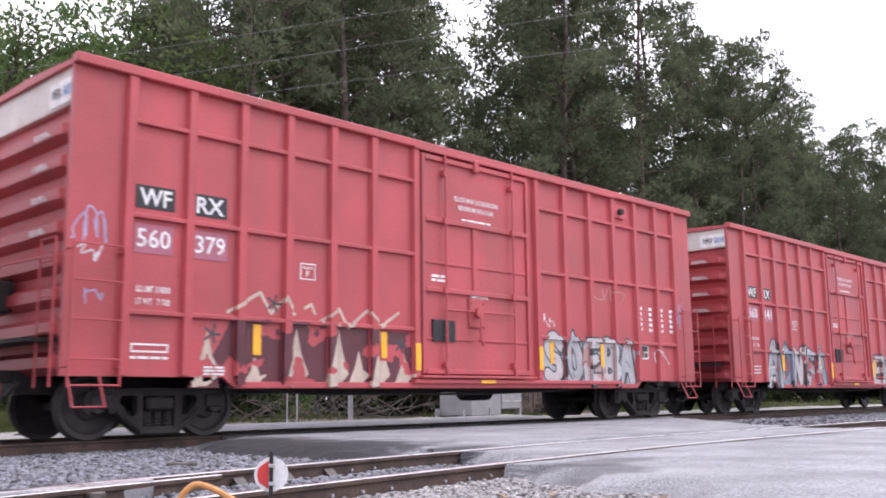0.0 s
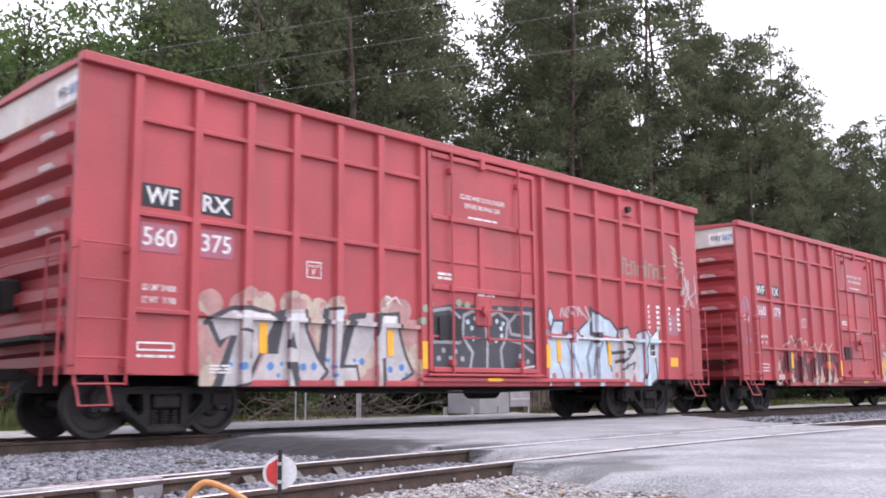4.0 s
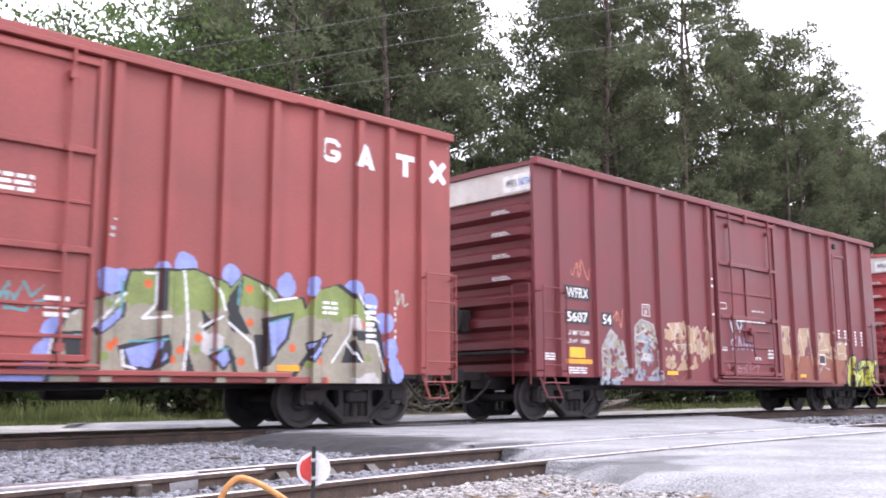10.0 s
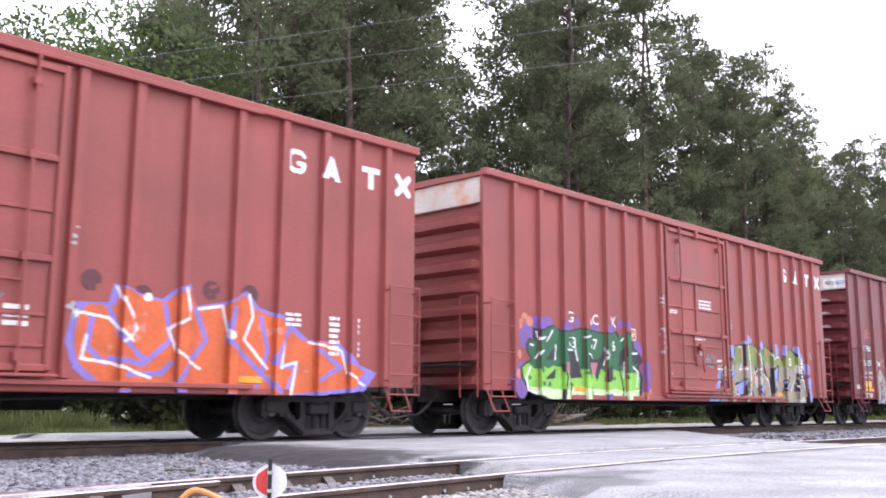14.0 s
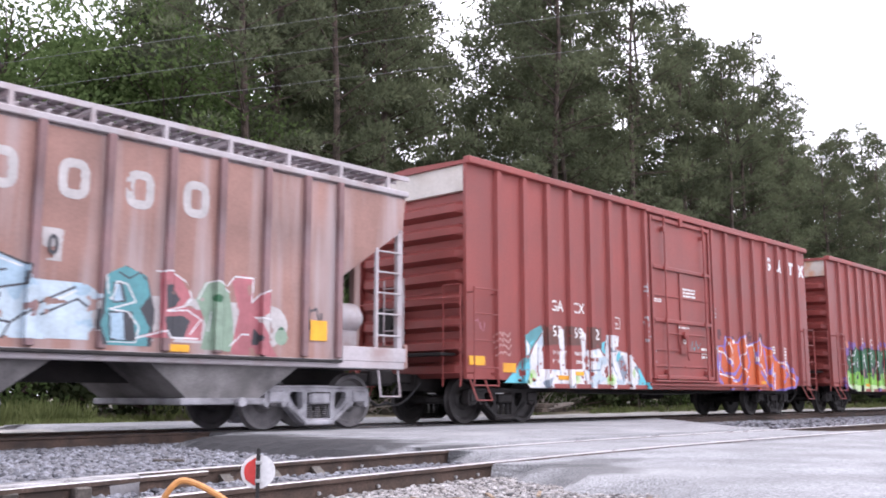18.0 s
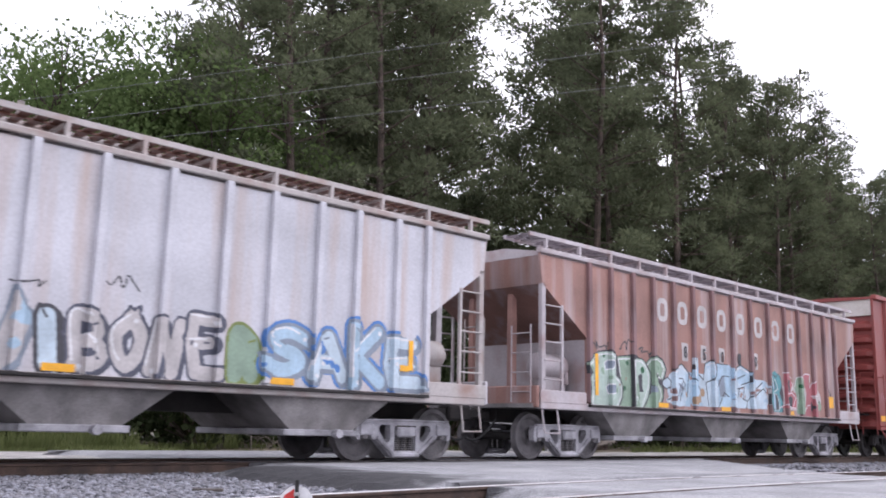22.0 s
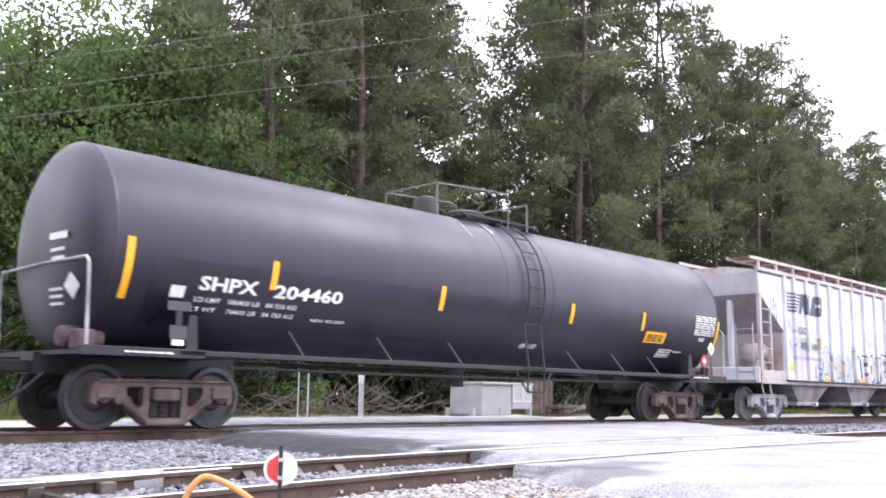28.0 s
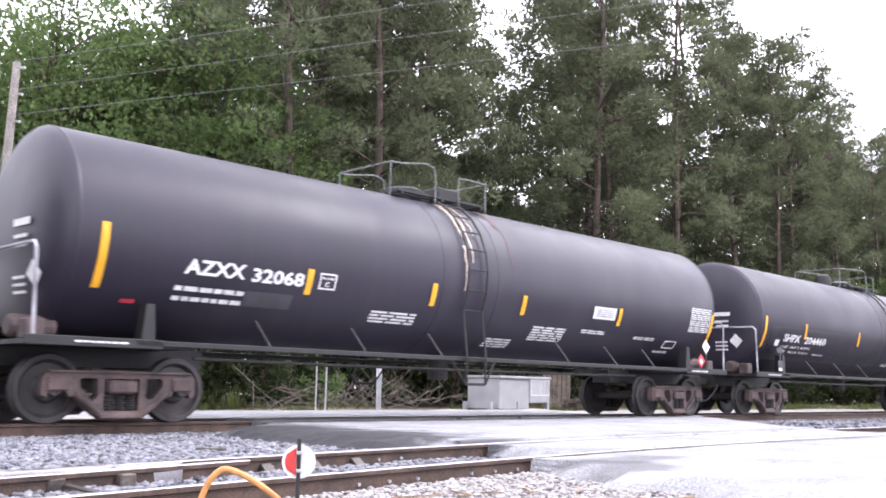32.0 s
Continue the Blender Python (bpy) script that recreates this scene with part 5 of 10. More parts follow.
def wood_spots(rows, seed, kinds, low=1.0):
    """Rows of pines, the front ones as high as the tops of the wood."""
    rng = random.Random(seed)
    spots = []
    for row, (y, step) in enumerate(rows):
        x = 0.57 * y + 0.7 * row
        while x < 112 + row * 14:
            px, py = x + rng.uniform(-1.1, 1.1), y + rng.uniform(-1.5, 1.5)
            u = px / py
            gap = any(abs(u - g) < w for g, w in ((1.13, 0.092), (1.66, 0.07)))
            k = rng.randrange(kinds)
            if low < 1 or not gap:                     # only lower trees far back close the gaps
                want = ((0.475 if gap else low * top_of_wood(u)) * py + 0.5) * rng.uniform(0.95, 1.02)
                spots.append((px, py, k, min(1.12, max(0.5, want / 27.5))))
            x += step * (1 if x < 66 else 1.45)
    return spots


def bush_spots():
    rng = random.Random(9)
    spots = []
    for y, step, s0 in ((25.8, 2.9, 0.8), (28.4, 3.2, 1.15), (32.0, 4.2, 1.5)):
        x = 5.0
        while x < 120:
            spots.append((x + rng.uniform(-0.8, 0.8), y + rng.uniform(-0.8, 0.8), rng.choice((0, 1, 0, 1, 2)), s0 * rng.uniform(0.75, 1.25)))
            x += step * (1 if x < 50 else 1.6)
    return spots


TAKEN = set()
plant(PINES, wood_spots(((29.0, 3.6), (33.5, 4.4)), 8, 6), TAKEN)
plant(FAR_PINES, wood_spots(((39.0, 4.4), (47, 5.0)), 18, 3, 0.84), TAKEN)
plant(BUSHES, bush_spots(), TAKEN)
plant(LEAFY, [(14.5, 39, 2, 1.0), (18.5, 37, 2, 1.1), (16.0, 33.5, 0, 1.0), (11.4, 31.5, 0, 0.98), (14.4, 31.0, 0, 0.95), (9.4, 32, 1, 1.05), (7.2, 33, 1, 0.72), (17.0, 30.4, 2, 0.98), (13.0, 36, 2, 0.92), (19.0, 29.4, 1, 0.95), (22.5, 27.5, 1, 0.45), (31, 27.2, 1, 0.42), (38, 27, 0, 0.4), (47, 27.0, 1, 0.55), (55, 27, 0, 0.5), (63, 27, 1, 0.75), (72, 27, 0, 0.7), (80, 27, 1, 0.8), (90, 27.5, 0, 0.75), (100, 28, 1, 0.9)], TAKEN)


# weeds along the gravel and dead branches
def weeds(name, count, x0, x1, y0, y1, tall, seed, label, rarity=0.5):
    rng = np.random.default_rng(seed)
    x, y = rng.uniform(x0, x1, count), rng.uniform(y0, y1, count)
    keep = cell_noise_points(x, y) > rarity
    x, y = x[keep], y[keep]
    z = np.array([land(a, b) for a, b in zip(x, y)])
    c = np.stack([x, y, z], 1)
    d = rng.normal(0, 0.28, c.shape) + np.array([0, 0, 1.0])
    v, f = faces_of(blades(rng, c, d, 3, tall, 0.013, 0.16))
    tagged(soup(name, v, f, GRASS), label, "grass", "", "stuff")


def cell_noise_points(x, y):
    return np.array([0.5 + 0.5 * noise.noise(Vector((a * 0.35, b * 0.5, 2.0))) + 0.2 * noise.noise(Vector((a * 1.6, b * 1.6, 5.0))) for a, b in zip(x, y)])


weeds("roadside_grass", 12000, -6, 14, 21.0, 25.0, 0.20, 41, "patchy yellow-green weeds and grass along the gravel lane", 0.40)
weeds("roadside_grass", 9000, 14, 48, 21.3, 25.5, 0.24, 44, "sparse weeds below the undergrowth of the wood", 0.66)
weeds("roadside_grass", 4000, 30, 100, 21.0, 25, 0.34, 42, "green grass along the gravel lane further off", 0.5)
weeds("tall_weeds", 1200, 6, 15, 22.6, 24.6, 0.6, 43, "taller flowering weeds at the edge of the wood", 0.5)


def dead_branches(x, y, seed, count, reach):
    rng = random.Random(seed)
    pile = thing("brush_pile", pose(x, y, land(x, y)), "tangle of grey dead branches below the bushes", "branches")
    for _ in range(count):
        a = rng.uniform(0, 6.28)
        bm = bmesh.new()
        p = Vector((rng.uniform(-1.4, 1.4), rng.uniform(-0.5, 0.5), rng.uniform(0.05, 0.3)))
        d = Vector((math.cos(a), 0.4 * math.sin(a), rng.uniform(0.05, 0.8))).normalized()
        q = p + d * reach * rng.uniform(0.6, 1.2)
        mid = p.lerp(q, 0.5) + Vector((0, 0, rng.uniform(-0.1, 0.15)))
        tube(bm, [p, mid, q], rng.uniform(0.006, 0.016), 5)
        for _ in range(2):
            t = rng.uniform(0.3, 0.9)
            b0 = p.lerp(q, t)
            rod(bm, b0, b0 + Vector((rng.uniform(-0.5, 0.5), rng.uniform(-0.2, 0.2), rng.uniform(0.0, 0.5))), 0.006, 4, 0.002)
        part("branch", bm, DEAD_WOOD, pile)


DEAD_WOOD = shade("dead_wood", (0.16, 0.135, 0.115), 0.9, var=0.2, scale=4, grain=0.1, bump=0.4)
dead_branches(18.3, 22.6, 3, 26, 1.7)
dead_branches(16.4, 23.0, 4, 16, 1.5)
dead_branches(20.4, 23.2, 5, 18, 1.5)
dead_branches(30.5, 23.4, 6, 16, 1.4)


# ---- lettering, marks and sprayed pictures on the cars ----
def paint(name, colour, rough=0.55):
    return shade(name, colour, rough, var=0.10, scale=2.5, grain=0.035, bump=0.0, fine=18, dirt=tuple(0.75 * v for v in colour), dirt_scale=2.2, dirt_amount=0.5, streak=True)


PAINTS = {}
COLOURS = dict(
    black=(0.02, 0.02, 0.024), slate=(0.085, 0.09, 0.125), char=(0.055, 0.055, 0.065), white=(0.70, 0.70, 0.72), grey=(0.36, 0.36, 0.38), cream=(0.52, 0.42, 0.34), tan=(0.40, 0.27, 0.17),
    wine=(0.105, 0.025, 0.032), rust=(0.26, 0.085, 0.05), blush=(0.46, 0.26, 0.24), sky=(0.38, 0.52, 0.64), ice=(0.50, 0.60, 0.68), blue=(0.09, 0.22, 0.52), steel=(0.23, 0.27, 0.33),
    dgreen=(0.018, 0.11, 0.045), lime=(0.22, 0.50, 0.07), pale_lime=(0.55, 0.68, 0.40), sage=(0.26, 0.36, 0.27), mint=(0.42, 0.52, 0.46), olive=(0.20, 0.25, 0.07), stone=(0.29, 0.26, 0.20),
    purple=(0.17, 0.085, 0.30), violet=(0.22, 0.17, 0.52), lilac=(0.38, 0.34, 0.50), peri=(0.26, 0.30, 0.62), orange=(0.58, 0.115, 0.03), salmon=(0.55, 0.20, 0.13), cyan=(0.13, 0.50, 0.60),
    teal=(0.10, 0.30, 0.33), rose=(0.42, 0.14, 0.16), yellow=(0.47, 0.47, 0.045), amber=(0.72, 0.33, 0.02), brown=(0.13, 0.055, 0.045), mauve=(0.40, 0.16, 0.20), dust=(0.50, 0.47, 0.47), red=(0.5, 0.03, 0.04))


def paint_of(key):
    if key not in PAINTS:
        PAINTS[key] = paint("spray_" + key, COLOURS[key])
    return PAINTS[key]


def cell_noise(shape, cell, size, seed):
    """Smooth noise over a grid, about 0 to 1."""
    rng = np.random.default_rng(seed)
    out = np.zeros(shape)
    for k, amp in ((1, 0.6), (0.4, 0.3), (0.15, 0.1)):
        step = max(size * k / cell, 1.0)
        ny, nx = int(shape[0] / step) + 3, int(shape[1] / step) + 3
        g = rng.uniform(0, 1, (ny, nx))
        y, x = np.arange(shape[0]) / step, np.arange(shape[1]) / step
        iy, ix = y.astype(int), x.astype(int)
        fy, fx = (y - iy)[:, None], (x - ix)[None]
        fy, fx = fy * fy * (3 - 2 * fy), fx * fx * (3 - 2 * fx)
        out += amp * ((g[iy][:, ix] * (1 - fx) + g[iy][:, ix + 1] * fx) * (1 - fy) + (g[iy + 1][:, ix] * (1 - fx) + g[iy + 1][:, ix + 1] * fx) * fy)
    return out


class Canvas:
    """A stretch of a car's side on which shapes are laid over one another."""

    def __init__(self, x0, x1, z0, z1, cell=0.0125, seed=1):
        self.x0, self.z0, self.cell, self.seed = x0, z0, cell, seed
        self.nx, self.nz = int((x1 - x0) / cell), int((z1 - z0) / cell)
        self.a = np.zeros((self.nz, self.nx), int)
        self.keys = [None]
        self.xs = x0 + (np.arange(self.nx) + 0.5) * cell
        self.zs = z0 + (np.arange(self.nz) + 0.5) * cell

    def ink(self, key):
        if key not in self.keys:
            self.keys.append(key)
        return self.keys.index(key)

    def put(self, mask, key):
        self.a[mask] = self.ink(key) if key else 0

    def near(self, pts, width):
        """Cells within half a width of a line through points."""
        m = np.zeros(self.a.shape, bool)
        r = width / 2
        for (ax, az), (bx, bz) in zip(pts, pts[1:]):
            i0, i1 = np.searchsorted(self.xs, (min(ax, bx) - r, max(ax, bx) + r))
            j0, j1 = np.searchsorted(self.zs, (min(az, bz) - r, max(az, bz) + r))
            if i1 <= i0 or j1 <= j0:
                continue
            X, Z = self.xs[None, i0:i1], self.zs[j0:j1, None]
            dx, dz = bx - ax, bz - az
            u = np.clip(((X - ax) * dx + (Z - az) * dz) / max(dx * dx + dz * dz, 1e-9), 0, 1)
            m[j0:j1, i0:i1] |= (X - ax - u * dx) ** 2 + (Z - az - u * dz) ** 2 < r * r
        return m

    def inside(self, pts):
        X, Z = np.meshgrid(self.xs, self.zs)
        m = np.zeros(self.a.shape, bool)
        n = len(pts)
        for i in range(n):
            (ax, az), (bx, bz) = pts[i], pts[(i + 1) % n]
            if az == bz:
                continue
            hit = ((az > Z) != (bz > Z)) & (X < (bx - ax) * (Z - az) / (bz - az) + ax)
            m ^= hit
        return m

    def line(self, pts, width, key):
        self.put(self.near(pts, width), key)

    def poly(self, pts, key):
        self.put(self.inside(pts), key)

    def blob(self, x, z, r, key, squash=1.0):
        X, Z = np.meshgrid(self.xs, self.zs)
        self.put((X - x) ** 2 + ((Z - z) / squash) ** 2 < r * r, key)

    def wear(self, amount, size=0.25, seed=7):
        n = cell_noise(self.a.shape, self.cell, size, self.seed + seed)
        self.a[n < amount] = 0

    def speckle(self, where, key, amount, size, seed):
        n = cell_noise(self.a.shape, self.cell, size, seed)
        m = np.isin(self.a, [self.ink(k) for k in where]) & (n > 1 - amount)
        self.put(m, key)

    def fade(self, src, dst, z, soft=0.12):
        """Below a height, one ink turns into another along a wavy line."""
        n = cell_noise(self.a.shape, self.cell, 0.3, self.seed + 40)
        self.put((self.a == self.ink(src)) & (self.zs[:, None] < z + soft * (n - 0.5) * 2), dst)


GLYPHS = dict(
    A=[[(0, 0), (0.35, 0.9), (0.55, 1), (1, 0)], [(0.25, 0.33), (0.75, 0.36)]],
    B=[[(0.08, 0), (0.08, 1), (0.6, 1), (0.85, 0.78), (0.6, 0.55), (0.15, 0.52)], [(0.6, 0.54), (0.95, 0.28), (0.6, 0.02), (0.08, 0)]],
    E=[[(0.95, 0.98), (0.15, 1), (0.05, 0.5), (0.15, 0), (1, 0.02)], [(0.12, 0.52), (0.75, 0.55)]],
    I=[[(0.5, 0), (0.5, 1)]],
    K=[[(0.1, 0), (0.1, 1)], [(0.9, 1), (0.15, 0.45), (1, 0)]],
    N=[[(0, 0), (0.1, 1), (0.85, 0), (0.95, 1)]],
    O=[[(0.5, 1), (0.08, 0.7), (0.1, 0.25), (0.5, 0), (0.9, 0.25), (0.92, 0.7), (0.5, 1)]],
    R=[[(0.1, 0), (0.1, 1), (0.6, 1), (0.9, 0.75), (0.6, 0.5), (0.15, 0.5)], [(0.5, 0.5), (0.95, 0)]],
    S=[[(0.92, 0.85), (0.5, 1), (0.1, 0.8), (0.3, 0.55), (0.75, 0.45), (0.9, 0.2), (0.5, 0), (0.05, 0.12)]],
    U=[[(0.05, 1), (0.1, 0.25), (0.5, 0), (0.9, 0.25), (0.92, 1)]],
    Z=[[(0.05, 0.95), (0.95, 1), (0.1, 0.05), (1, 0.02)]],
)


def sprayed(c, marks, x0, x1, z0, z1, fat, edge, fill, rim, shine=None, halo=None, halo_w=0.18, tilt=0.0, seed=1, inner=None, wild=0.6):
    """A row of fat, overlapping sprayed shapes: halo, offset shadow, dark rim, fill, spikes and light strokes."""
    rng = random.Random(seed)
    n = len(marks)
    w = (x1 - x0) / n
    shapes = []
    for i, g in enumerate(marks):
        gw = w * (0.98 + 0.22 * wild * rng.uniform(0.2, 1.0))
        gx = x0 + (i + 0.5) * w - gw / 2
        lean = tilt + wild * rng.uniform(-0.10, 0.14)
        lo, hi = z0 + fat / 2 + rng.uniform(-0.04, 0.04), z1 - fat / 2 + rng.uniform(-0.16, 0.05) * (0.4 + wild)
        lines, spikes = [], []
        for st in GLYPHS[g]:
            pts = [(gx + fat / 2 + (gw - fat) * (x + wild * rng.uniform(-0.09, 0.09)) + lean * (z - 0.5), lo + (hi - lo) * (z + wild * rng.uniform(-0.05, 0.05))) for x, z in st]
            pts = [(p.x, p.y) for p in curve_points([(x, z, 0) for x, z in pts], 4)] if len(pts) > 2 and (wild > 0.9 or (len(pts) > 3 and g in "BDOSURP")) else pts
            lines.append(pts)
            for (px, pz), (qx, qz) in ((pts[0], pts[1]), (pts[-1], pts[-2])):
                d = max(math.hypot(px - qx, pz - qz), 0.01)
                ux, uz = (px - qx) / d, (pz - qz) / d
                k, turn = fat * rng.uniform(0.7, 1.5) * wild, rng.choice((-0.6, 0.6))
                spikes.append([(px - uz * fat * 0.5, pz + ux * fat * 0.5), (px + uz * fat * 0.5, pz - ux * fat * 0.5), (px + (ux - turn * uz) * k, pz + (uz + turn * ux) * k)])
        shapes.append((lines, spikes))
    if halo:
        for lines, _ in shapes:
            for p in lines:
                c.line(p, fat + 2 * edge + 2 * halo_w, halo)
    for i, (lines, spikes) in enumerate(shapes):
        body = fill if isinstance(fill, str) else fill[i % len(fill)]
        for p in lines:
            c.line([(x + edge * 1.1, z - edge * 0.9) for x, z in p], fat + 2 * edge, rim)
            c.line(p, fat + 2 * edge, rim)
        for t in spikes:
            c.line(t + [t[0]], 2 * edge, rim)
            c.poly(t, rim)
        for p in lines:
            k = max(1, len(p) // 2)
            c.line(p[:k + 1], fat * rng.uniform(0.85, 1.0), body)
            c.line(p[k:], fat * rng.uniform(0.95, 1.12), body)
        for t in spikes:
            mx, mz = sum(q[0] for q in t) / 3, sum(q[1] for q in t) / 3
            c.poly([(mx + 0.86 * (x - mx), mz + 0.86 * (z - mz)) for x, z in t], body)
        if inner:
            for p in lines:
                c.line(p, fat * 0.35, inner)
        for p in lines:                                   # short dark cuts and bits within the fill
            if rng.random() < wild:
                x, z = p[len(p) // 2]
                a = rng.uniform(0, 6.28)
                c.line([(x, z), (x + 0.4 * fat * math.cos(a), z + 0.4 * fat * math.sin(a))], 0.03, rim)
        if shine:
            for p in lines:
                c.line([(x - 0.30 * fat, z + 0.30 * fat) for x, z in p][: max(2, len(p) // 2)], 0.03, shine)
                c.blob(p[0][0] + 0.2 * fat, p[0][1] - 0.1 * fat, 0.035, shine)


def side_profile(posts, post_w, ribs=(), door=True):
    """How far the painted skin stands out at each place of a side, and where along it the depth changes."""
    w = post_w / 2 + 0.015
    cuts = sorted([x - w for x in posts] + [x + w for x in posts] + ([-1.42, 1.42] if door else []))

    def depth(x, z):
        if any(abs(x - p) < w for p in posts):
            return POST
        if any(a < x < b and abs(z - h) < 0.035 for a, b, h in ribs):
            return POST - 0.012
        if door and abs(x) < 1.42:
            return WALL + 0.055
        return WALL
    return cuts, depth


def lay(car, c, profile, name, label):
    """Turn a canvas into paint on a car's near side, following its posts."""
    cuts, depth = profile
    cutset = sorted({int(round((x - c.x0) / c.cell)) for x in cuts if c.x0 < x < c.x0 + c.nx * c.cell})
    verts, faces, index = [], [], []

    def quad(a, b, d, e, k):
        i = len(verts)
        verts.extend((a, b, d, e))
        faces.append((i, i + 1, i + 2, i + 3))
        index.append(k - 1)
    spans = [0] + cutset + [c.nx]
    for j in range(c.nz):
        row, za, zb = c.a[j], c.z0 + j * c.cell, c.z0 + (j + 1) * c.cell
        if not row.any():
            continue
        deep = [depth(c.x0 + (s + e) / 2 * c.cell, (za + zb) / 2) for s, e in zip(spans, spans[1:])]
        for n, (s, e) in enumerate(zip(spans, spans[1:])):
            if e <= s:
                continue
            y = -(deep[n] + 0.004)
            part_row = row[s:e]
            change = np.flatnonzero(np.diff(part_row)) + 1
            ends = [0, *change.tolist(), e - s]
            for p, q in zip(ends, ends[1:]):
                k = int(part_row[p])
                if k:
                    xa, xb = c.x0 + (s + p) * c.cell, c.x0 + (s + q) * c.cell
                    quad((xa, y, za), (xb, y, za), (xb, y, zb), (xa, y, zb), k)
            if n and row[s] and abs(deep[n] - deep[n - 1]) > 1e-4:
                x, y0 = c.x0 + s * c.cell, -(deep[n - 1] + 0.004)
                out = -0.003 if deep[n] > deep[n - 1] else 0.003
                quad((x + out, y0, za), (x + out, y, za), (x + out, y, zb), (x + out, y0, zb), int(row[s]))
    used = [paint_of(k) for k in c.keys[1:]]
    return soup(name, verts, faces, used, car, label, index)


def letters(car, text, x0, x1, z0, z1, material, y=None, name="lettering", bold=0.012, curve=None, label=""):
    """Words fitted into a box on the near side; curve bends them round the tank."""
    cu = bpy.data.curves.new("words", 'FONT')
    cu.body, cu.size, cu.offset, cu.resolution_u = text, 1.0, bold, 2
    tmp = bpy.data.objects.new("words", cu)
    me = bpy.data.meshes.new_from_object(tmp)
    bpy.data.objects.remove(tmp)
    bpy.data.curves.remove(cu)
    co = np.empty(len(me.vertices) * 3)
    me.vertices.foreach_get("co", co)
    co = co.reshape(-1, 3)
    lo, hi = co.min(0), co.max(0)
    x = x0 + (co[:, 0] - lo[0]) / max(hi[0] - lo[0], 1e-6) * (x1 - x0)
    z = z0 + (co[:, 1] - lo[1]) / max(hi[1] - lo[1], 1e-6) * (z1 - z0)
    yy = np.full_like(x, -(WALL + 0.008) if y is None else y)
    if curve:
        z, yy = wrap(z, curve)
    me.vertices.foreach_set("co", np.stack([x, yy, z], 1).ravel())
    me.update()
    me.materials.clear()
    return part_of(name, me, material, car, label)


def wrap(z, lift):
    """Heights as seen on the tank's widest line, taken to its round shell."""
    a = np.clip((np.asarray(z) - TANK_Z) / TANK_R, -1.3, 1.3)
    return TANK_Z + (TANK_R + lift) * np.sin(a), -(TANK_R + lift) * np.cos(a)


def panel(car, x0, x1, z0, z1, material, y=None, name="panel", label="", curve=None, thick=0.006):
    bm = bmesh.new()
    if curve:
        n = max(2, int((z1 - z0) / 0.05))
        zs, ys = wrap(np.linspace(z0, z1, n + 1), curve)
        rows = [(bm.verts.new((x0, yy, zz)), bm.verts.new((x1, yy, zz))) for zz, yy in zip(zs, ys)]
        for (a, b), (d, e) in zip(rows, rows[1:]):
            bm.faces.new((a, b, e, d))
    else:
        y = -(WALL + 0.006) if y is None else y
        box(bm, x0, x1, y - thick / 2, y + thick / 2, z0, z1)
    return part(name, bm, material, car, label)


def frame_mark(car, x0, x1, z0, z1, material, y=None, w=0.018, curve=None, name="stencil_frame"):
    """An outlined square."""
    bm = bmesh.new()
    y = -(WALL + 0.008) if y is None else y
    for a, b, d, e in ((x0, x1, z0, z0 + w), (x0, x1, z1 - w, z1), (x0, x0 + w, z0 + w, z1 - w), (x1 - w, x1, z0 + w, z1 - w)):
        n = max(1, int((e - d) / 0.06)) if curve else 1
        zs = np.linspace(d, e, n + 1)
        pz, py = wrap(zs, curve) if curve else (zs, np.full_like(zs, y))
        for k in range(n):
            bm.faces.new([bm.verts.new(v) for v in ((a, py[k], pz[k]), (b, py[k], pz[k]), (b, py[k + 1], pz[k + 1]), (a, py[k + 1], pz[k + 1]))])
    return part(name, bm, material, car)


def bars(car, x0, x1, z0, z1, rows, material, y=None, curve=None, seed=1, words=4):
    """Small print too fine to read, as broken bars."""
    rng = random.Random(seed)
    bm = bmesh.new()
    y = -(WALL + 0.008) if y is None else y
    h = (z1 - z0) / rows
    for r in range(rows):
        a, b = z0 + r * h + 0.2 * h, z0 + r * h + 0.8 * h
        x = x0
        while x < x1 - 0.01:
            e = min(x1, x + (x1 - x0) / words * rng.uniform(0.5, 1.3))
            (pa, pb), (ya, yb) = wrap(np.array([a, b]), curve) if curve else ((a, b), (y, y))
            bm.faces.new([bm.verts.new(v) for v in ((x, ya, pa), (e, ya, pa), (e, yb, pb), (x, yb, pb))])
            x = e + (x1 - x0) / words * 0.16
    return part("small_print", bm, material, car)


def tape(car, x0, x1, z0, z1, y=None, curve=None, key=None):
    return panel(car, x0, x1, z0, z1, key or YELLOW, y, "reflective_strip", "amber reflective strip", curve)


def scribble(c, x0, x1, z0, z1, key, seed, width=0.02, turns=14):
    rng = random.Random(seed)
    pts = []
    for k in range(turns):
        u = k / (turns - 1)
        pts.append((x0 + (x1 - x0) * (u + rng.uniform(-0.16, 0.16)), z0 + (z1 - z0) * rng.uniform(-0.35, 1.35), 0))
    c.line([(p.x, p.y) for p in curve_points(pts, 5)], width, key)


PINK_SKIN = side_profile(PINK_POSTS, 0.12, PINK_RIBS)
MAROON_SKIN = side_profile(MAROON_POSTS, 0.12)
RED_SKIN = side_profile(RED_POSTS, 0.12)
DOOR_Y = -(WALL + 0.062)
STENCIL_PURPLE = paint("faded_stencil_patch", (0.40, 0.13, 0.18))
VENT = BLACK_STEEL


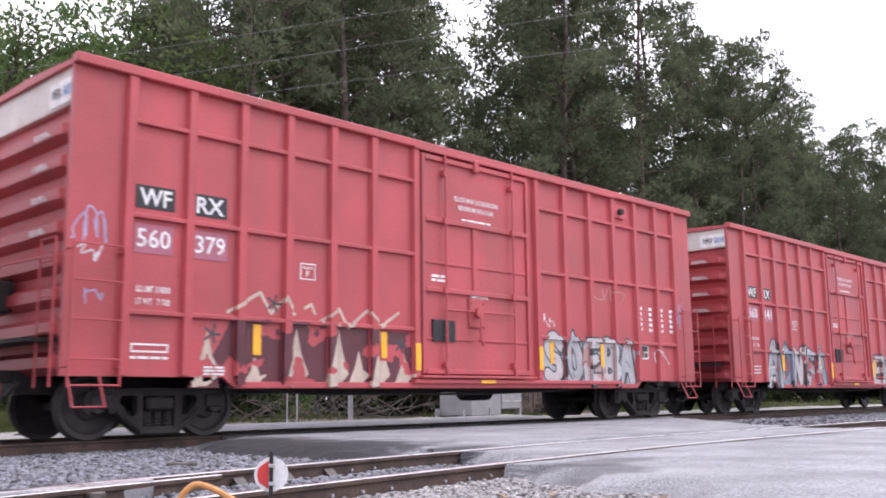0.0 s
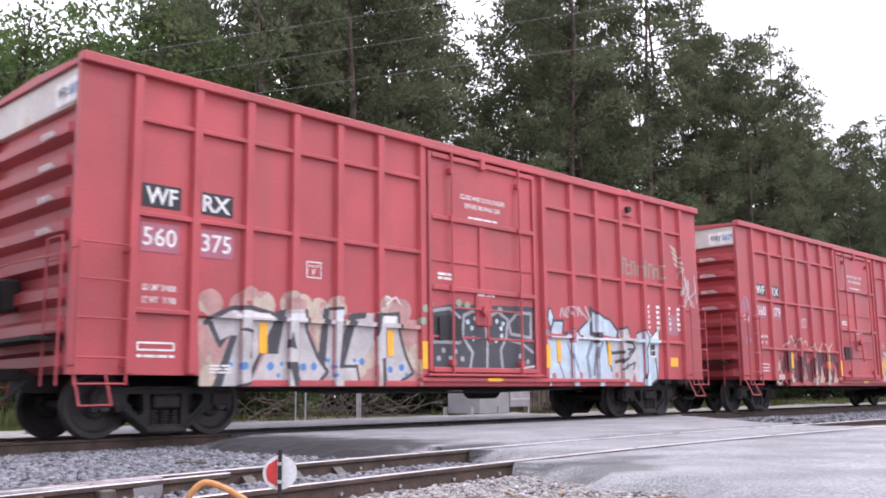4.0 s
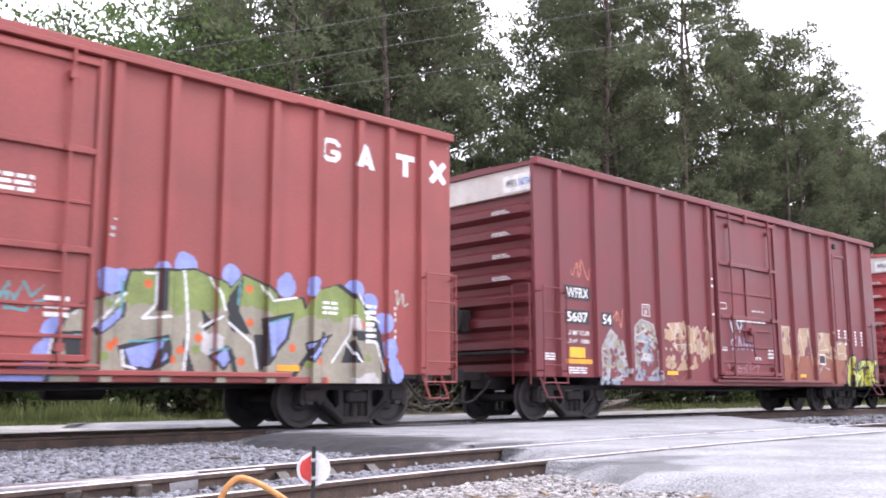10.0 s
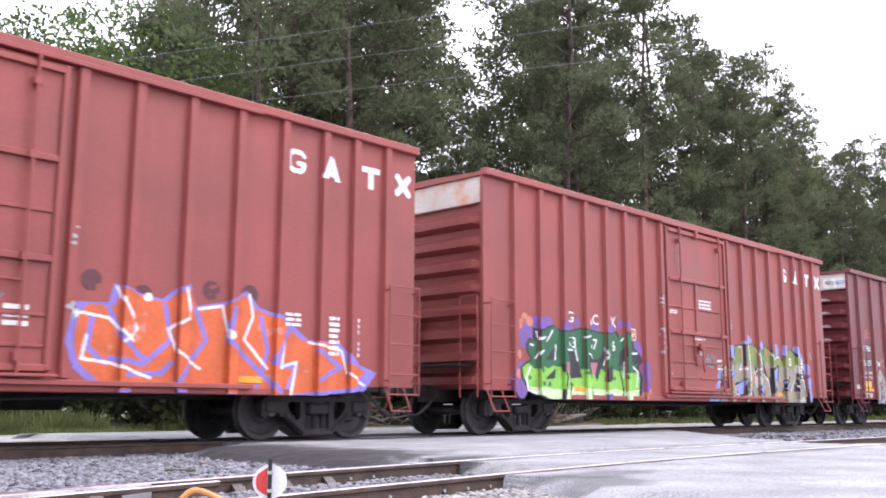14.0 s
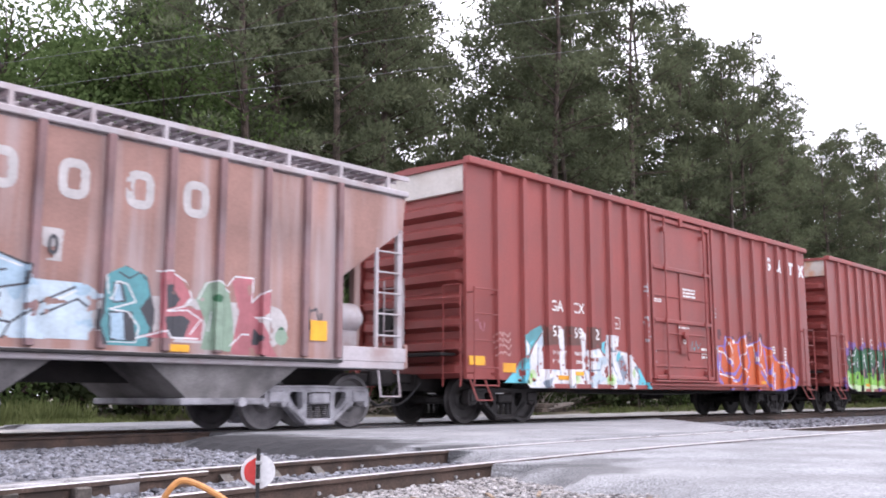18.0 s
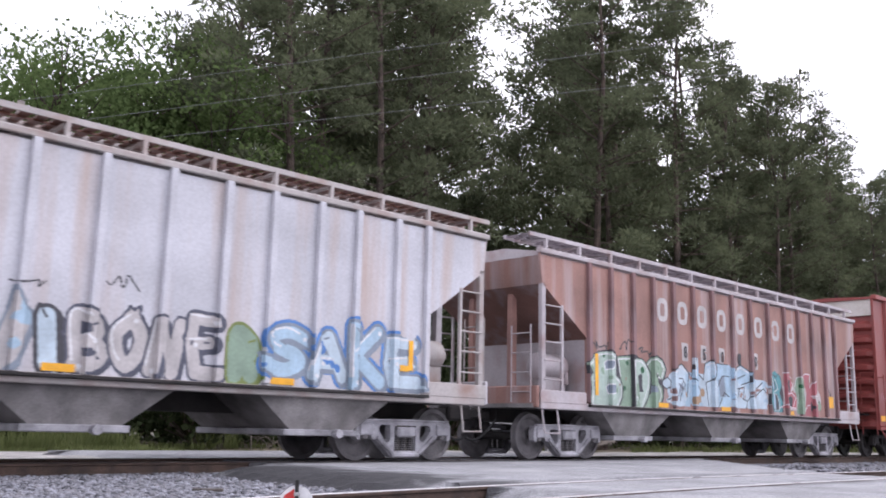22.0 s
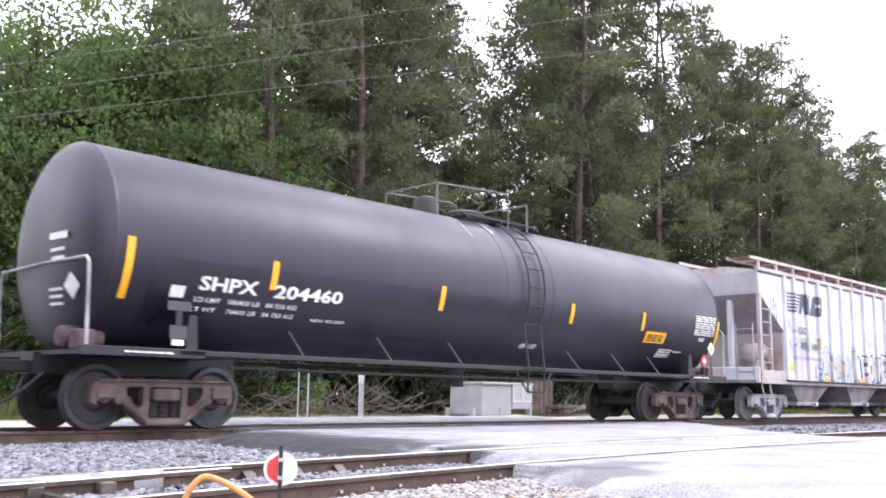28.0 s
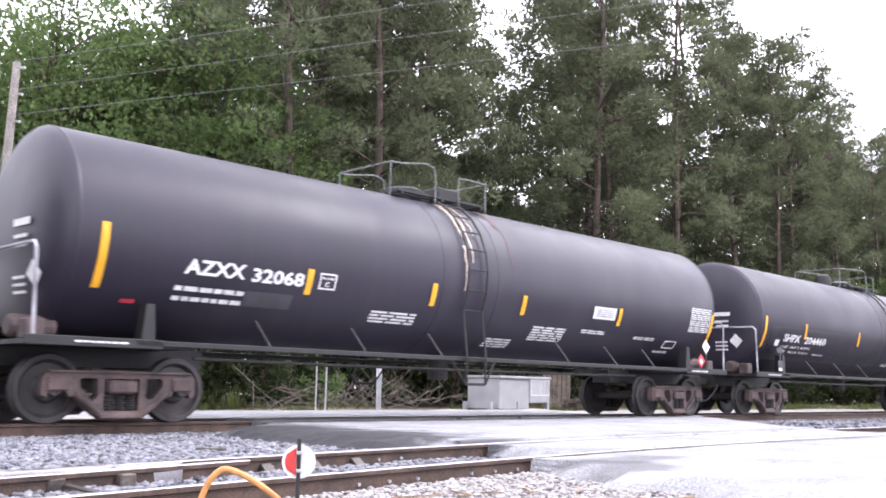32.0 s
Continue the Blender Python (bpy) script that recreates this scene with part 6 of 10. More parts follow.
def pink_marks(car, number, tall=True):
    for text, x0, x1 in (("WF", -6.83, -6.35), ("RX", -5.96, -5.51)):
        panel(car, x0 - 0.05, x1 + 0.05, 3.12, 3.44, PLATE_BLACK, name="mark_panel")
        letters(car, text, x0, x1, 3.16, 3.40, WHITE, -(WALL + 0.012), bold=0.02)
    for text, x0, x1 in ((number[:3], -6.85, -6.35), (number[3:], -5.96, -5.48)):
        panel(car, x0 - 0.04, x1 + 0.04, 2.50, 2.90, STENCIL_PURPLE, name="mark_panel")
        letters(car, text, x0, x1, 2.58, 2.84, WHITE, -(WALL + 0.012), bold=0.012)
    letters(car, "LD LMT 214300", -6.83, -6.33, 1.97, 2.06, WHITE)
    letters(car, "LT WT   71700", -6.83, -6.33, 1.80, 1.89, WHITE)
    frame_mark(car, -4.12, -3.83, 2.36, 2.62, WHITE)
    letters(car, "PLATE", -4.07, -3.88, 2.53, 2.57, WHITE, bold=0.014)
    letters(car, "F", -4.01, -3.94, 2.41, 2.50, WHITE, bold=0.014)
    letters(car, "CLOSE AND LOCK DOORS", -0.70, 0.52, 4.10, 4.19, WHITE, DOOR_Y, bold=0.014)
    letters(car, "BEFORE MOVING CAR", -0.58, 0.40, 3.94, 4.03, WHITE, DOOR_Y, bold=0.014)
    bars(car, -0.5, 0.3, 3.74, 3.80, 1, WHITE, DOOR_Y)
    bars(car, -1.30, -0.95, 2.55, 2.70, 2, WHITE, DOOR_Y, words=2)
    panel(car, -1.30, -0.74, 1.50, 1.88, VENT, -(WALL + 0.075), "door_vent", "dark louvred box", thick=0.04)
    panel(car, -0.22, -0.06, 1.90, 2.16, WHITE, DOOR_Y - 0.01, "sticker", "white paper sticker")
    letters(car, "OPEN  CLOSE", -0.32, 0.14, 2.32, 2.38, WHITE, DOOR_Y - 0.045, bold=0.014)
    frame_mark(car, -6.88, -6.33, 1.16, 1.28, WHITE, w=0.025)
    bars(car, -6.88, -6.33, 1.06, 1.12, 1, WHITE)
    frame_mark(car, 5.38, 5.76, 1.33, 1.66, WHITE, w=0.03)
    panel(car, 5.42, 5.72, 1.37, 1.62, PLATE_BLACK, name="list_panel")
    frame_mark(car, 5.55, 5.74, 1.35, 1.50, WHITE, -(WALL + 0.016), w=0.02)
    for k in range(4):
        bars(car, 5.42 + 0.42 * (k % 2) + 0.9 * (k // 2), 5.56 + 0.42 * (k % 2) + 0.9 * (k // 2), 1.95, 2.55, 5, WHITE, words=1)
    bars(car, -5.78, -5.43, 0.86, 1.0, 3, WHITE, words=2)
    panel(car, 4.48, 4.95, 4.48, 4.78, PINK, -(WALL + 0.03), "roof_bracket_plate", thick=0.06)
    bm = bmesh.new()
    rod(bm, (4.7, -WALL, 4.62), (4.7, -WALL - 0.16, 4.62), 0.07, 10)
    part("hook_ring", bm, UNDER, car)
    for x0, x1, z0, z1 in ((-4.97, -4.83, 1.17, 1.62), (-2.45, -2.32, 1.18, 1.62), (2.10, 2.22, 1.17, 1.62), (3.86, 3.98, 1.13, 1.62)):
        tape(car, x0, x1, z0, z1, -(WALL + 0.014))
    tape(car, -1.72, -1.60, 0.98, 1.45, -(POST + 0.012))
    tape(car, 1.66, 1.78, 1.04, 1.5, -(POST + 0.012))
    tape(car, -0.1, 0.3, 0.77, 0.83, -(WALL + 0.13))


def end_marks(car, number, colour=None, mark="WFRX "):
    """Reporting marks on the white panel of the rear end, and the small print below it."""
    x = -7.8 + 0.055
    holder = panel(car, 0, 0, 0, 0, WHITE, name="end_mark_panel")
    bm = bmesh.new()
    box(bm, x - 0.012, x - 0.008, -1.46, -0.72, 4.46, 4.80)
    bm.to_mesh(holder.data)
    bm.free()
    for text, ya, yb, m in ((mark.strip(), -0.80, -1.10, PLATE_BLACK), (number, -1.14, -1.44, paint_of("blue"))):
        ob = letters(car, text, 0, 1, 0, 1, m, 0.0, bold=0.02)
        me = ob.data
        for v in me.vertices:
            v.co = (x - 0.016, -0.80 + (yb - ya) * v.co.x + (ya + 0.80), 4.56 + 0.15 * v.co.z)
    for k in range(4):
        bm = bmesh.new()
        z = 4.1 - 0.44 * k
        for r in range(3):
            box(bm, -7.822, -7.818, -0.95 + 0.05 * r, -0.45, z - 0.035 + 0.03 * r - 0.02, z - 0.02 + 0.03 * r - 0.02)
        part("small_print", bm, WHITE, car)


# faded red car with brown and cream shapes
for car_, num in ((pink_a, "560341"), (pink_b, "560379"), (pink_c, "560375")):
    pink_marks(car_, num)
    end_marks(car_, num)

c = Canvas(-7.75, 7.4, 0.69, 3.3, seed=1)
c.poly([(-6.05, 0.69), (-5.60, 1.2), (-5.35, 1.66), (-4.45, 1.7), (-1.75, 1.62), (-1.75, 0.69)], "wine")
for x, top in ((-5.75, 1.5), (-4.95, 1.15), (-4.20, 1.6), (-3.40, 1.75), (-2.95, 1.3), (-2.50, 1.7), (-1.95, 1.3)):
    c.poly([(x - 0.22, 0.70), (x - 0.05, top * 0.8), (x + 0.02, top), (x + 0.12, top * 0.75), (x + 0.26, 0.9), (x + 0.05, 0.72)], "cream")
c.line([(-5.40, 1.78), (-4.85, 2.1), (-4.65, 1.8), (-4.40, 2.05), (-4.25, 1.8), (-3.90, 1.98), (-3.75, 1.7), (-3.35, 1.95), (-3.15, 1.65), (-2.75, 1.95), (-2.45, 1.7), (-2.05, 1.95)], 0.05, "cream")
c.wear(0.36, 0.3)
for x, z in ((-5.65, 1.45), (-4.60, 1.95), (-2.00, 1.4)):
    for a in range(5):
        c.line([(x, z), (x + 0.13 * math.cos(a * 1.257), z + 0.13 * math.sin(a * 1.257))], 0.035, "char")
scribble(c, -7.72, -7.25, 2.65, 2.95, "lilac", 4, 0.022, 16)
scribble(c, -7.66, -7.3, 2.35, 2.5, "white", 5, 0.022, 10)
scribble(c, -7.55, -7.3, 1.75, 1.95, "lilac", 6, 0.02, 8)
c.poly([(1.85, 0.78), (1.9, 1.62), (4.3, 1.66), (5.3, 1.5), (4.9, 0.72)], "grey")
sprayed(c, "SOEBA", 1.9, 5.2, 0.76, 1.85, 0.22, 0.035, ["dust", "grey", "dust"], "char", seed=3)
c.speckle(["grey", "dust"], "blush", 0.30, 0.3, 5)
scribble(c, 3.75, 4.8, 2.6, 2.85, "blush", 8, 0.022, 18)
scribble(c, 1.95, 2.25, 1.95, 2.15, "white", 9, 0.022, 8)
scribble(c, 6.0, 6.6, 1.3, 1.55, "white", 12, 0.02, 12)
scribble(c, 6.95, 7.38, 2.2, 2.6, "lilac", 10, 0.02, 14)
lay(pink_b, c, PINK_SKIN, "graffiti", "worn brown, cream and grey sprayed graffiti")

c = Canvas(-6.3, 6.9, 0.69, 2.3, seed=2)
sprayed(c, "AONSA", -5.9, -1.95, 0.72, 2.0, 0.24, 0.05, ["grey", "steel", "dust"], "char", "white", seed=9)
c.wear(0.30, 0.3)
sprayed(c, "EKRU", 1.9, 5.6, 0.72, 1.9, 0.22, 0.05, ["dust", "grey"], "char", seed=10)
lay(pink_a, c, PINK_SKIN, "graffiti", "grey and black sprayed graffiti")

# faded red car with pale blue shapes
c = Canvas(-7.0, 7.75, 0.69, 4.1, seed=3)
for x, z in [(-5.13, 1.95), (-4.89, 1.89), (-5.28, 1.84), (-4.40, 1.93), (-4.18, 1.90), (-3.87, 1.86), (-3.51, 1.91), (-2.47, 2.00), (-2.10, 1.96), (-5.79, 1.86)]:
    c.blob(x, z, 0.2, "blush")
c.wear(0.22, 0.3, 2)
c.poly([(-5.99, 1.63), (-1.76, 1.82), (-1.71, 0.64), (-5.93, 0.65)], "blush")
c.speckle(["blush"], "cream", 0.42, 0.5, 3)
c.poly([(-5.87, 1.60), (-5.43, 1.81), (-4.76, 1.80), (-4.67, 1.71), (-4.86, 1.31), (-5.07, 0.76), (-5.40, 0.67), (-5.73, 0.69), (-5.57, 1.13), (-5.44, 1.40), (-5.63, 1.24), (-5.77, 1.42)], "dust")
c.poly([(-4.66, 1.81), (-4.12, 1.87), (-4.08, 1.54), (-3.89, 1.14), (-3.68, 0.92), (-3.87, 0.74), (-4.17, 0.68), (-4.83, 0.70), (-5.07, 0.76), (-4.85, 1.16)], "dust")
c.poly([(-3.81, 1.91), (-3.39, 1.92), (-3.47, 0.99), (-3.10, 1.02), (-3.03, 0.68), (-3.55, 0.68), (-3.86, 1.10)], "dust")
c.poly([(-3.27, 1.85), (-2.18, 1.92), (-2.17, 1.55), (-2.03, 1.19), (-1.86, 0.91), (-2.18, 0.75), (-2.62, 0.67), (-2.76, 1.35), (-3.10, 1.00), (-3.47, 0.99)], "dust")
c.line([(-5.87, 1.58), (-5.78, 1.66), (-5.43, 1.81), (-5.08, 1.83), (-4.74, 1.76), (-4.68, 1.71)], 0.07, "char")
c.poly([(-5.86, 1.60), (-5.75, 1.61), (-5.62, 1.34), (-5.44, 1.42), (-5.63, 1.22)], "char")
c.poly([(-5.45, 1.41), (-5.34, 1.42), (-5.58, 0.67), (-5.73, 0.68)], "char")
c.poly([(-4.67, 1.71), (-4.56, 1.69), (-4.91, 1.15), (-5.08, 0.79), (-5.14, 0.88), (-4.90, 1.27)], "char")
c.line([(-5.72, 0.68), (-5.40, 0.66), (-5.07, 0.75), (-4.83, 0.69), (-4.55, 0.69)], 0.05, "char")
c.line([(-5.26, 1.50), (-5.08, 1.49), (-5.14, 1.11)], 0.05, "char")
c.poly([(-4.67, 1.81), (-4.49, 1.84), (-4.63, 1.16), (-4.85, 1.16)], "char")
c.poly([(-4.48, 1.05), (-4.32, 1.05), (-4.16, 0.68), (-4.36, 0.68)], "char")
c.poly([(-4.41, 1.53), (-4.34, 1.25), (-4.47, 1.27)], "char")
c.line([(-4.11, 1.85), (-4.10, 1.54), (-3.89, 1.14), (-3.69, 0.91), (-3.87, 0.74), (-4.17, 0.68)], 0.06, "char")
c.poly([(-3.78, 1.91), (-3.66, 1.90), (-3.74, 0.98), (-3.89, 1.10)], "char")
c.line([(-3.67, 1.90), (-3.40, 1.92), (-3.42, 1.62), (-3.49, 0.99), (-3.10, 1.01), (-3.03, 0.68)], 0.05, "char")
c.poly([(-3.27, 1.84), (-2.89, 1.89), (-2.91, 1.79), (-3.11, 1.76), (-3.37, 0.98), (-3.50, 0.98)], "char")
c.poly([(-2.62, 1.14), (-2.49, 1.16), (-2.43, 0.68), (-2.61, 0.68)], "char")
c.poly([(-2.73, 1.88), (-2.18, 1.93), (-2.18, 1.86), (-2.62, 1.80), (-2.64, 1.62), (-2.74, 1.39)], "char")
c.line([(-2.19, 1.91), (-2.16, 1.55), (-2.03, 1.19), (-1.86, 0.91), (-2.18, 0.75), (-2.59, 0.68)], 0.06, "char")
c.poly([(-5.41, 1.78), (-4.76, 1.76), (-4.76, 1.69), (-5.40, 1.68)], "white")
c.poly([(-4.47, 1.78), (-4.13, 1.80), (-4.13, 1.68), (-4.47, 1.68)], "white")
c.poly([(-3.60, 1.88), (-3.44, 1.89), (-3.45, 1.70), (-3.59, 1.71)], "white")
c.poly([(-2.60, 1.84), (-2.25, 1.86), (-2.25, 1.73), (-2.59, 1.72)], "white")
for x, z in [(-5.25, 0.98), (-4.76, 0.98), (-4.16, 0.98), (-3.96, 0.99), (-3.00, 1.08), (-2.38, 0.96), (-2.13, 1.00)]:
    c.blob(x, z, 0.06, "blue")
for x, z in [(-4.62, 0.85), (-3.69, 1.09), (-3.15, 1.10), (-3.59, 0.99), (-3.56, 0.86), (-5.43, 1.00), (-4.56, 1.02), (-2.02, 0.88)]:
    c.blob(x, z, 0.035, "blue")
c.line([(-2.55, 2.11), (-2.45, 2.18), (-2.34, 2.13), (-2.45, 2.05), (-2.26, 2.18), (-2.15, 2.07)], 0.03, "white")
c.poly([(-1.54, 2.02), (-0.95, 2.14), (1.35, 2.22), (1.35, 0.96), (-1.52, 0.93)], "char")
for x, z in [(-1.63, 2.02), (-1.68, 1.80), (-0.77, 2.17), (-0.55, 2.14), (-0.13, 2.12), (0.34, 2.10), (-1.48, 2.10)]:
    c.blob(x, z, 0.07, "sage")
c.poly([(-1.41, 1.91), (-0.83, 1.95), (-0.76, 1.49), (-1.40, 1.47)], "black")
c.line([(-1.48, 1.91), (-1.44, 1.45), (-0.76, 1.46), (-0.75, 1.91), (-1.01, 2.06), (-1.48, 1.99)], 0.06, "grey")
c.line([(-0.51, 0.98), (-0.43, 1.29), (-0.69, 1.57), (-0.65, 1.95), (-0.39, 2.05), (-0.11, 1.90), (-0.02, 1.50), (-0.05, 1.03)], 0.06, "grey")
c.line([(-0.06, 1.92), (0.27, 2.07), (0.56, 1.93), (0.49, 1.57), (0.34, 1.36), (0.38, 1.02)], 0.06, "grey")
c.line([(1.24, 2.09), (0.83, 2.07), (0.59, 1.87), (0.63, 1.67), (1.23, 1.61), (1.24, 2.09)], 0.06, "grey")
c.line([(0.51, 1.56), (0.97, 1.49), (1.28, 1.33)], 0.06, "grey")
for x, z in [(-0.55, 1.84), (-0.44, 1.73), (-0.41, 1.54), (-0.35, 1.91), (0.24, 1.89), (0.36, 1.76), (0.21, 1.52), (0.37, 1.62), (0.42, 1.85)]:
    c.blob(x, z, 0.045, "ice")
for x, z in [(-1.18, 1.31), (-1.30, 1.17), (-0.88, 1.30), (-0.70, 1.17), (-1.00, 1.17), (0.90, 1.25), (1.12, 1.15)]:
    c.blob(x, z, 0.05, "grey")
c.line([(-1.47, 0.95), (0.34, 0.95), (1.34, 1.07)], 0.04, "dust")
c.poly([(1.72, 1.60), (1.76, 0.68), (4.14, 0.68), (4.33, 1.70)], "ice")
c.poly([(1.77, 2.19), (1.93, 2.25), (2.03, 2.07), (1.99, 1.90), (1.84, 1.89), (1.73, 2.02)], "ice")
c.line([(1.77, 2.19), (1.93, 2.25), (2.03, 2.07), (1.99, 1.91), (1.86, 1.82), (1.73, 2.00), (1.77, 2.19)], 0.04, "char")
c.poly([(2.00, 1.99), (2.34, 2.01), (2.31, 1.74), (1.93, 1.72)], "ice")
c.poly([(2.34, 1.72), (2.63, 1.84), (2.96, 1.66), (2.34, 1.61)], "ice")
c.poly([(2.86, 1.84), (3.24, 2.09), (3.32, 2.11), (3.34, 1.66), (2.96, 1.64)], "ice")
c.poly([(3.30, 2.31), (3.56, 2.18), (3.97, 2.12), (4.28, 1.87), (4.21, 1.72), (3.63, 1.78), (3.34, 1.81)], "ice")
c.line([(1.73, 1.81), (1.90, 1.73), (2.00, 1.95)], 0.05, "char")
c.line([(2.00, 1.99), (2.34, 2.01), (2.31, 1.73)], 0.05, "char")
c.line([(2.34, 1.72), (2.63, 1.84), (2.96, 1.65)], 0.05, "char")
c.line([(2.86, 1.83), (3.24, 2.09)], 0.05, "char")
c.line([(3.29, 2.32), (3.28, 1.75)], 0.1, "char")
c.line([(3.30, 2.30), (3.56, 2.18), (3.97, 2.11), (4.28, 1.86), (4.19, 1.71)], 0.06, "char")
c.poly([(3.28, 1.81), (3.64, 1.81), (3.57, 1.60), (3.34, 1.59)], "char")
c.line([(2.20, 1.60), (2.16, 1.17), (2.31, 0.88), (2.25, 0.69)], 0.05, "steel")
c.line([(2.46, 1.56), (2.59, 1.27), (2.75, 0.93)], 0.05, "steel")
c.line([(3.32, 1.64), (3.12, 1.29), (3.20, 0.89)], 0.1, "steel")
c.line([(3.57, 1.60), (3.44, 1.35), (3.35, 0.94)], 0.09, "steel")
c.line([(3.83, 1.67), (3.87, 1.36), (4.03, 0.90)], 0.05, "char")
c.line([(1.89, 1.65), (4.31, 1.68)], 0.05, "white")
c.poly([(4.31, 1.92), (4.67, 1.98), (4.73, 1.72), (5.28, 1.73), (5.25, 0.67), (4.14, 0.68), (3.98, 0.95), (4.26, 1.64)], "dust")
c.line([(4.31, 1.92), (4.67, 1.98), (4.71, 1.83)], 0.05, "char")
c.line([(4.42, 1.64), (4.81, 1.65), (4.92, 1.54), (4.38, 1.21)], 0.06, "char")
c.line([(3.91, 1.44), (4.03, 1.39), (4.39, 1.42)], 0.07, "char")
c.line([(4.14, 1.20), (4.44, 1.25)], 0.07, "char")
c.line([(4.52, 1.49), (4.90, 1.49), (4.38, 1.05), (4.90, 1.20), (4.82, 1.05)], 0.045, "char")
c.poly([(4.70, 0.68), (4.85, 0.98), (4.95, 0.68)], "mauve")
c.poly([(5.00, 1.86), (5.34, 1.92), (5.90, 1.75), (5.80, 0.85), (5.42, 0.67), (4.99, 0.68), (5.07, 0.96)], "ice")
c.line([(5.00, 1.85), (5.27, 1.93), (5.43, 1.74), (5.28, 1.51), (5.30, 1.02), (5.18, 0.68)], 0.04, "char")
c.poly([(5.54, 1.77), (5.95, 2.02), (5.90, 1.75)], "white")
c.line([(5.54, 1.76), (5.95, 2.03), (5.91, 1.75)], 0.04, "char")
c.line([(5.73, 1.36), (5.80, 0.85), (5.42, 0.67)], 0.05, "char")
for x, z in [(1.72, 1.74), (2.57, 1.74), (2.88, 0.91), (1.99, 0.88), (4.17, 0.92)]:
    c.blob(x, z, 0.07, "mauve")
c.poly([(2.49, 1.83), (2.68, 1.84), (2.66, 1.57), (2.53, 1.56)], "mauve")
c.line([(2.24, 2.08), (2.30, 2.26), (2.38, 2.09)], 0.03, "dust")
c.line([(2.48, 2.10), (2.53, 2.28), (2.61, 2.11)], 0.03, "dust")
c.line([(2.84, 2.13), (2.90, 2.31), (2.98, 2.14)], 0.03, "dust")
scribble(c, 2.4, 3.3, 2.1, 2.3, "dust", 12, 0.03, 14)
c.poly([(6.2, 1.86), (6.2, 2.34), (6.76, 2.34), (6.76, 1.86)], "mauve")
for k in range(4):
    c.line([(6.62 + 0.05 * k, 4.0 - 0.14 * k), (6.84 + 0.06 * k, 3.88 - 0.14 * k)], 0.07, "cream")
scribble(c, 6.9, 7.65, 2.8, 3.3, "dust", 14, 0.03, 18)
scribble(c, 6.75, 7.6, 2.62, 2.8, "dust", 15, 0.025, 14)
for k, (w_, h_) in enumerate(((0.24, 0.34), (0.17, 0.22), (0.12, 0.3), (0.17, 0.22), (0.05, 0.34), (0.17, 0.3), (0.15, 0.22), (0.12, 0.3))):
    x = 4.45 + 0.232 * k
    c.line([(x, 3.16), (x, 3.16 + h_), (x + w_, 3.16 + h_), (x + w_, 3.16)] if k % 3 != 1 else [(x + w_, 3.2), (x, 3.16), (x, 3.16 + h_), (x + w_, 3.16 + h_)], 0.05, "stone")
lay(pink_c, c, PINK_SKIN, "graffiti", "pale blue, cream and black sprayed graffiti")
panel(pink_c, 6.16, 6.68, 1.13, 1.34, YELLOW, name="placard", label="amber notice plate", y=-(WALL + 0.016))

# maroon car
car_ = maroon
for text, x0, x1, z0, z1 in (("WFRX", -6.88, -6.20, 2.40, 2.60), ("5607", -6.88, -6.24, 1.92, 2.12), ("54", -5.74, -5.46, 1.92, 2.12)):
    panel(car_, x0 - 0.06, x1 + 0.05, z0 - 0.04, z1 + 0.04, PLATE_BLACK, name="mark_panel")
    letters(car_, text, x0, x1, z0, z1, WHITE, -(WALL + 0.012), bold=0.014)
letters(car_, "LD LMT 213100", -6.88, -6.2, 1.66, 1.75, WHITE)
letters(car_, "LT WT   72900", -6.88, -6.2, 1.50, 1.58, WHITE)
frame_mark(car_, -4.36, -4.07, 2.16, 2.42, WHITE)
letters(car_, "PLATE", -4.31, -4.12, 2.33, 2.37, WHITE, bold=0.014)
letters(car_, "F", -4.25, -4.17, 2.19, 2.29, WHITE, bold=0.014)
panel(car_, -6.82, -6.34, 1.22, 1.42, YELLOW, name="placard", label="amber notice plate")
panel(car_, -6.93, -6.12, 1.10, 1.19, paint_of("amber"), name="placard")
bars(car_, -6.9, -6.3, 0.90, 1.04, 3, WHITE, words=3)
bars(car_, -7.6, -7.25, 1.15, 1.3, 3, WHITE, words=2)
for x in (-3.5, -0.45, 2.62):
    tape(car_, x, x + 0.42, 0.92, 1.0, DOOR_Y if abs(x) < 1 else -(WALL + 0.014))
frame_mark(car_, 3.87, 4.27, 1.28, 1.56, WHITE, w=0.03)
panel(car_, 3.92, 4.22, 1.33, 1.51, PLATE_BLACK, name="list_panel")
for k in range(4):
    bars(car_, 5.15 + 0.42 * k + (0.25 if k > 1 else 0), 5.28 + 0.42 * k + (0.25 if k > 1 else 0), 1.85, 2.3, 5, WHITE, words=1)
frame_mark(car_, -1.28, -0.95, 2.5, 2.66, WHITE, DOOR_Y)
letters(car_, "APPROVED FOR", 0.25, 0.85, 2.5, 2.55, WHITE, DOOR_Y)
bars(car_, -0.6, 0.8, 2.22, 2.28, 1, WHITE, DOOR_Y - 0.04, words=6)
letters(car_, "SEAL", 0.3, 0.62, 1.32, 1.40, WHITE, DOOR_Y)
bars(car_, 0.95, 1.3, 1.35, 1.62, 3, WHITE, DOOR_Y, words=2)
bars(car_, -1.3, -1.0, 1.5, 1.62, 2, WHITE, DOOR_Y, words=2)
for z, h in ((2.32, 0.05), (2.98, 0.06), (3.16, 0.04)):
    panel(car_, -1.65, -1.57, z, z + h, WHITE, -(POST + 0.01), "scuff")
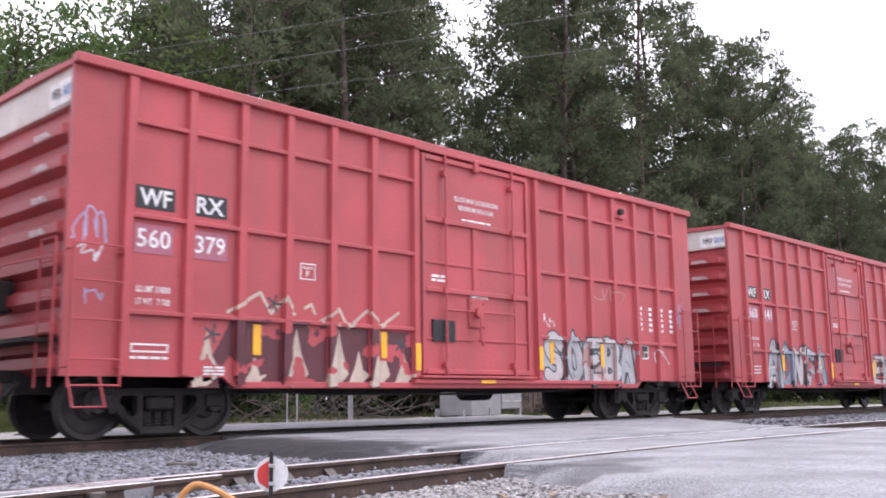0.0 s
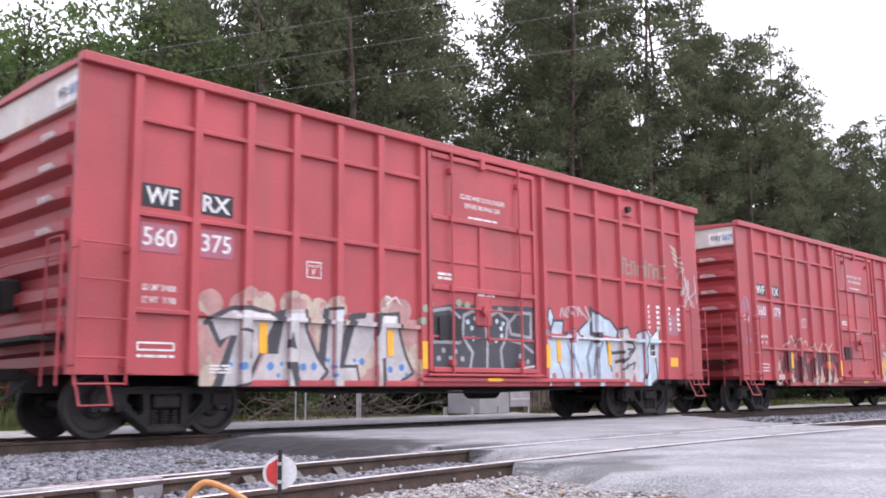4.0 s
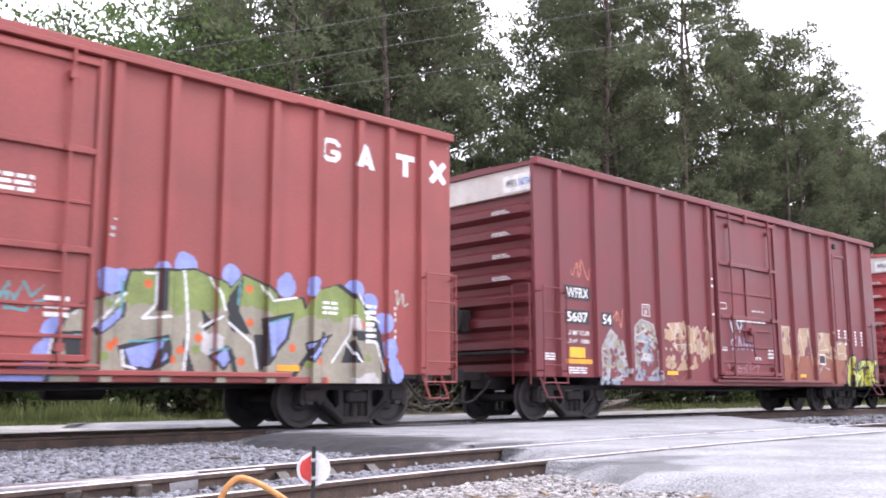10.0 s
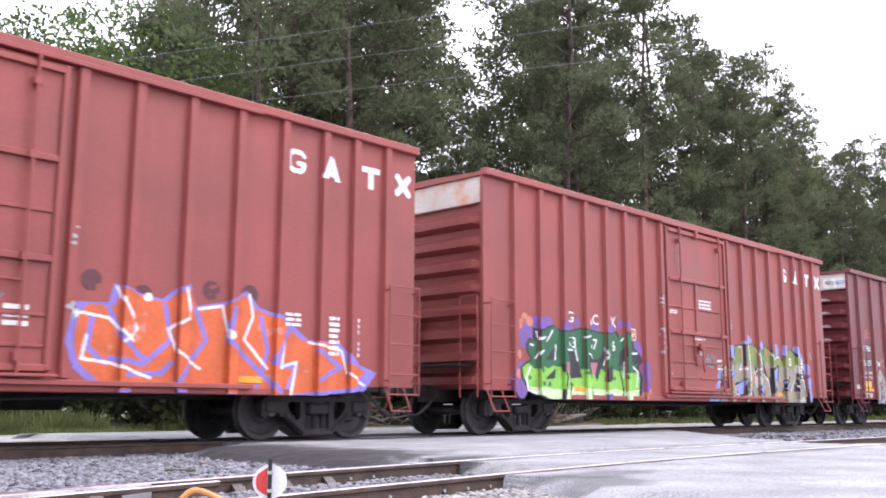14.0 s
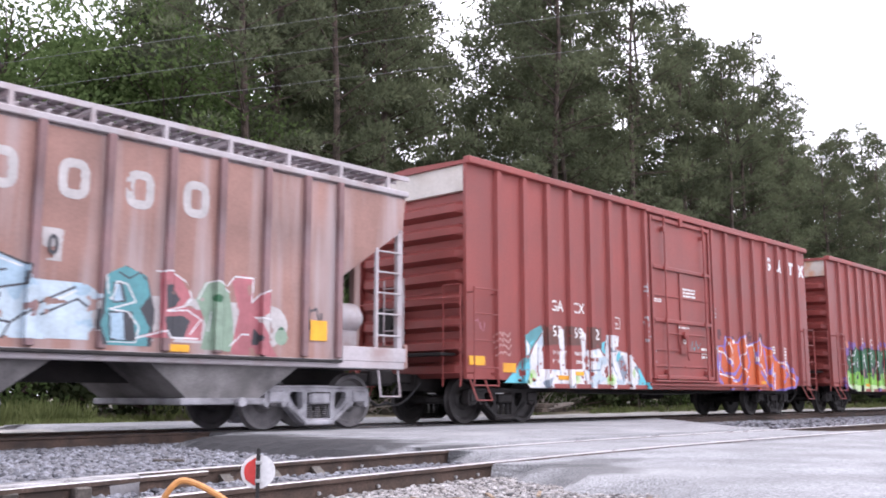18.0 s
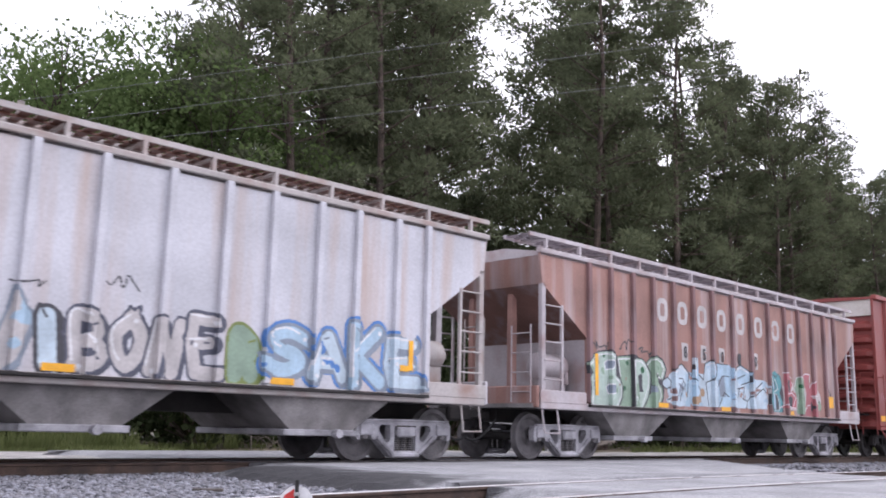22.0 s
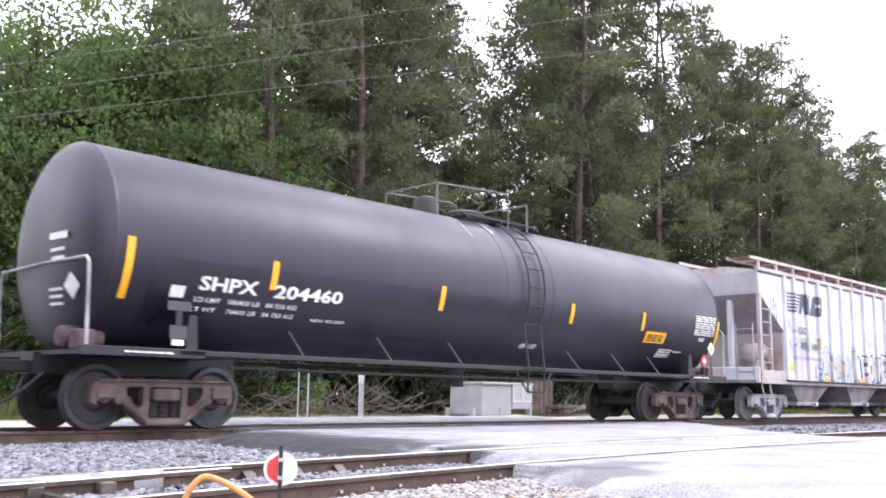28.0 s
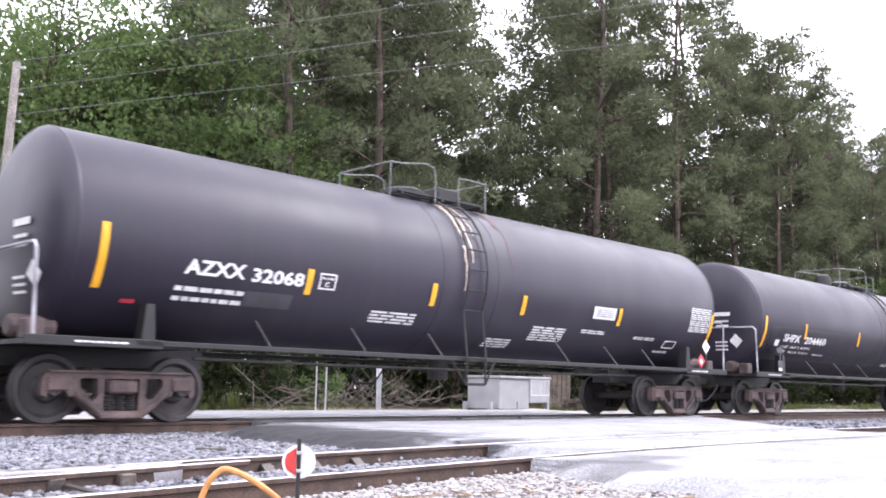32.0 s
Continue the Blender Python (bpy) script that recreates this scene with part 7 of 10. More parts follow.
# raised sheet and vent near the end of the side
bm = bmesh.new()
plate(bm, [[(5.04, 1.98), (5.88, 1.98), (5.88, 4.44), (5.04, 4.44)], [(5.10, 2.04), (5.10, 4.38), (5.82, 4.38), (5.82, 2.04)]], -(WALL + 0.03), -(WALL - 0.005))
part("patch_frame", bm, MAROON, maroon)
bm = bmesh.new()
box(bm, 5.16, 5.32, -(WALL + 0.05), -(WALL - 0.01), 4.62, 4.76, 0.01)
part("vent", bm, VENT, maroon)
end_marks(maroon, "560754", mark="WFRX ")
c = Canvas(-7.0, 7.72, 0.69, 3.2, seed=4)
c.poly([(-5.87, 0.69), (-5.90, 1.40), (-5.48, 1.82), (-5.06, 1.56), (-4.92, 1.0), (-4.92, 0.69)], "stone")
c.poly([(-4.74, 0.69), (-4.76, 1.83), (-4.39, 2.09), (-3.96, 1.99), (-3.82, 1.57), (-3.76, 0.69)], "stone")
c.poly([(-5.95, 0.69), (-5.90, 0.95), (-4.4, 1.06), (-3.75, 1.0), (-3.70, 0.69)], "steel")
c.poly([(-4.55, 1.1), (-4.5, 1.75), (-4.0, 1.7), (-3.95, 1.1)], "steel")
c.speckle(["steel", "stone"], "grey", 0.42, 0.14, 3)
c.wear(0.36, 0.11)
c.line([(-5.87, 0.75), (-5.90, 1.40), (-5.48, 1.82), (-5.06, 1.56), (-4.92, 1.0)], 0.035, "grey")
c.line([(-5.62, 1.28), (-5.45, 1.5), (-5.25, 1.35), (-5.65, 1.15), (-5.2, 1.12)], 0.03, "steel")
c.line([(-4.76, 1.0), (-4.76, 1.83), (-4.39, 2.09), (-3.96, 1.99), (-3.82, 1.57), (-3.78, 0.9)], 0.035, "grey")
c.line([(-4.6, 1.72), (-4.3, 1.85), (-4.0, 1.72), (-4.2, 1.6), (-4.55, 1.62)], 0.03, "dust")
c.poly([(-4.45, 1.20), (-4.45, 1.36), (-4.08, 1.36), (-4.08, 1.20)], "dust")
c.wear(0.18, 0.08, 8)
c.poly([(-3.58, 1.1), (-3.63, 1.8), (-3.41, 2.06), (-3.06, 2.08), (-2.62, 2.15), (-2.17, 1.95), (-1.64, 1.99), (-1.60, 1.46), (-2.3, 1.06), (-3.17, 1.0)], "tan")
c.speckle(["tan"], "rust", 0.30, 0.25, 11)
c.wear(0.26, 0.16, 12)
for x0 in (-3.48, -3.10, -2.72, -2.30, -1.95):
    c.line([(x0, 1.35), (x0 - 0.06, 1.85), (x0 + 0.10, 2.04), (x0 + 0.26, 1.85), (x0 + 0.22, 1.30)], 0.035, "cream")
c.line([(-3.3, 1.25), (-3.3, 1.58), (-2.6, 1.60), (-2.6, 1.27), (-3.3, 1.25)], 0.03, "cream")
scribble(c, -3.2, -2.7, 1.33, 1.52, "dust", 3, 0.03, 10)
c.line([(-3.35, 0.9), (-3.0, 0.74), (-2.7, 0.95), (-2.55, 0.80)], 0.03, "rust")
for pts in ([(1.76, 1.45), (1.78, 2.26), (2.29, 2.25), (2.27, 1.50)], [(2.50, 1.40), (2.80, 2.22), (3.40, 2.25), (3.45, 1.36)], [(3.62, 1.38), (3.81, 2.13), (4.76, 2.21), (4.80, 1.42)], [(4.96, 1.3), (5.09, 2.1), (5.6, 2.05), (5.65, 1.3)]):
    c.poly(pts, "tan")
c.speckle(["tan"], "cream", 0.25, 0.3, 14)
c.poly([(1.7, 0.75), (1.7, 1.5), (5.75, 1.42), (5.75, 0.75)], "rust")
c.wear(0.36, 0.22, 13)
for pts in ([(1.78, 1.3), (1.85, 2.2), (2.2, 2.22), (2.25, 1.4)], [(2.52, 1.3), (2.82, 2.18), (3.0, 1.5), (3.3, 2.2), (3.5, 1.3)], [(3.65, 1.3), (4.1, 2.1), (4.7, 1.35)], [(3.8, 1.65), (4.5, 1.7)], [(5.0, 1.2), (5.1, 2.05), (5.6, 2.0)], [(5.0, 1.6), (5.5, 1.62)]):
    c.line(pts, 0.035, "cream")
sprayed(c, "RAZK", 5.75, 7.6, 0.74, 1.7, 0.17, 0.05, "yellow", "black", "pale_lime", wild=1.6, seed=6)
for x, z in ((6.2, 1.2), (6.8, 1.3), (7.1, 1.05), (6.1, 1.45)):
    c.blob(x, z, 0.05, "blue")
scribble(c, 6.4, 7.0, 0.82, 0.92, "black", 16, 0.025, 10)
for pts in ([(-0.82, 2.25), (-0.72, 1.98), (-0.60, 2.30)], [(-0.52, 2.2), (-0.40, 2.32), (-0.28, 2.15), (-0.40, 2.0), (-0.52, 2.2)], [(-0.18, 2.32), (-0.14, 2.0)], [(-0.03, 2.3), (0.02, 2.05), (0.2, 2.22), (0.12, 2.0)]):
    c.line(pts, 0.055, "ice")
for pts in ([(-0.60, 1.85), (-0.80, 1.75), (-0.76, 1.55), (-0.60, 1.62), (-0.66, 1.72)], [(-0.50, 1.56), (-0.42, 1.86), (-0.32, 1.56)], [(-0.22, 1.56), (-0.2, 1.84), (-0.06, 1.58), (-0.02, 1.88)], [(0.16, 1.86), (0.06, 1.7), (0.18, 1.55), (0.24, 1.72)]):
    c.line(pts, 0.05, "lilac")
scribble(c, -0.9, 0.7, 1.05, 1.2, "mauve", 9, 0.022, 18)
scribble(c, -6.75, -6.2, 2.85, 3.1, "salmon", 10, 0.02, 8)
scribble(c, -5.45, -5.1, 1.95, 2.2, "salmon", 11, 0.022, 9)
scribble(c, 3.7, 4.5, 0.95, 1.25, "dust", 12, 0.025, 6)
lay(maroon, c, MAROON_SKIN, "graffiti", "faded tan, blue and yellow sprayed graffiti")

# oxide red cars
def red_marks(car, first, second, mark):
    for text, x0, x1 in first:
        letters(car, text, x0, x1, 2.27, 2.50, WHITE, bold=0.01)
    for text, x0, x1 in second:
        letters(car, text, x0, x1, 1.74, 1.97, WHITE, -(WALL + 0.010), bold=0.01)
    frame_mark(car, -2.92, -2.66, 2.02, 2.28, WHITE)
    letters(car, "F", -2.82, -2.76, 2.07, 2.16, WHITE, bold=0.014)
    # large white shapes high on the front end of the side
    z0, z1, y = 4.14, 4.52, -(WALL + 0.010)
    d = Canvas(4.95, 5.55, 4.1, 4.56, 0.01)
    d.line([(5.37, 4.43), (5.31, 4.48), (5.15, 4.48), (5.08, 4.41), (5.08, 4.25), (5.15, 4.18), (5.31, 4.18), (5.37, 4.24), (5.37, 4.30), (5.26, 4.30)], 0.075, "white")
    lay(car, d, RED_SKIN, "emblem", "bold white emblem shape")
    d = Canvas(5.6, 6.2, 4.1, 4.56, 0.01)
    d.poly([(5.69, z0), (5.83, z1), (5.97, z1), (6.11, z0)], "white")
    d.poly([(5.81, 4.13), (5.82, 4.20), (5.98, 4.20), (5.99, 4.13)], None)
    d.poly([(5.85, 4.29), (5.90, 4.42), (5.95, 4.29)], None)
    lay(car, d, RED_SKIN, "emblem", "bold white emblem shape")
    d = Canvas(6.5, 7.05, 4.1, 4.56, 0.01)
    d.poly([(6.57, z1), (6.97, z1), (6.97, z1 - 0.10), (6.83, z1 - 0.10), (6.83, z0), (6.71, z0), (6.71, z1 - 0.10), (6.57, z1 - 0.10)], "white")
    lay(car, d, RED_SKIN, "emblem", "bold white emblem shape")
    d = Canvas(7.25, 7.76, 4.1, 4.56, 0.01)
    d.line([(7.38, z0 + 0.05), (7.64, z1 - 0.05)], 0.12, "white")
    d.line([(7.38, z1 - 0.05), (7.64, z0 + 0.05)], 0.12, "white")
    lay(car, d, RED_SKIN, "emblem", "bold white emblem shape")
    bars(car, 0.1, 0.75, 2.95, 3.2, 3, WHITE, DOOR_Y, words=3)
    bars(car, -1.25, -0.9, 2.75, 2.85, 2, WHITE, DOOR_Y, words=2)
    panel(car, -0.12, 0.22, 1.55, 2.05, OXIDE, -(WALL + 0.085), "lock_plate", thick=0.03)
    bars(car, -0.2, 0.3, 2.16, 2.22, 1, WHITE, DOOR_Y - 0.045, words=3)
    frame_mark(car, 0.0, 0.12, 1.80, 1.92, WHITE, DOOR_Y - 0.05, w=0.03)
    bars(car, 0.95, 1.25, 1.45, 1.75, 3, WHITE, DOOR_Y, words=1)
    d = Canvas(-1.75, 1.95, 1.2, 3.3, 0.0125, seed=int(-first[0][1] * 10) + 5)
    rng = random.Random(31)
    for x, z, n in ((-1.55, 3.0, 9), (-1.56, 2.3, 5), (-1.54, 1.95, 4), (1.76, 2.6, 4), (1.77, 1.7, 5), (-1.2, 1.5, 3)):
        for _ in range(n):
            d.blob(x + rng.gauss(0, 0.03), z + rng.gauss(0, 0.09), rng.uniform(0.015, 0.04), "grey")
    d.line([(0.42, 1.62), (0.52, 1.86), (0.60, 1.64), (0.70, 1.88), (0.80, 1.70), (0.92, 1.84)], 0.03, "teal")
    d.wear(0.3, 0.08, 4)
    lay(car, d, RED_SKIN, "scuff", "pale scuffs and a teal scrawl round the door")
    for x in (-0.2, -5.0, 4.3):
        tape(car, x, x + 0.4, 0.92 if abs(x) < 1 else 0.86, 0.99 if abs(x) < 1 else 0.95, DOOR_Y if abs(x) < 1 else -(WALL + 0.014), key=paint_of("amber"))
    bars(car, 5.1, 5.4, 1.72, 1.95, 3, WHITE, words=2)
    for k in range(2):
        bars(car, 5.95 + 0.42 * k, 6.15 + 0.42 * k, 1.3, 1.95, 7, WHITE, words=1)


red_marks(red_a, (("G", -5.24, -5.0), ("AC", -4.57, -4.11), ("X", -3.67, -3.45)), (("53", -5.27, -4.93), ("67", -4.5, -4.17), ("6", -3.64, -3.49)), "GACX ")
red_marks(red_b, (("GA", -5.22, -4.78), ("CX", -4.46, -4.02)), (("53", -5.20, -4.85), ("69", -4.46, -4.1), ("2", -3.66, -3.48)), "GACX ")

c = Canvas(-7.75, 7.0, 0.69, 2.55, seed=5)
for x, z in [(-6.62, 1.87), (-6.75, 1.20), (-6.85, 0.99), (-6.74, 0.86), (-6.53, 1.96), (-5.88, 2.15), (-5.21, 2.12), (-4.27, 2.14), (-3.65, 2.18), (-2.29, 1.36), (-2.35, 1.07), (-2.61, 1.81), (-6.20, 2.15)]:
    c.blob(x, z, 0.2, "purple")
for x, z in [(-3.04, 2.35), (-3.27, 2.35), (-6.23, 2.25), (-2.19, 1.20), (-4.87, 2.28)]:
    c.blob(x, z, 0.1, "purple")
for x, z in [(-6.59, 2.26), (-6.76, 2.14), (-6.44, 2.20), (-6.80, 1.54), (-2.17, 0.87), (-2.39, 0.78), (-2.73, 2.16), (-6.84, 1.16)]:
    c.blob(x, z, 0.1, "salmon")
c.wear(0.27, 0.18)
c.poly([(-6.58, 1.73), (-6.47, 1.88), (-6.35, 1.85), (-6.35, 2.09), (-6.12, 2.06), (-5.68, 2.19), (-5.51, 2.10), (-5.26, 2.08), (-4.73, 2.19), (-4.50, 2.16), (-4.08, 2.14), (-3.65, 2.13), (-3.40, 2.20), (-3.30, 2.06), (-3.04, 2.21), (-2.79, 2.09), (-2.73, 1.85), (-2.50, 1.71), (-2.40, 1.56), (-2.58, 1.42), (-2.42, 1.20), (-2.49, 0.65), (-5.77, 0.65), (-6.36, 0.77), (-6.55, 0.89), (-6.72, 1.09), (-6.75, 1.29), (-6.57, 1.39), (-6.43, 1.46), (-6.54, 1.58)], "black")
c.poly([(-6.50, 1.72), (-6.40, 1.86), (-6.29, 1.83), (-6.28, 2.06), (-6.06, 2.03), (-5.64, 2.16), (-5.48, 2.07), (-5.23, 2.05), (-4.73, 2.15), (-4.52, 2.12), (-4.12, 2.11), (-3.70, 2.10), (-3.47, 2.16), (-3.37, 2.03), (-3.13, 2.17), (-2.88, 2.06), (-2.83, 1.83), (-2.61, 1.70), (-2.51, 1.55), (-2.68, 1.42), (-2.54, 1.20), (-2.60, 0.69), (-5.73, 0.68), (-6.30, 0.79), (-6.48, 0.91), (-6.64, 1.10), (-6.67, 1.29), (-6.49, 1.39), (-6.36, 1.45), (-6.46, 1.58)], "dgreen")
c.fade("dgreen", "lime", 1.33, 0.10)
c.fade("lime", "pale_lime", 0.9, 0.06)
c.poly([(-5.95, 1.46), (-5.64, 1.74), (-5.66, 1.48)], "black")
c.poly([(-5.99, 1.07), (-5.61, 1.31), (-5.65, 1.10)], "black")
c.poly([(-5.30, 1.66), (-4.97, 1.67), (-4.72, 1.14), (-5.12, 1.11)], "black")
c.poly([(-4.57, 1.65), (-4.36, 1.54), (-4.13, 1.54), (-3.88, 1.76), (-3.94, 1.51), (-4.20, 1.07), (-4.32, 1.27), (-4.55, 1.38)], "black")
c.poly([(-3.92, 1.08), (-3.85, 1.36), (-3.64, 1.49), (-3.63, 1.17), (-3.80, 1.06)], "black")
c.poly([(-3.37, 1.41), (-3.31, 1.74), (-3.09, 1.86), (-3.07, 1.67), (-3.21, 1.46)], "black")
c.poly([(-2.87, 1.71), (-2.52, 1.69), (-2.47, 1.52), (-2.80, 1.47)], "black")
c.poly([(-6.34, 2.08), (-6.10, 2.04), (-6.23, 1.82), (-6.33, 1.85)], "black")
c.poly([(-4.54, 1.45), (-4.16, 1.47), (-4.27, 1.19), (-4.49, 1.31)], "mauve")
c.poly([(-5.35, 1.43), (-5.22, 1.45), (-5.19, 1.21), (-5.31, 1.17)], "mauve")
c.line([(-6.24, 2.01), (-6.17, 1.86), (-6.00, 1.92)], 0.04, "white")
c.line([(-5.71, 2.06), (-5.89, 1.84)], 0.04, "white")
c.line([(-6.11, 1.64), (-6.28, 1.48)], 0.04, "white")
c.line([(-5.61, 1.77), (-5.64, 1.48)], 0.04, "white")
c.line([(-6.43, 1.30), (-6.56, 1.10), (-6.50, 0.86), (-6.25, 0.79)], 0.04, "white")
c.line([(-5.30, 1.70), (-5.06, 1.70)], 0.04, "white")
c.line([(-4.95, 1.73), (-4.88, 1.49)], 0.04, "white")
c.line([(-4.56, 1.64), (-4.36, 1.57)], 0.04, "white")
c.line([(-3.89, 1.78), (-3.82, 1.64), (-3.94, 1.43)], 0.04, "white")
c.line([(-3.64, 1.64), (-3.63, 1.44)], 0.04, "white")
c.line([(-4.65, 1.98), (-4.49, 2.02)], 0.04, "white")
c.line([(-3.26, 1.98), (-3.16, 2.04)], 0.04, "white")
c.line([(-2.87, 1.72), (-2.62, 1.73)], 0.04, "white")
c.line([(-3.15, 1.51), (-3.18, 1.18)], 0.04, "white")
c.line([(-2.80, 1.42), (-2.60, 1.31), (-2.69, 0.98)], 0.04, "white")
c.line([(-6.43, 1.75), (-6.33, 1.73)], 0.04, "white")
c.line([(-5.42, 1.38), (-5.32, 1.13), (-5.41, 0.66)], 0.055, "black")
c.line([(-4.55, 1.34), (-4.32, 0.73)], 0.055, "black")
c.line([(-3.37, 1.45), (-3.21, 0.98), (-3.19, 0.66)], 0.055, "black")
c.line([(-5.16, 1.02), (-5.08, 0.99), (-5.20, 0.66)], 0.055, "black")
for x, z in [(-4.90, 0.66), (-3.80, 0.69), (-4.18, 0.66)]:
    c.blob(x, z, 0.13, "purple")
for x, z in [(-6.12, 1.25), (-6.45, 1.10), (-6.10, 0.99), (-5.82, 0.98), (-5.22, 1.19), (-4.59, 1.24), (-4.43, 1.11), (-3.85, 1.42), (-3.53, 1.15), (-3.41, 1.35), (-2.93, 1.37), (-3.08, 1.18)]:
    c.blob(x, z, 0.045, "dgreen")
for x, z in [(1.79, 1.96), (2.83, 2.27), (3.51, 2.19), (4.45, 2.11), (5.68, 2.13), (6.02, 1.95), (6.29, 1.65), (6.44, 1.24), (6.57, 0.85), (1.10, 1.30), (1.01, 1.02), (0.85, 0.78)]:
    c.blob(x, z, 0.17, "peri")
for x, z in [(4.91, 2.08), (2.48, 2.20), (1.94, 2.07), (0.68, 0.71), (2.78, 2.37), (4.93, 2.20), (4.47, 2.23), (1.70, 2.05)]:
    c.blob(x, z, 0.09, "peri")
for x, z in [(0.62, 0.69), (0.75, 0.68), (6.50, 1.00)]:
    c.blob(x, z, 0.14, "peri")
c.poly([(0.98, 0.63), (1.09, 1.25), (1.20, 1.51), (1.42, 1.68), (1.95, 1.87), (2.02, 2.15), (2.44, 2.20), (2.61, 2.20), (2.97, 2.25), (3.34, 2.12), (3.54, 2.04), (3.73, 2.24), (4.08, 2.13), (4.40, 1.91), (4.77, 1.97), (4.84, 1.78), (5.05, 2.11), (5.45, 2.23), (5.81, 2.03), (6.13, 1.76), (6.26, 1.48), (6.39, 0.84), (6.38, 0.66)], "black")
c.poly([(1.05, 0.65), (1.15, 1.25), (1.26, 1.51), (1.47, 1.67), (2.00, 1.85), (2.06, 2.12), (2.47, 2.17), (2.64, 2.17), (2.98, 2.22), (3.35, 2.09), (3.53, 2.01), (3.72, 2.21), (4.06, 2.10), (4.37, 1.88), (4.73, 1.94), (4.79, 1.76), (4.99, 2.08), (5.37, 2.19), (5.72, 2.00), (6.03, 1.74), (6.15, 1.47), (6.28, 0.85), (6.27, 0.68), (6.25, 0.66), (1.04, 0.62)], "olive")
c.fade("olive", "stone", 1.7, 0.22)
c.speckle(["stone"], "dust", 0.30, 0.5, 11)
c.poly([(1.56, 1.35), (2.02, 1.74), (2.00, 1.53), (1.64, 1.26)], "black")
c.poly([(1.62, 1.39), (1.95, 1.66), (1.94, 1.51), (1.68, 1.32)], "peri")
c.poly([(1.91, 1.15), (2.58, 1.32), (2.68, 0.99), (2.39, 0.82), (2.03, 0.84)], "black")
c.poly([(2.02, 1.11), (2.50, 1.24), (2.57, 1.00), (2.37, 0.88), (2.11, 0.89)], "peri")
c.poly([(3.20, 1.05), (3.49, 1.23), (3.65, 1.02), (3.39, 0.84)], "black")
c.poly([(3.27, 1.04), (3.47, 1.18), (3.58, 1.02), (3.40, 0.90)], "peri")
c.poly([(4.04, 1.61), (4.60, 1.73), (4.52, 1.33), (4.12, 0.92)], "black")
c.poly([(4.11, 1.55), (4.52, 1.63), (4.46, 1.35), (4.18, 1.05)], "peri")
c.poly([(4.80, 1.28), (5.31, 1.44), (4.89, 0.94)], "black")
c.poly([(4.85, 1.26), (5.22, 1.38), (4.92, 1.02)], "peri")
c.poly([(2.44, 2.16), (2.55, 2.17), (2.55, 1.63), (2.42, 1.62)], "black")
c.poly([(3.41, 1.77), (3.73, 2.19), (3.67, 1.70), (3.87, 1.37), (3.56, 1.40)], "black")
c.poly([(3.08, 1.71), (3.29, 1.50), (3.14, 1.37)], "black")
c.poly([(1.10, 1.29), (1.56, 1.33), (1.56, 1.18), (1.15, 1.15)], "black")
c.poly([(5.68, 1.50), (6.26, 1.52), (6.26, 1.37), (5.73, 1.35)], "black")
c.poly([(2.82, 1.32), (2.85, 0.79), (3.03, 0.79)], "black")
c.poly([(3.91, 1.37), (4.12, 1.38), (4.12, 0.95), (4.03, 0.81)], "black")
c.poly([(1.22, 1.16), (1.54, 1.17), (1.50, 0.93), (1.26, 0.88)], "black")
c.poly([(5.58, 1.30), (5.70, 1.36), (5.88, 1.01), (5.47, 1.00)], "black")
c.line([(2.57, 1.23), (2.30, 0.63)], 0.08, "black")
c.line([(3.54, 1.14), (3.69, 0.64)], 0.08, "black")
c.line([(5.13, 1.43), (4.49, 0.65)], 0.08, "black")
c.line([(2.25, 2.12), (2.42, 2.13), (2.42, 1.71), (2.24, 1.52), (2.60, 1.56)], 0.035, "white")
c.line([(2.81, 2.19), (2.85, 1.90), (2.90, 1.37), (2.85, 0.84)], 0.035, "white")
c.line([(2.00, 1.84), (1.73, 1.55), (1.59, 1.38)], 0.035, "white")
c.line([(1.98, 1.09), (2.01, 0.90), (2.17, 0.86)], 0.035, "white")
c.line([(3.20, 2.14), (3.35, 1.90), (3.41, 1.69)], 0.035, "white")
c.line([(3.46, 1.56), (3.91, 1.24), (3.98, 0.89)], 0.035, "white")
c.line([(4.03, 2.08), (4.19, 1.87), (4.64, 1.95)], 0.035, "white")
c.line([(5.75, 2.07), (5.93, 1.80), (6.22, 1.66)], 0.035, "white")
c.line([(5.69, 1.74), (5.64, 1.45), (5.30, 1.01)], 0.035, "white")
c.line([(5.58, 1.30), (5.82, 1.02)], 0.035, "white")
c.line([(6.00, 1.37), (6.18, 1.32), (6.33, 0.89)], 0.035, "white")
c.line([(3.12, 1.45), (3.37, 1.60)], 0.035, "white")
c.line([(1.07, 1.21), (1.01, 0.77)], 0.035, "white")
c.line([(1.22, 1.25), (1.55, 1.27)], 0.03, "teal")
c.line([(2.07, 1.21), (2.57, 1.25)], 0.03, "teal")
c.line([(3.24, 1.13), (3.52, 1.16)], 0.03, "teal")
c.line([(4.15, 1.55), (4.52, 1.65)], 0.03, "teal")
c.line([(3.68, 2.10), (3.65, 1.79)], 0.03, "teal")
c.line([(1.17, 1.14), (1.07, 0.73)], 0.03, "teal")
c.line([(1.94, 2.05), (1.95, 1.56)], 0.03, "teal")
for x, z in [(1.48, 1.51), (1.79, 1.14), (2.30, 1.98), (2.79, 1.12), (3.05, 1.29), (3.83, 2.02), (3.85, 1.54), (4.58, 1.20), (5.05, 1.01), (5.87, 1.60), (5.19, 0.72), (3.72, 0.98), (2.67, 0.99), (1.87, 1.20)]:
    c.blob(x, z, 0.06, "orange")
for x, z in [(1.72, 1.01), (3.02, 1.13), (3.49, 0.76), (4.86, 0.96), (6.00, 1.08)]:
    c.blob(x, z, 0.06, "olive")
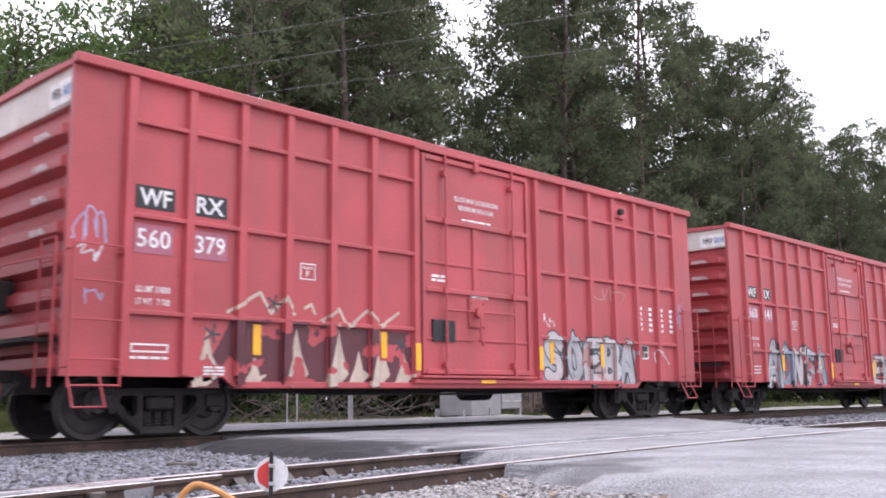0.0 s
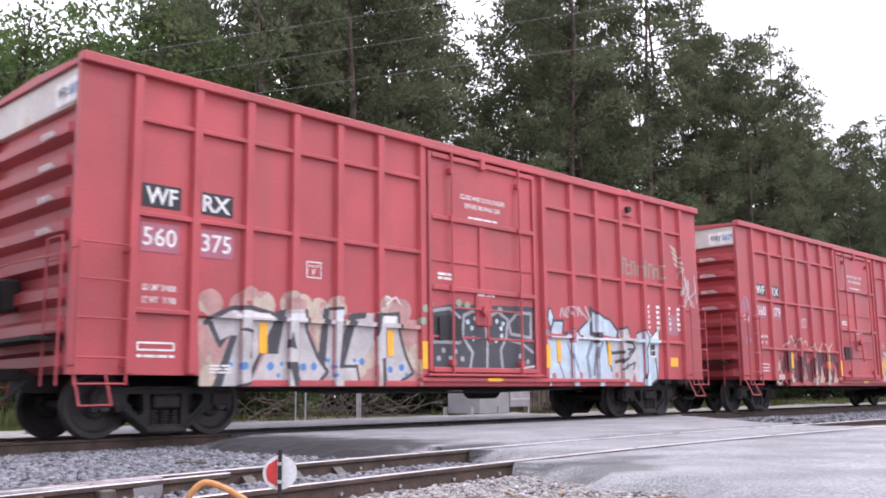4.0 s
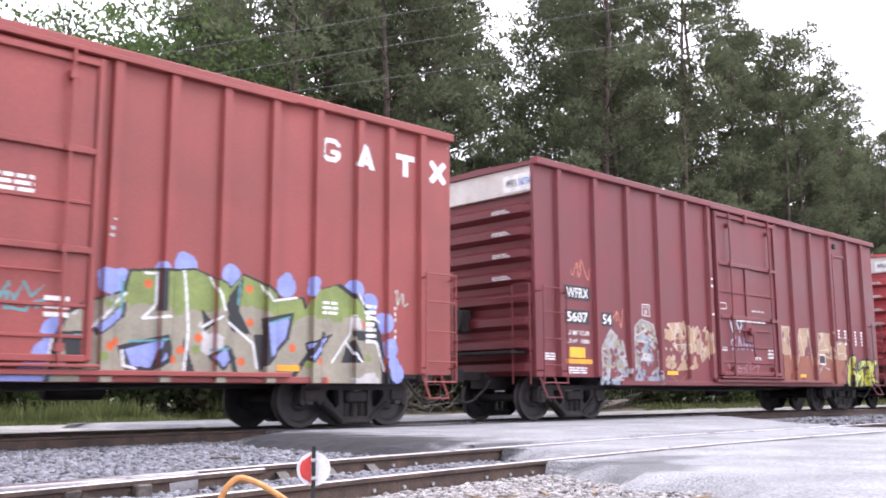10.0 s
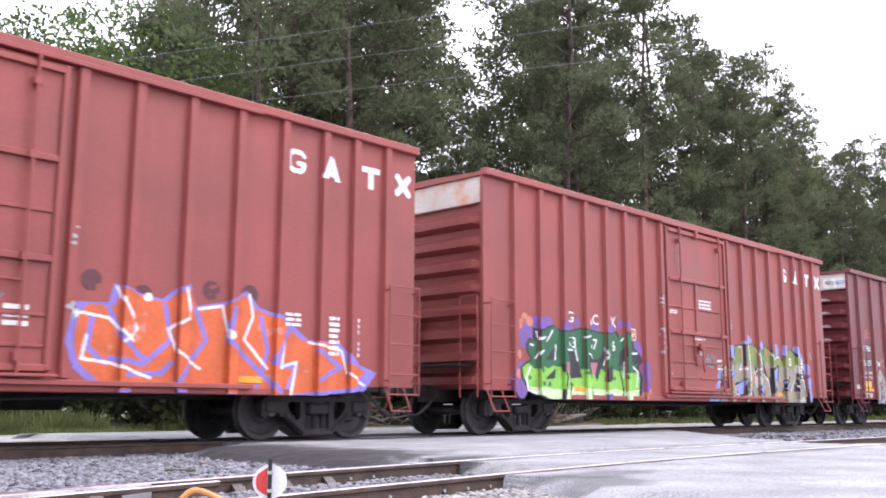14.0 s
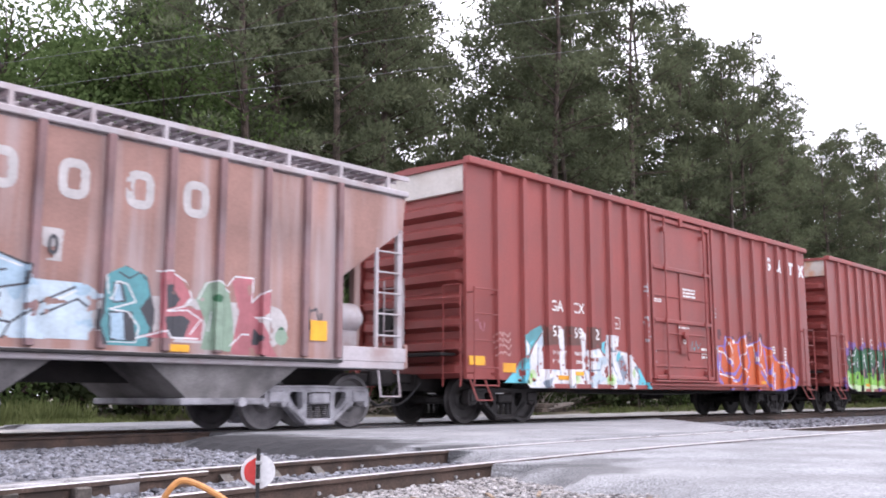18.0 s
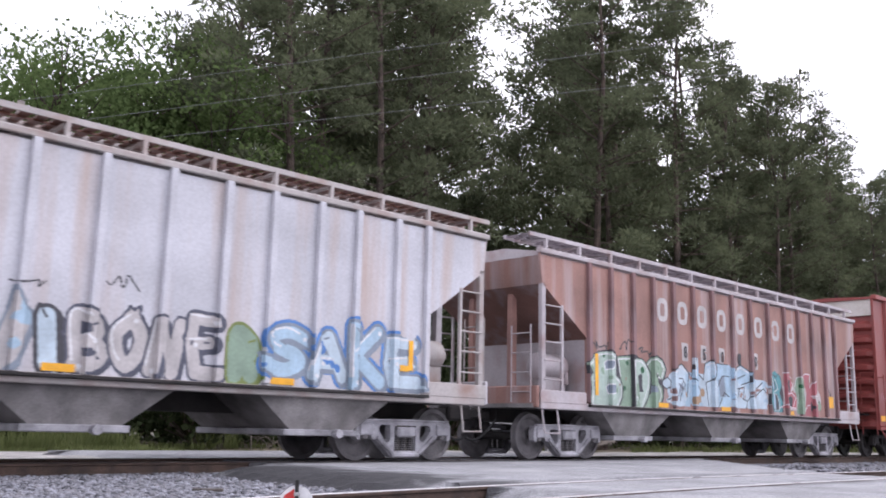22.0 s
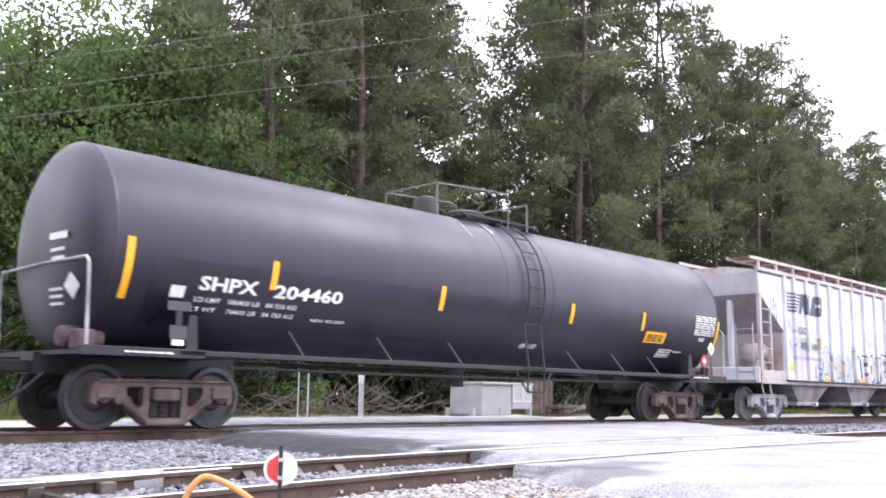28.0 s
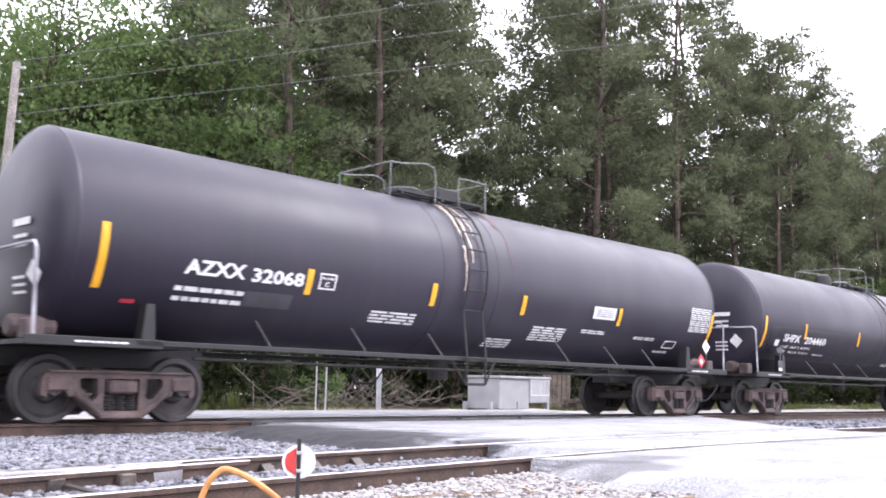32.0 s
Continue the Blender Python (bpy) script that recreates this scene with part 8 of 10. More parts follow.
scribble(c, 0.42, 0.95, 1.55, 1.72, "teal", 13, 0.035, 9)
scribble(c, 6.55, 6.8, 1.95, 2.15, "mint", 14, 0.02, 8)
lay(red_a, c, RED_SKIN, "graffiti", "bright green and olive sprayed graffiti with purple haze")

c = Canvas(-7.75, 7.0, 0.69, 2.6, seed=6)
c.poly([(-6.16, 1.72), (-5.54, 1.96), (-5.50, 1.83), (-5.88, 1.46), (-6.03, 1.18), (-5.98, 1.06), (-6.12, 0.78), (-6.73, 0.78), (-6.34, 1.08), (-6.15, 1.29)], "teal")
c.poly([(-6.72, 0.79), (-6.40, 0.99), (-6.07, 1.21), (-6.01, 1.10), (-6.09, 0.87), (-6.17, 0.79)], "cyan")
c.poly([(-5.94, 1.57), (-5.77, 1.66), (-5.86, 1.53)], "cyan")
c.poly([(-6.03, 0.79), (-5.98, 1.18), (-5.79, 1.52), (-5.53, 1.76), (-5.50, 1.90), (-4.12, 1.93), (-3.98, 1.84), (-4.02, 1.49), (-3.48, 1.55), (-3.27, 1.35), (-3.21, 1.86), (-2.72, 1.87), (-2.75, 1.53), (-2.43, 1.50), (-1.98, 1.23), (-1.88, 0.69), (-5.87, 0.64)], "white")
c.poly([(-6.14, 1.63), (-5.95, 1.45), (-6.12, 1.31)], "white")
c.poly([(-1.92, 1.19), (-1.44, 0.67), (-1.98, 0.67)], "cyan")
c.poly([(-3.41, 1.67), (-3.25, 1.73), (-3.27, 1.43), (-3.42, 1.52)], "cyan")
c.poly([(-2.96, 1.32), (-2.69, 1.54), (-2.64, 1.39), (-2.82, 1.28)], "cyan")
c.speckle(["white"], "ice", 0.34, 0.5, 4)
c.poly([(-5.53, 0.80), (-5.27, 0.91), (-5.36, 0.66)], "steel")
c.poly([(-4.61, 0.71), (-4.48, 0.81), (-4.54, 0.64)], "steel")
c.poly([(-3.71, 0.76), (-3.49, 0.90), (-3.54, 0.65)], "steel")
c.poly([(-3.74, 1.25), (-3.69, 1.43), (-3.59, 1.26)], "steel")
c.poly([(-2.79, 1.29), (-2.57, 1.45), (-2.39, 1.08), (-2.56, 0.82)], "steel")
c.poly([(-6.06, 1.01), (-5.96, 1.19), (-5.91, 1.11), (-6.04, 0.93)], "steel")
c.poly([(-2.92, 0.66), (-2.71, 0.81), (-2.77, 0.65)], "steel")
c.poly([(-2.13, 1.18), (-1.95, 1.22), (-1.91, 1.00)], "steel")
c.line([(-3.97, 1.51), (-4.01, 1.22), (-3.94, 1.07), (-3.46, 1.09), (-3.39, 1.30)], 0.035, "steel")
c.line([(-3.21, 1.84), (-3.08, 1.50), (-2.80, 1.52)], 0.035, "steel")
c.line([(-5.66, 1.49), (-5.67, 0.92)], 0.035, "steel")
c.line([(-4.93, 1.08), (-4.86, 0.66)], 0.035, "steel")
c.line([(-4.06, 1.04), (-3.95, 0.65)], 0.035, "steel")
c.line([(-1.99, 1.23), (-1.89, 0.95), (-2.00, 0.68)], 0.035, "steel")
c.line([(-3.15, 1.31), (-3.01, 1.05), (-2.80, 0.83)], 0.035, "steel")
for x, z in [(-5.84, 0.93), (-4.34, 0.90), (-3.11, 0.88), (-2.18, 1.04), (-5.94, 0.87)]:
    c.blob(x, z, 0.12, "pale_lime")
for x, z in [(-5.89, 0.93), (-4.37, 0.90), (-3.13, 0.89), (-2.16, 1.06)]:
    c.blob(x, z, 0.05, "lime")
c.poly([(-5.50, 1.96), (-4.97, 1.97), (-4.95, 1.58), (-5.49, 1.54)], "brown")
c.poly([(-4.79, 1.97), (-4.17, 1.99), (-4.16, 1.60), (-4.77, 1.56)], "brown")
c.poly([(-3.94, 2.00), (-3.40, 2.02), (-3.40, 1.56), (-3.93, 1.53)], "brown")
c.poly([(-5.51, 1.54), (-4.94, 1.59), (-4.93, 1.07), (-5.50, 1.07)], None)
c.poly([(-4.77, 1.57), (-4.15, 1.60), (-4.14, 1.09), (-4.75, 1.07)], None)
c.line([(-7.03, 1.65), (-6.94, 1.74), (-6.83, 1.66), (-6.74, 1.75), (-6.60, 1.67), (-6.53, 1.74)], 0.03, "blush")
c.line([(-7.02, 1.54), (-6.93, 1.62), (-6.82, 1.55), (-6.73, 1.63), (-6.59, 1.55), (-6.52, 1.63)], 0.03, "blush")
c.line([(-7.01, 1.42), (-6.92, 1.51), (-6.81, 1.43), (-6.72, 1.52), (-6.58, 1.43), (-6.51, 1.51)], 0.03, "blush")
c.line([(-6.99, 1.29), (-6.91, 1.37), (-6.79, 1.30), (-6.71, 1.38), (-6.57, 1.30), (-6.50, 1.37)], 0.03, "blush")
scribble(c, -7.6, -7.3, 1.7, 1.95, "mauve", 6, 0.02, 12)
for x, z in [(2.04, 2.13), (3.80, 2.15), (4.45, 2.15), (2.76, 1.99)]:
    c.blob(x, z, 0.14, "wine")
c.wear(0.3, 0.15, 4)
c.poly([(1.71, 1.32), (1.77, 1.67), (1.88, 1.84), (2.29, 1.85), (2.35, 2.12), (2.76, 2.01), (3.05, 1.96), (3.25, 2.13), (3.42, 2.19), (3.59, 1.91), (4.07, 2.01), (4.40, 2.20), (4.62, 1.97), (5.09, 1.86), (5.53, 1.54), (6.20, 1.51), (6.51, 1.21), (6.96, 1.07), (6.70, 0.77), (5.43, 0.66), (4.92, 0.61), (3.25, 0.71), (2.30, 0.69), (2.06, 0.83), (1.81, 1.03)], "violet")
c.poly([(1.84, 1.33), (1.90, 1.65), (2.01, 1.81), (2.39, 1.82), (2.45, 2.07), (2.83, 1.96), (3.11, 1.92), (3.29, 2.08), (3.45, 2.13), (3.61, 1.87), (4.06, 1.96), (4.36, 2.14), (4.57, 1.93), (5.00, 1.82), (5.40, 1.53), (6.02, 1.50), (6.30, 1.22), (6.71, 1.09), (6.47, 0.82), (5.32, 0.71), (4.84, 0.67), (3.29, 0.75), (2.40, 0.73), (2.18, 0.86), (1.94, 1.05)], "orange")
c.speckle(["orange"], "salmon", 0.25, 0.3, 13)
c.line([(2.29, 1.80), (2.52, 1.37), (2.81, 1.15)], 0.075, "violet")
c.line([(3.10, 1.87), (3.21, 1.41), (2.82, 1.07), (2.34, 1.13)], 0.075, "violet")
c.line([(3.57, 1.87), (3.75, 1.44), (3.49, 1.10), (3.25, 0.72)], 0.075, "violet")
c.line([(4.17, 1.92), (4.10, 1.46), (4.50, 1.16), (5.01, 0.74)], 0.075, "violet")
c.line([(4.66, 1.83), (4.80, 1.34), (4.61, 0.75)], 0.075, "violet")
c.line([(5.20, 1.70), (4.89, 1.17), (5.33, 1.10), (5.12, 0.66)], 0.075, "violet")
c.line([(5.73, 1.38), (6.21, 1.14), (5.75, 0.93)], 0.075, "violet")
c.line([(2.08, 1.64), (2.03, 1.27), (2.27, 1.07)], 0.075, "violet")
c.line([(2.59, 0.93), (3.07, 0.95), (3.23, 1.10)], 0.075, "violet")
c.line([(2.39, 2.07), (2.71, 1.53), (2.52, 1.36)], 0.04, "white")
c.line([(1.93, 1.70), (2.31, 1.65), (2.64, 1.36)], 0.04, "white")
c.line([(3.38, 2.13), (3.47, 1.74), (3.16, 1.56), (3.30, 1.26), (3.67, 1.03)], 0.04, "white")
c.line([(2.02, 1.41), (1.97, 1.11), (2.35, 1.07), (2.93, 0.89)], 0.04, "white")
c.line([(4.45, 2.15), (4.52, 1.82), (4.38, 1.48), (4.80, 1.07)], 0.04, "white")
c.line([(3.62, 1.87), (4.00, 1.94), (4.11, 1.53)], 0.04, "white")
c.line([(5.56, 1.50), (6.21, 1.40), (6.33, 1.05), (6.69, 0.86)], 0.04, "white")
c.line([(5.08, 1.52), (5.00, 1.09), (5.33, 1.19), (5.24, 0.66)], 0.04, "white")
for x, z in [(2.84, 1.97), (1.85, 1.68), (4.14, 1.53)]:
    c.blob(x, z, 0.06, "white")
lay(red_b, c, RED_SKIN, "graffiti", "white, cyan and orange sprayed graffiti")
letters(red_b, "LD LMT 214200", -5.30, -4.08, 1.38, 1.46, WHITE, -(WALL + 0.010))
letters(red_b, "LT WT   71800", -5.30, -4.08, 1.20, 1.28, WHITE, -(WALL + 0.010))
panel(red_b, -7.74, -7.3, 1.1, 1.27, YELLOW, name="placard", label="amber notice plate", y=-(WALL + 0.016))
panel(red_b, -6.8, -6.38, 0.98, 1.16, paint_of("amber"), name="placard", y=-(WALL + 0.012))
panel(red_b, -4.52, -4.1, 0.96, 1.04, YELLOW, name="placard", y=-(WALL + 0.012))

# hoppers


def hopper_skin(posts):
    w = 0.06
    cuts = sorted([x - w for x in posts] + [x + w for x in posts])
    return cuts, lambda x, z: 1.635 if any(abs(x - p) < w for p in posts) else 1.55


HOP_Y = -1.562
c = Canvas(-7.3, 7.2, 1.12, 4.0, seed=7)
for x in (-2.17, -1.35, -0.52, 1.13):
    c.poly([(x - 0.13, 2.24), (x - 0.14, 2.66), (x + 0.13, 2.65), (x + 0.12, 2.23)], "dust")
c.wear(0.22, 0.3, 9)
c.line([(-2.6, 1.62), (1.5, 1.62)], 0.72, "ice")
c.line([(2.0, 1.58), (4.5, 1.58)], 0.62, "dust")
c.wear(0.30, 0.2, 5)
c.poly([(-5.90, 1.94), (-5.74, 2.11), (-5.45, 2.23), (-5.11, 2.28), (-4.92, 2.21), (-4.82, 2.17), (-4.32, 2.23), (-4.14, 2.20), (-3.89, 2.18), (-3.76, 2.10), (-3.56, 2.25), (-3.32, 2.30), (-3.09, 2.21), (-2.95, 2.01), (-3.04, 1.75), (-3.08, 1.38), (-3.19, 1.13), (-5.84, 1.10), (-5.83, 1.60)], "char")
c.poly([(-5.84, 1.13), (-5.80, 1.44), (-5.83, 1.67), (-5.76, 1.76), (-5.88, 1.94), (-5.71, 2.10), (-5.45, 2.20), (-5.13, 2.24), (-4.97, 2.17), (-4.88, 2.05), (-4.86, 1.88), (-4.92, 1.78), (-4.75, 1.69), (-4.65, 1.53), (-4.65, 1.33), (-4.79, 1.11), (-5.36, 1.08)], "mint")
c.poly([(-4.82, 2.15), (-4.34, 2.19), (-4.31, 1.10), (-4.75, 1.11), (-4.62, 1.33), (-4.63, 1.56), (-4.69, 1.67)], "sage")
c.poly([(-4.30, 2.12), (-4.14, 2.17), (-3.91, 2.15), (-3.69, 2.03), (-3.60, 1.81), (-3.63, 1.56), (-3.74, 1.29), (-3.90, 1.11), (-4.29, 1.10), (-4.30, 1.25)], "mint")
c.poly([(-3.78, 2.06), (-3.56, 2.22), (-3.34, 2.26), (-3.13, 2.18), (-2.99, 2.00), (-3.06, 1.84), (-3.13, 1.76), (-3.24, 1.81), (-3.38, 1.87), (-3.49, 1.87), (-3.47, 1.80), (-3.29, 1.68), (-3.15, 1.56), (-3.12, 1.38), (-3.23, 1.20), (-3.41, 1.13), (-3.88, 1.11), (-3.70, 1.36), (-3.55, 1.46), (-3.48, 1.53), (-3.57, 1.67), (-3.62, 1.84)], "sage")
c.speckle(["mint", "sage"], "dgreen", 0.06, 0.10, 4)
c.speckle(["mint"], "sage", 0.34, 0.35, 5)
c.speckle(["sage"], "mint", 0.30, 0.35, 8)
c.line([(-5.25, 1.99), (-5.14, 2.05), (-5.02, 2.04), (-5.01, 1.95), (-5.10, 1.88), (-5.23, 1.86), (-5.25, 1.99)], 0.05, "white")
c.poly([(-5.25, 1.99), (-5.14, 2.05), (-5.02, 2.04), (-5.01, 1.95), (-5.10, 1.88), (-5.23, 1.86)], "steel")
c.line([(-5.21, 1.48), (-5.11, 1.55), (-4.95, 1.54), (-4.89, 1.47), (-4.99, 1.38), (-5.15, 1.37), (-5.21, 1.48)], 0.05, "white")
c.poly([(-5.21, 1.48), (-5.11, 1.55), (-4.95, 1.54), (-4.89, 1.47), (-4.99, 1.38), (-5.15, 1.37)], "steel")
c.line([(-5.67, 1.59), (-5.52, 1.61), (-5.51, 1.49), (-5.68, 1.46), (-5.67, 1.59)], 0.05, "white")
c.poly([(-5.67, 1.59), (-5.52, 1.61), (-5.51, 1.49), (-5.68, 1.46)], "steel")
c.poly([(-4.07, 1.80), (-3.92, 1.84), (-3.91, 1.51), (-3.85, 1.44), (-4.02, 1.44)], "char")
c.poly([(-3.57, 1.61), (-3.46, 1.58), (-3.40, 1.46), (-3.59, 1.45)], "steel")
for x, z in [(-3.90, 1.92)]:
    c.blob(x, z, 0.075, "dgreen")
for x, z in [(-4.46, 2.04), (-5.29, 2.15), (-3.32, 2.00), (-4.57, 1.50)]:
    c.blob(x, z, 0.05, "dgreen")
c.line([(-5.84, 1.91), (-5.69, 2.04), (-5.45, 2.15), (-5.13, 2.19), (-4.97, 2.11), (-4.93, 1.96)], 0.028, "white")
c.line([(-4.92, 1.73), (-4.77, 1.64), (-4.68, 1.47), (-4.70, 1.31), (-4.83, 1.12)], 0.028, "white")
c.line([(-5.79, 1.10), (-5.75, 1.40)], 0.028, "white")
c.line([(-4.78, 2.10), (-4.36, 2.14)], 0.028, "white")
c.line([(-4.78, 2.09), (-4.71, 1.74)], 0.028, "white")
c.line([(-4.28, 2.09), (-4.12, 2.12), (-3.93, 2.10), (-3.75, 1.99), (-3.67, 1.78), (-3.70, 1.55), (-3.93, 1.15)], 0.028, "white")
c.line([(-4.28, 2.09), (-4.28, 1.34), (-4.18, 1.30), (-4.15, 1.14)], 0.028, "white")
c.line([(-3.71, 2.05), (-3.54, 2.17), (-3.35, 2.21), (-3.18, 2.14), (-3.06, 1.99), (-3.15, 1.83)], 0.028, "white")
c.line([(-3.45, 1.87), (-3.17, 1.76)], 0.028, "white")
c.line([(-3.38, 1.68), (-3.22, 1.54), (-3.19, 1.38), (-3.28, 1.22)], 0.028, "white")
c.line([(-4.97, 2.21), (-4.86, 2.05), (-4.85, 1.86), (-4.91, 1.78), (-4.73, 1.69), (-4.63, 1.53), (-4.64, 1.31), (-4.77, 1.09)], 0.035, "char")
c.line([(-4.32, 2.19), (-4.28, 1.10)], 0.035, "char")
c.line([(-3.78, 2.09), (-3.58, 1.88), (-3.59, 1.56), (-3.72, 1.29), (-3.88, 1.11)], 0.035, "char")
c.poly([(-3.13, 1.74), (-2.92, 1.81), (-2.80, 1.74), (-2.83, 1.61), (-2.99, 1.57), (-3.10, 1.64)], "ice")
c.line([(-3.13, 1.74), (-2.92, 1.82), (-2.79, 1.74), (-2.81, 1.60), (-2.99, 1.56), (-3.12, 1.63), (-3.13, 1.74)], 0.03, "char")
c.poly([(-2.71, 2.00), (-2.35, 2.16), (-2.05, 1.99), (-1.97, 1.62), (-2.00, 1.20), (-2.63, 1.18), (-3.01, 1.30), (-2.74, 1.49), (-2.69, 1.77)], "ice")
c.poly([(-1.92, 1.81), (-1.87, 2.33), (-1.74, 2.34), (-1.61, 1.97), (-1.38, 1.88), (-1.29, 2.24), (-1.02, 2.31), (-0.88, 1.96), (-0.89, 1.22), (-1.92, 1.22)], "ice")
c.poly([(-0.88, 2.27), (-0.16, 2.27), (0.02, 2.12), (-0.17, 1.80), (-0.05, 1.50), (-0.21, 1.24), (-0.89, 1.22)], "sky")
c.poly([(-0.04, 2.17), (0.30, 2.30), (0.85, 2.17), (0.86, 1.96), (0.41, 1.81), (0.28, 1.51), (0.67, 1.42), (0.58, 1.23), (-0.06, 1.23)], "ice")
c.poly([(0.59, 1.42), (1.08, 1.75), (1.50, 1.94), (1.71, 1.76), (1.66, 1.25), (0.66, 1.23)], "ice")
c.speckle(["sky", "ice"], "tan", 0.16, 0.3, 7)
c.speckle(["ice"], "sky", 0.35, 0.4, 6)
c.poly([(-2.42, 1.67), (-2.30, 1.75), (-2.27, 1.62), (-2.49, 1.41)], "steel")
c.poly([(-0.72, 1.87), (-0.46, 2.01), (-0.38, 1.49), (-0.66, 1.47)], "steel")
for x, z in [(-1.62, 1.39), (-1.46, 1.54), (-1.82, 1.34)]:
    c.blob(x, z, 0.1, "tan")
c.line([(-2.74, 1.99), (-2.33, 2.16), (-2.01, 1.95), (-1.92, 1.90), (-1.82, 2.33)], 0.03, "char")
c.line([(-2.59, 1.73), (-2.50, 1.82), (-2.30, 1.82), (-2.20, 1.68), (-2.40, 1.41), (-2.42, 1.32)], 0.03, "char")
c.line([(-2.49, 1.72), (-2.27, 1.58)], 0.03, "char")
c.line([(-2.92, 1.32), (-2.68, 1.40), (-2.49, 1.48)], 0.03, "char")
c.line([(-2.05, 1.94), (-2.12, 1.42)], 0.03, "char")
c.line([(-1.90, 1.85), (-1.67, 1.76), (-1.54, 1.59)], 0.03, "char")
c.line([(-1.74, 2.34), (-1.64, 1.97), (-1.40, 1.84)], 0.03, "char")
c.line([(-1.40, 1.84), (-1.32, 2.23), (-1.02, 2.33), (-0.88, 2.11), (-1.02, 1.86), (-1.30, 1.78)], 0.03, "char")
c.line([(-1.30, 1.78), (-1.19, 1.24)], 0.03, "char")
c.line([(-0.88, 1.96), (-0.80, 2.27), (-0.28, 2.27)], 0.03, "char")
c.line([(-0.80, 1.67), (-0.54, 1.98), (-0.19, 1.98)], 0.03, "char")
c.line([(-0.72, 1.25), (-0.46, 1.58), (-0.23, 1.49)], 0.03, "char")
c.line([(-0.04, 2.14), (0.36, 2.31), (0.86, 2.15), (0.82, 1.91), (0.38, 1.81)], 0.03, "char")
c.line([(0.07, 1.92), (0.57, 2.07)], 0.03, "char")
c.line([(0.13, 1.69), (0.53, 1.77), (0.43, 1.46), (0.67, 1.42), (0.58, 1.23)], 0.03, "char")
c.line([(0.09, 1.26), (0.28, 1.72)], 0.03, "char")
c.line([(0.67, 1.42), (1.08, 1.73), (1.45, 1.92)], 0.03, "char")
c.line([(1.04, 1.54), (1.49, 1.77), (1.64, 1.67)], 0.03, "char")
c.line([(-2.69, 1.95), (-2.34, 2.10), (-2.10, 1.97)], 0.025, "white")
c.line([(-1.85, 2.29), (-1.85, 1.91)], 0.025, "white")
c.line([(-1.27, 2.18), (-1.02, 2.26)], 0.025, "white")
c.line([(0.02, 2.12), (0.36, 2.24), (0.76, 2.13)], 0.025, "white")
c.line([(1.14, 1.69), (1.46, 1.87)], 0.025, "white")
c.line([(-2.92, 1.26), (-2.68, 1.34), (-2.74, 1.43)], 0.025, "white")
c.poly([(1.81, 2.11), (2.15, 2.27), (2.45, 2.14), (2.58, 1.68), (2.55, 1.19), (1.82, 1.19), (1.75, 1.46)], "char")
c.poly([(1.83, 2.11), (2.12, 2.27), (2.43, 2.16), (2.50, 1.90), (2.36, 1.70), (2.51, 1.45), (2.48, 1.19), (1.89, 1.19), (1.77, 1.46), (1.83, 1.63)], "teal")
c.poly([(1.96, 2.03), (2.09, 2.04), (2.16, 1.78), (1.96, 1.75)], "char")
c.poly([(1.91, 1.64), (2.25, 1.66), (2.33, 1.26), (1.95, 1.26)], "char")
c.poly([(1.94, 1.62), (2.12, 1.63), (2.16, 1.27), (1.97, 1.28)], "sky")
c.poly([(1.98, 2.01), (2.06, 2.01), (2.11, 1.80), (1.99, 1.77)], "sky")
c.line([(1.83, 2.11), (1.86, 1.88), (1.96, 1.80), (2.02, 2.05), (2.17, 2.02), (2.29, 1.79), (1.93, 1.67)], 0.022, "white")
c.line([(1.89, 1.67), (2.19, 1.65), (2.36, 1.45), (2.31, 1.24), (1.90, 1.24)], 0.022, "white")
c.line([(2.05, 2.17), (2.19, 2.10), (2.34, 2.20), (2.43, 2.10)], 0.02, "char")
c.poly([(2.63, 2.27), (2.94, 2.20), (3.12, 1.94), (3.01, 1.78), (3.34, 1.73), (3.31, 1.31), (2.57, 1.32), (2.35, 1.33), (2.67, 1.42)], "rose")
c.poly([(2.70, 2.05), (2.79, 2.07), (2.96, 1.88), (2.89, 1.77), (2.71, 1.72)], "char")
c.poly([(2.69, 1.61), (3.01, 1.65), (3.13, 1.58), (3.04, 1.34), (2.74, 1.33)], "char")
c.line([(2.59, 2.24), (2.79, 2.26), (3.07, 2.12), (3.14, 1.90), (3.03, 1.78), (2.71, 1.69), (3.08, 1.73), (3.30, 1.61), (3.13, 1.39)], 0.022, "white")
c.line([(2.35, 1.31), (2.74, 1.42), (2.79, 1.33), (3.25, 1.33)], 0.022, "white")
c.poly([(3.21, 1.90), (3.35, 2.15), (3.53, 2.19), (3.75, 2.04), (3.83, 1.66), (3.86, 1.17), (3.31, 1.19), (3.39, 1.54)], "sage")
c.line([(3.24, 1.90), (3.38, 2.15), (3.54, 2.19), (3.75, 2.04)], 0.02, "white")
c.line([(3.42, 1.45), (3.46, 1.73)], 0.02, "white")
c.poly([(3.79, 2.21), (3.97, 2.32), (4.17, 2.28), (4.18, 1.92), (4.33, 2.08), (4.49, 2.11), (4.47, 1.80), (4.26, 1.69), (4.47, 1.36), (4.64, 1.12), (3.80, 1.14), (3.93, 1.76)], "rose")
c.poly([(4.19, 1.54), (4.34, 1.40), (4.27, 1.28), (4.16, 1.28)], "char")
c.line([(3.72, 2.13), (3.84, 2.28), (4.17, 2.28), (4.15, 1.92), (4.33, 2.08), (4.49, 2.13)], 0.022, "white")
c.line([(4.21, 1.70), (4.50, 1.68)], 0.022, "white")
c.line([(3.80, 1.26), (3.98, 1.43), (4.11, 1.43)], 0.022, "white")
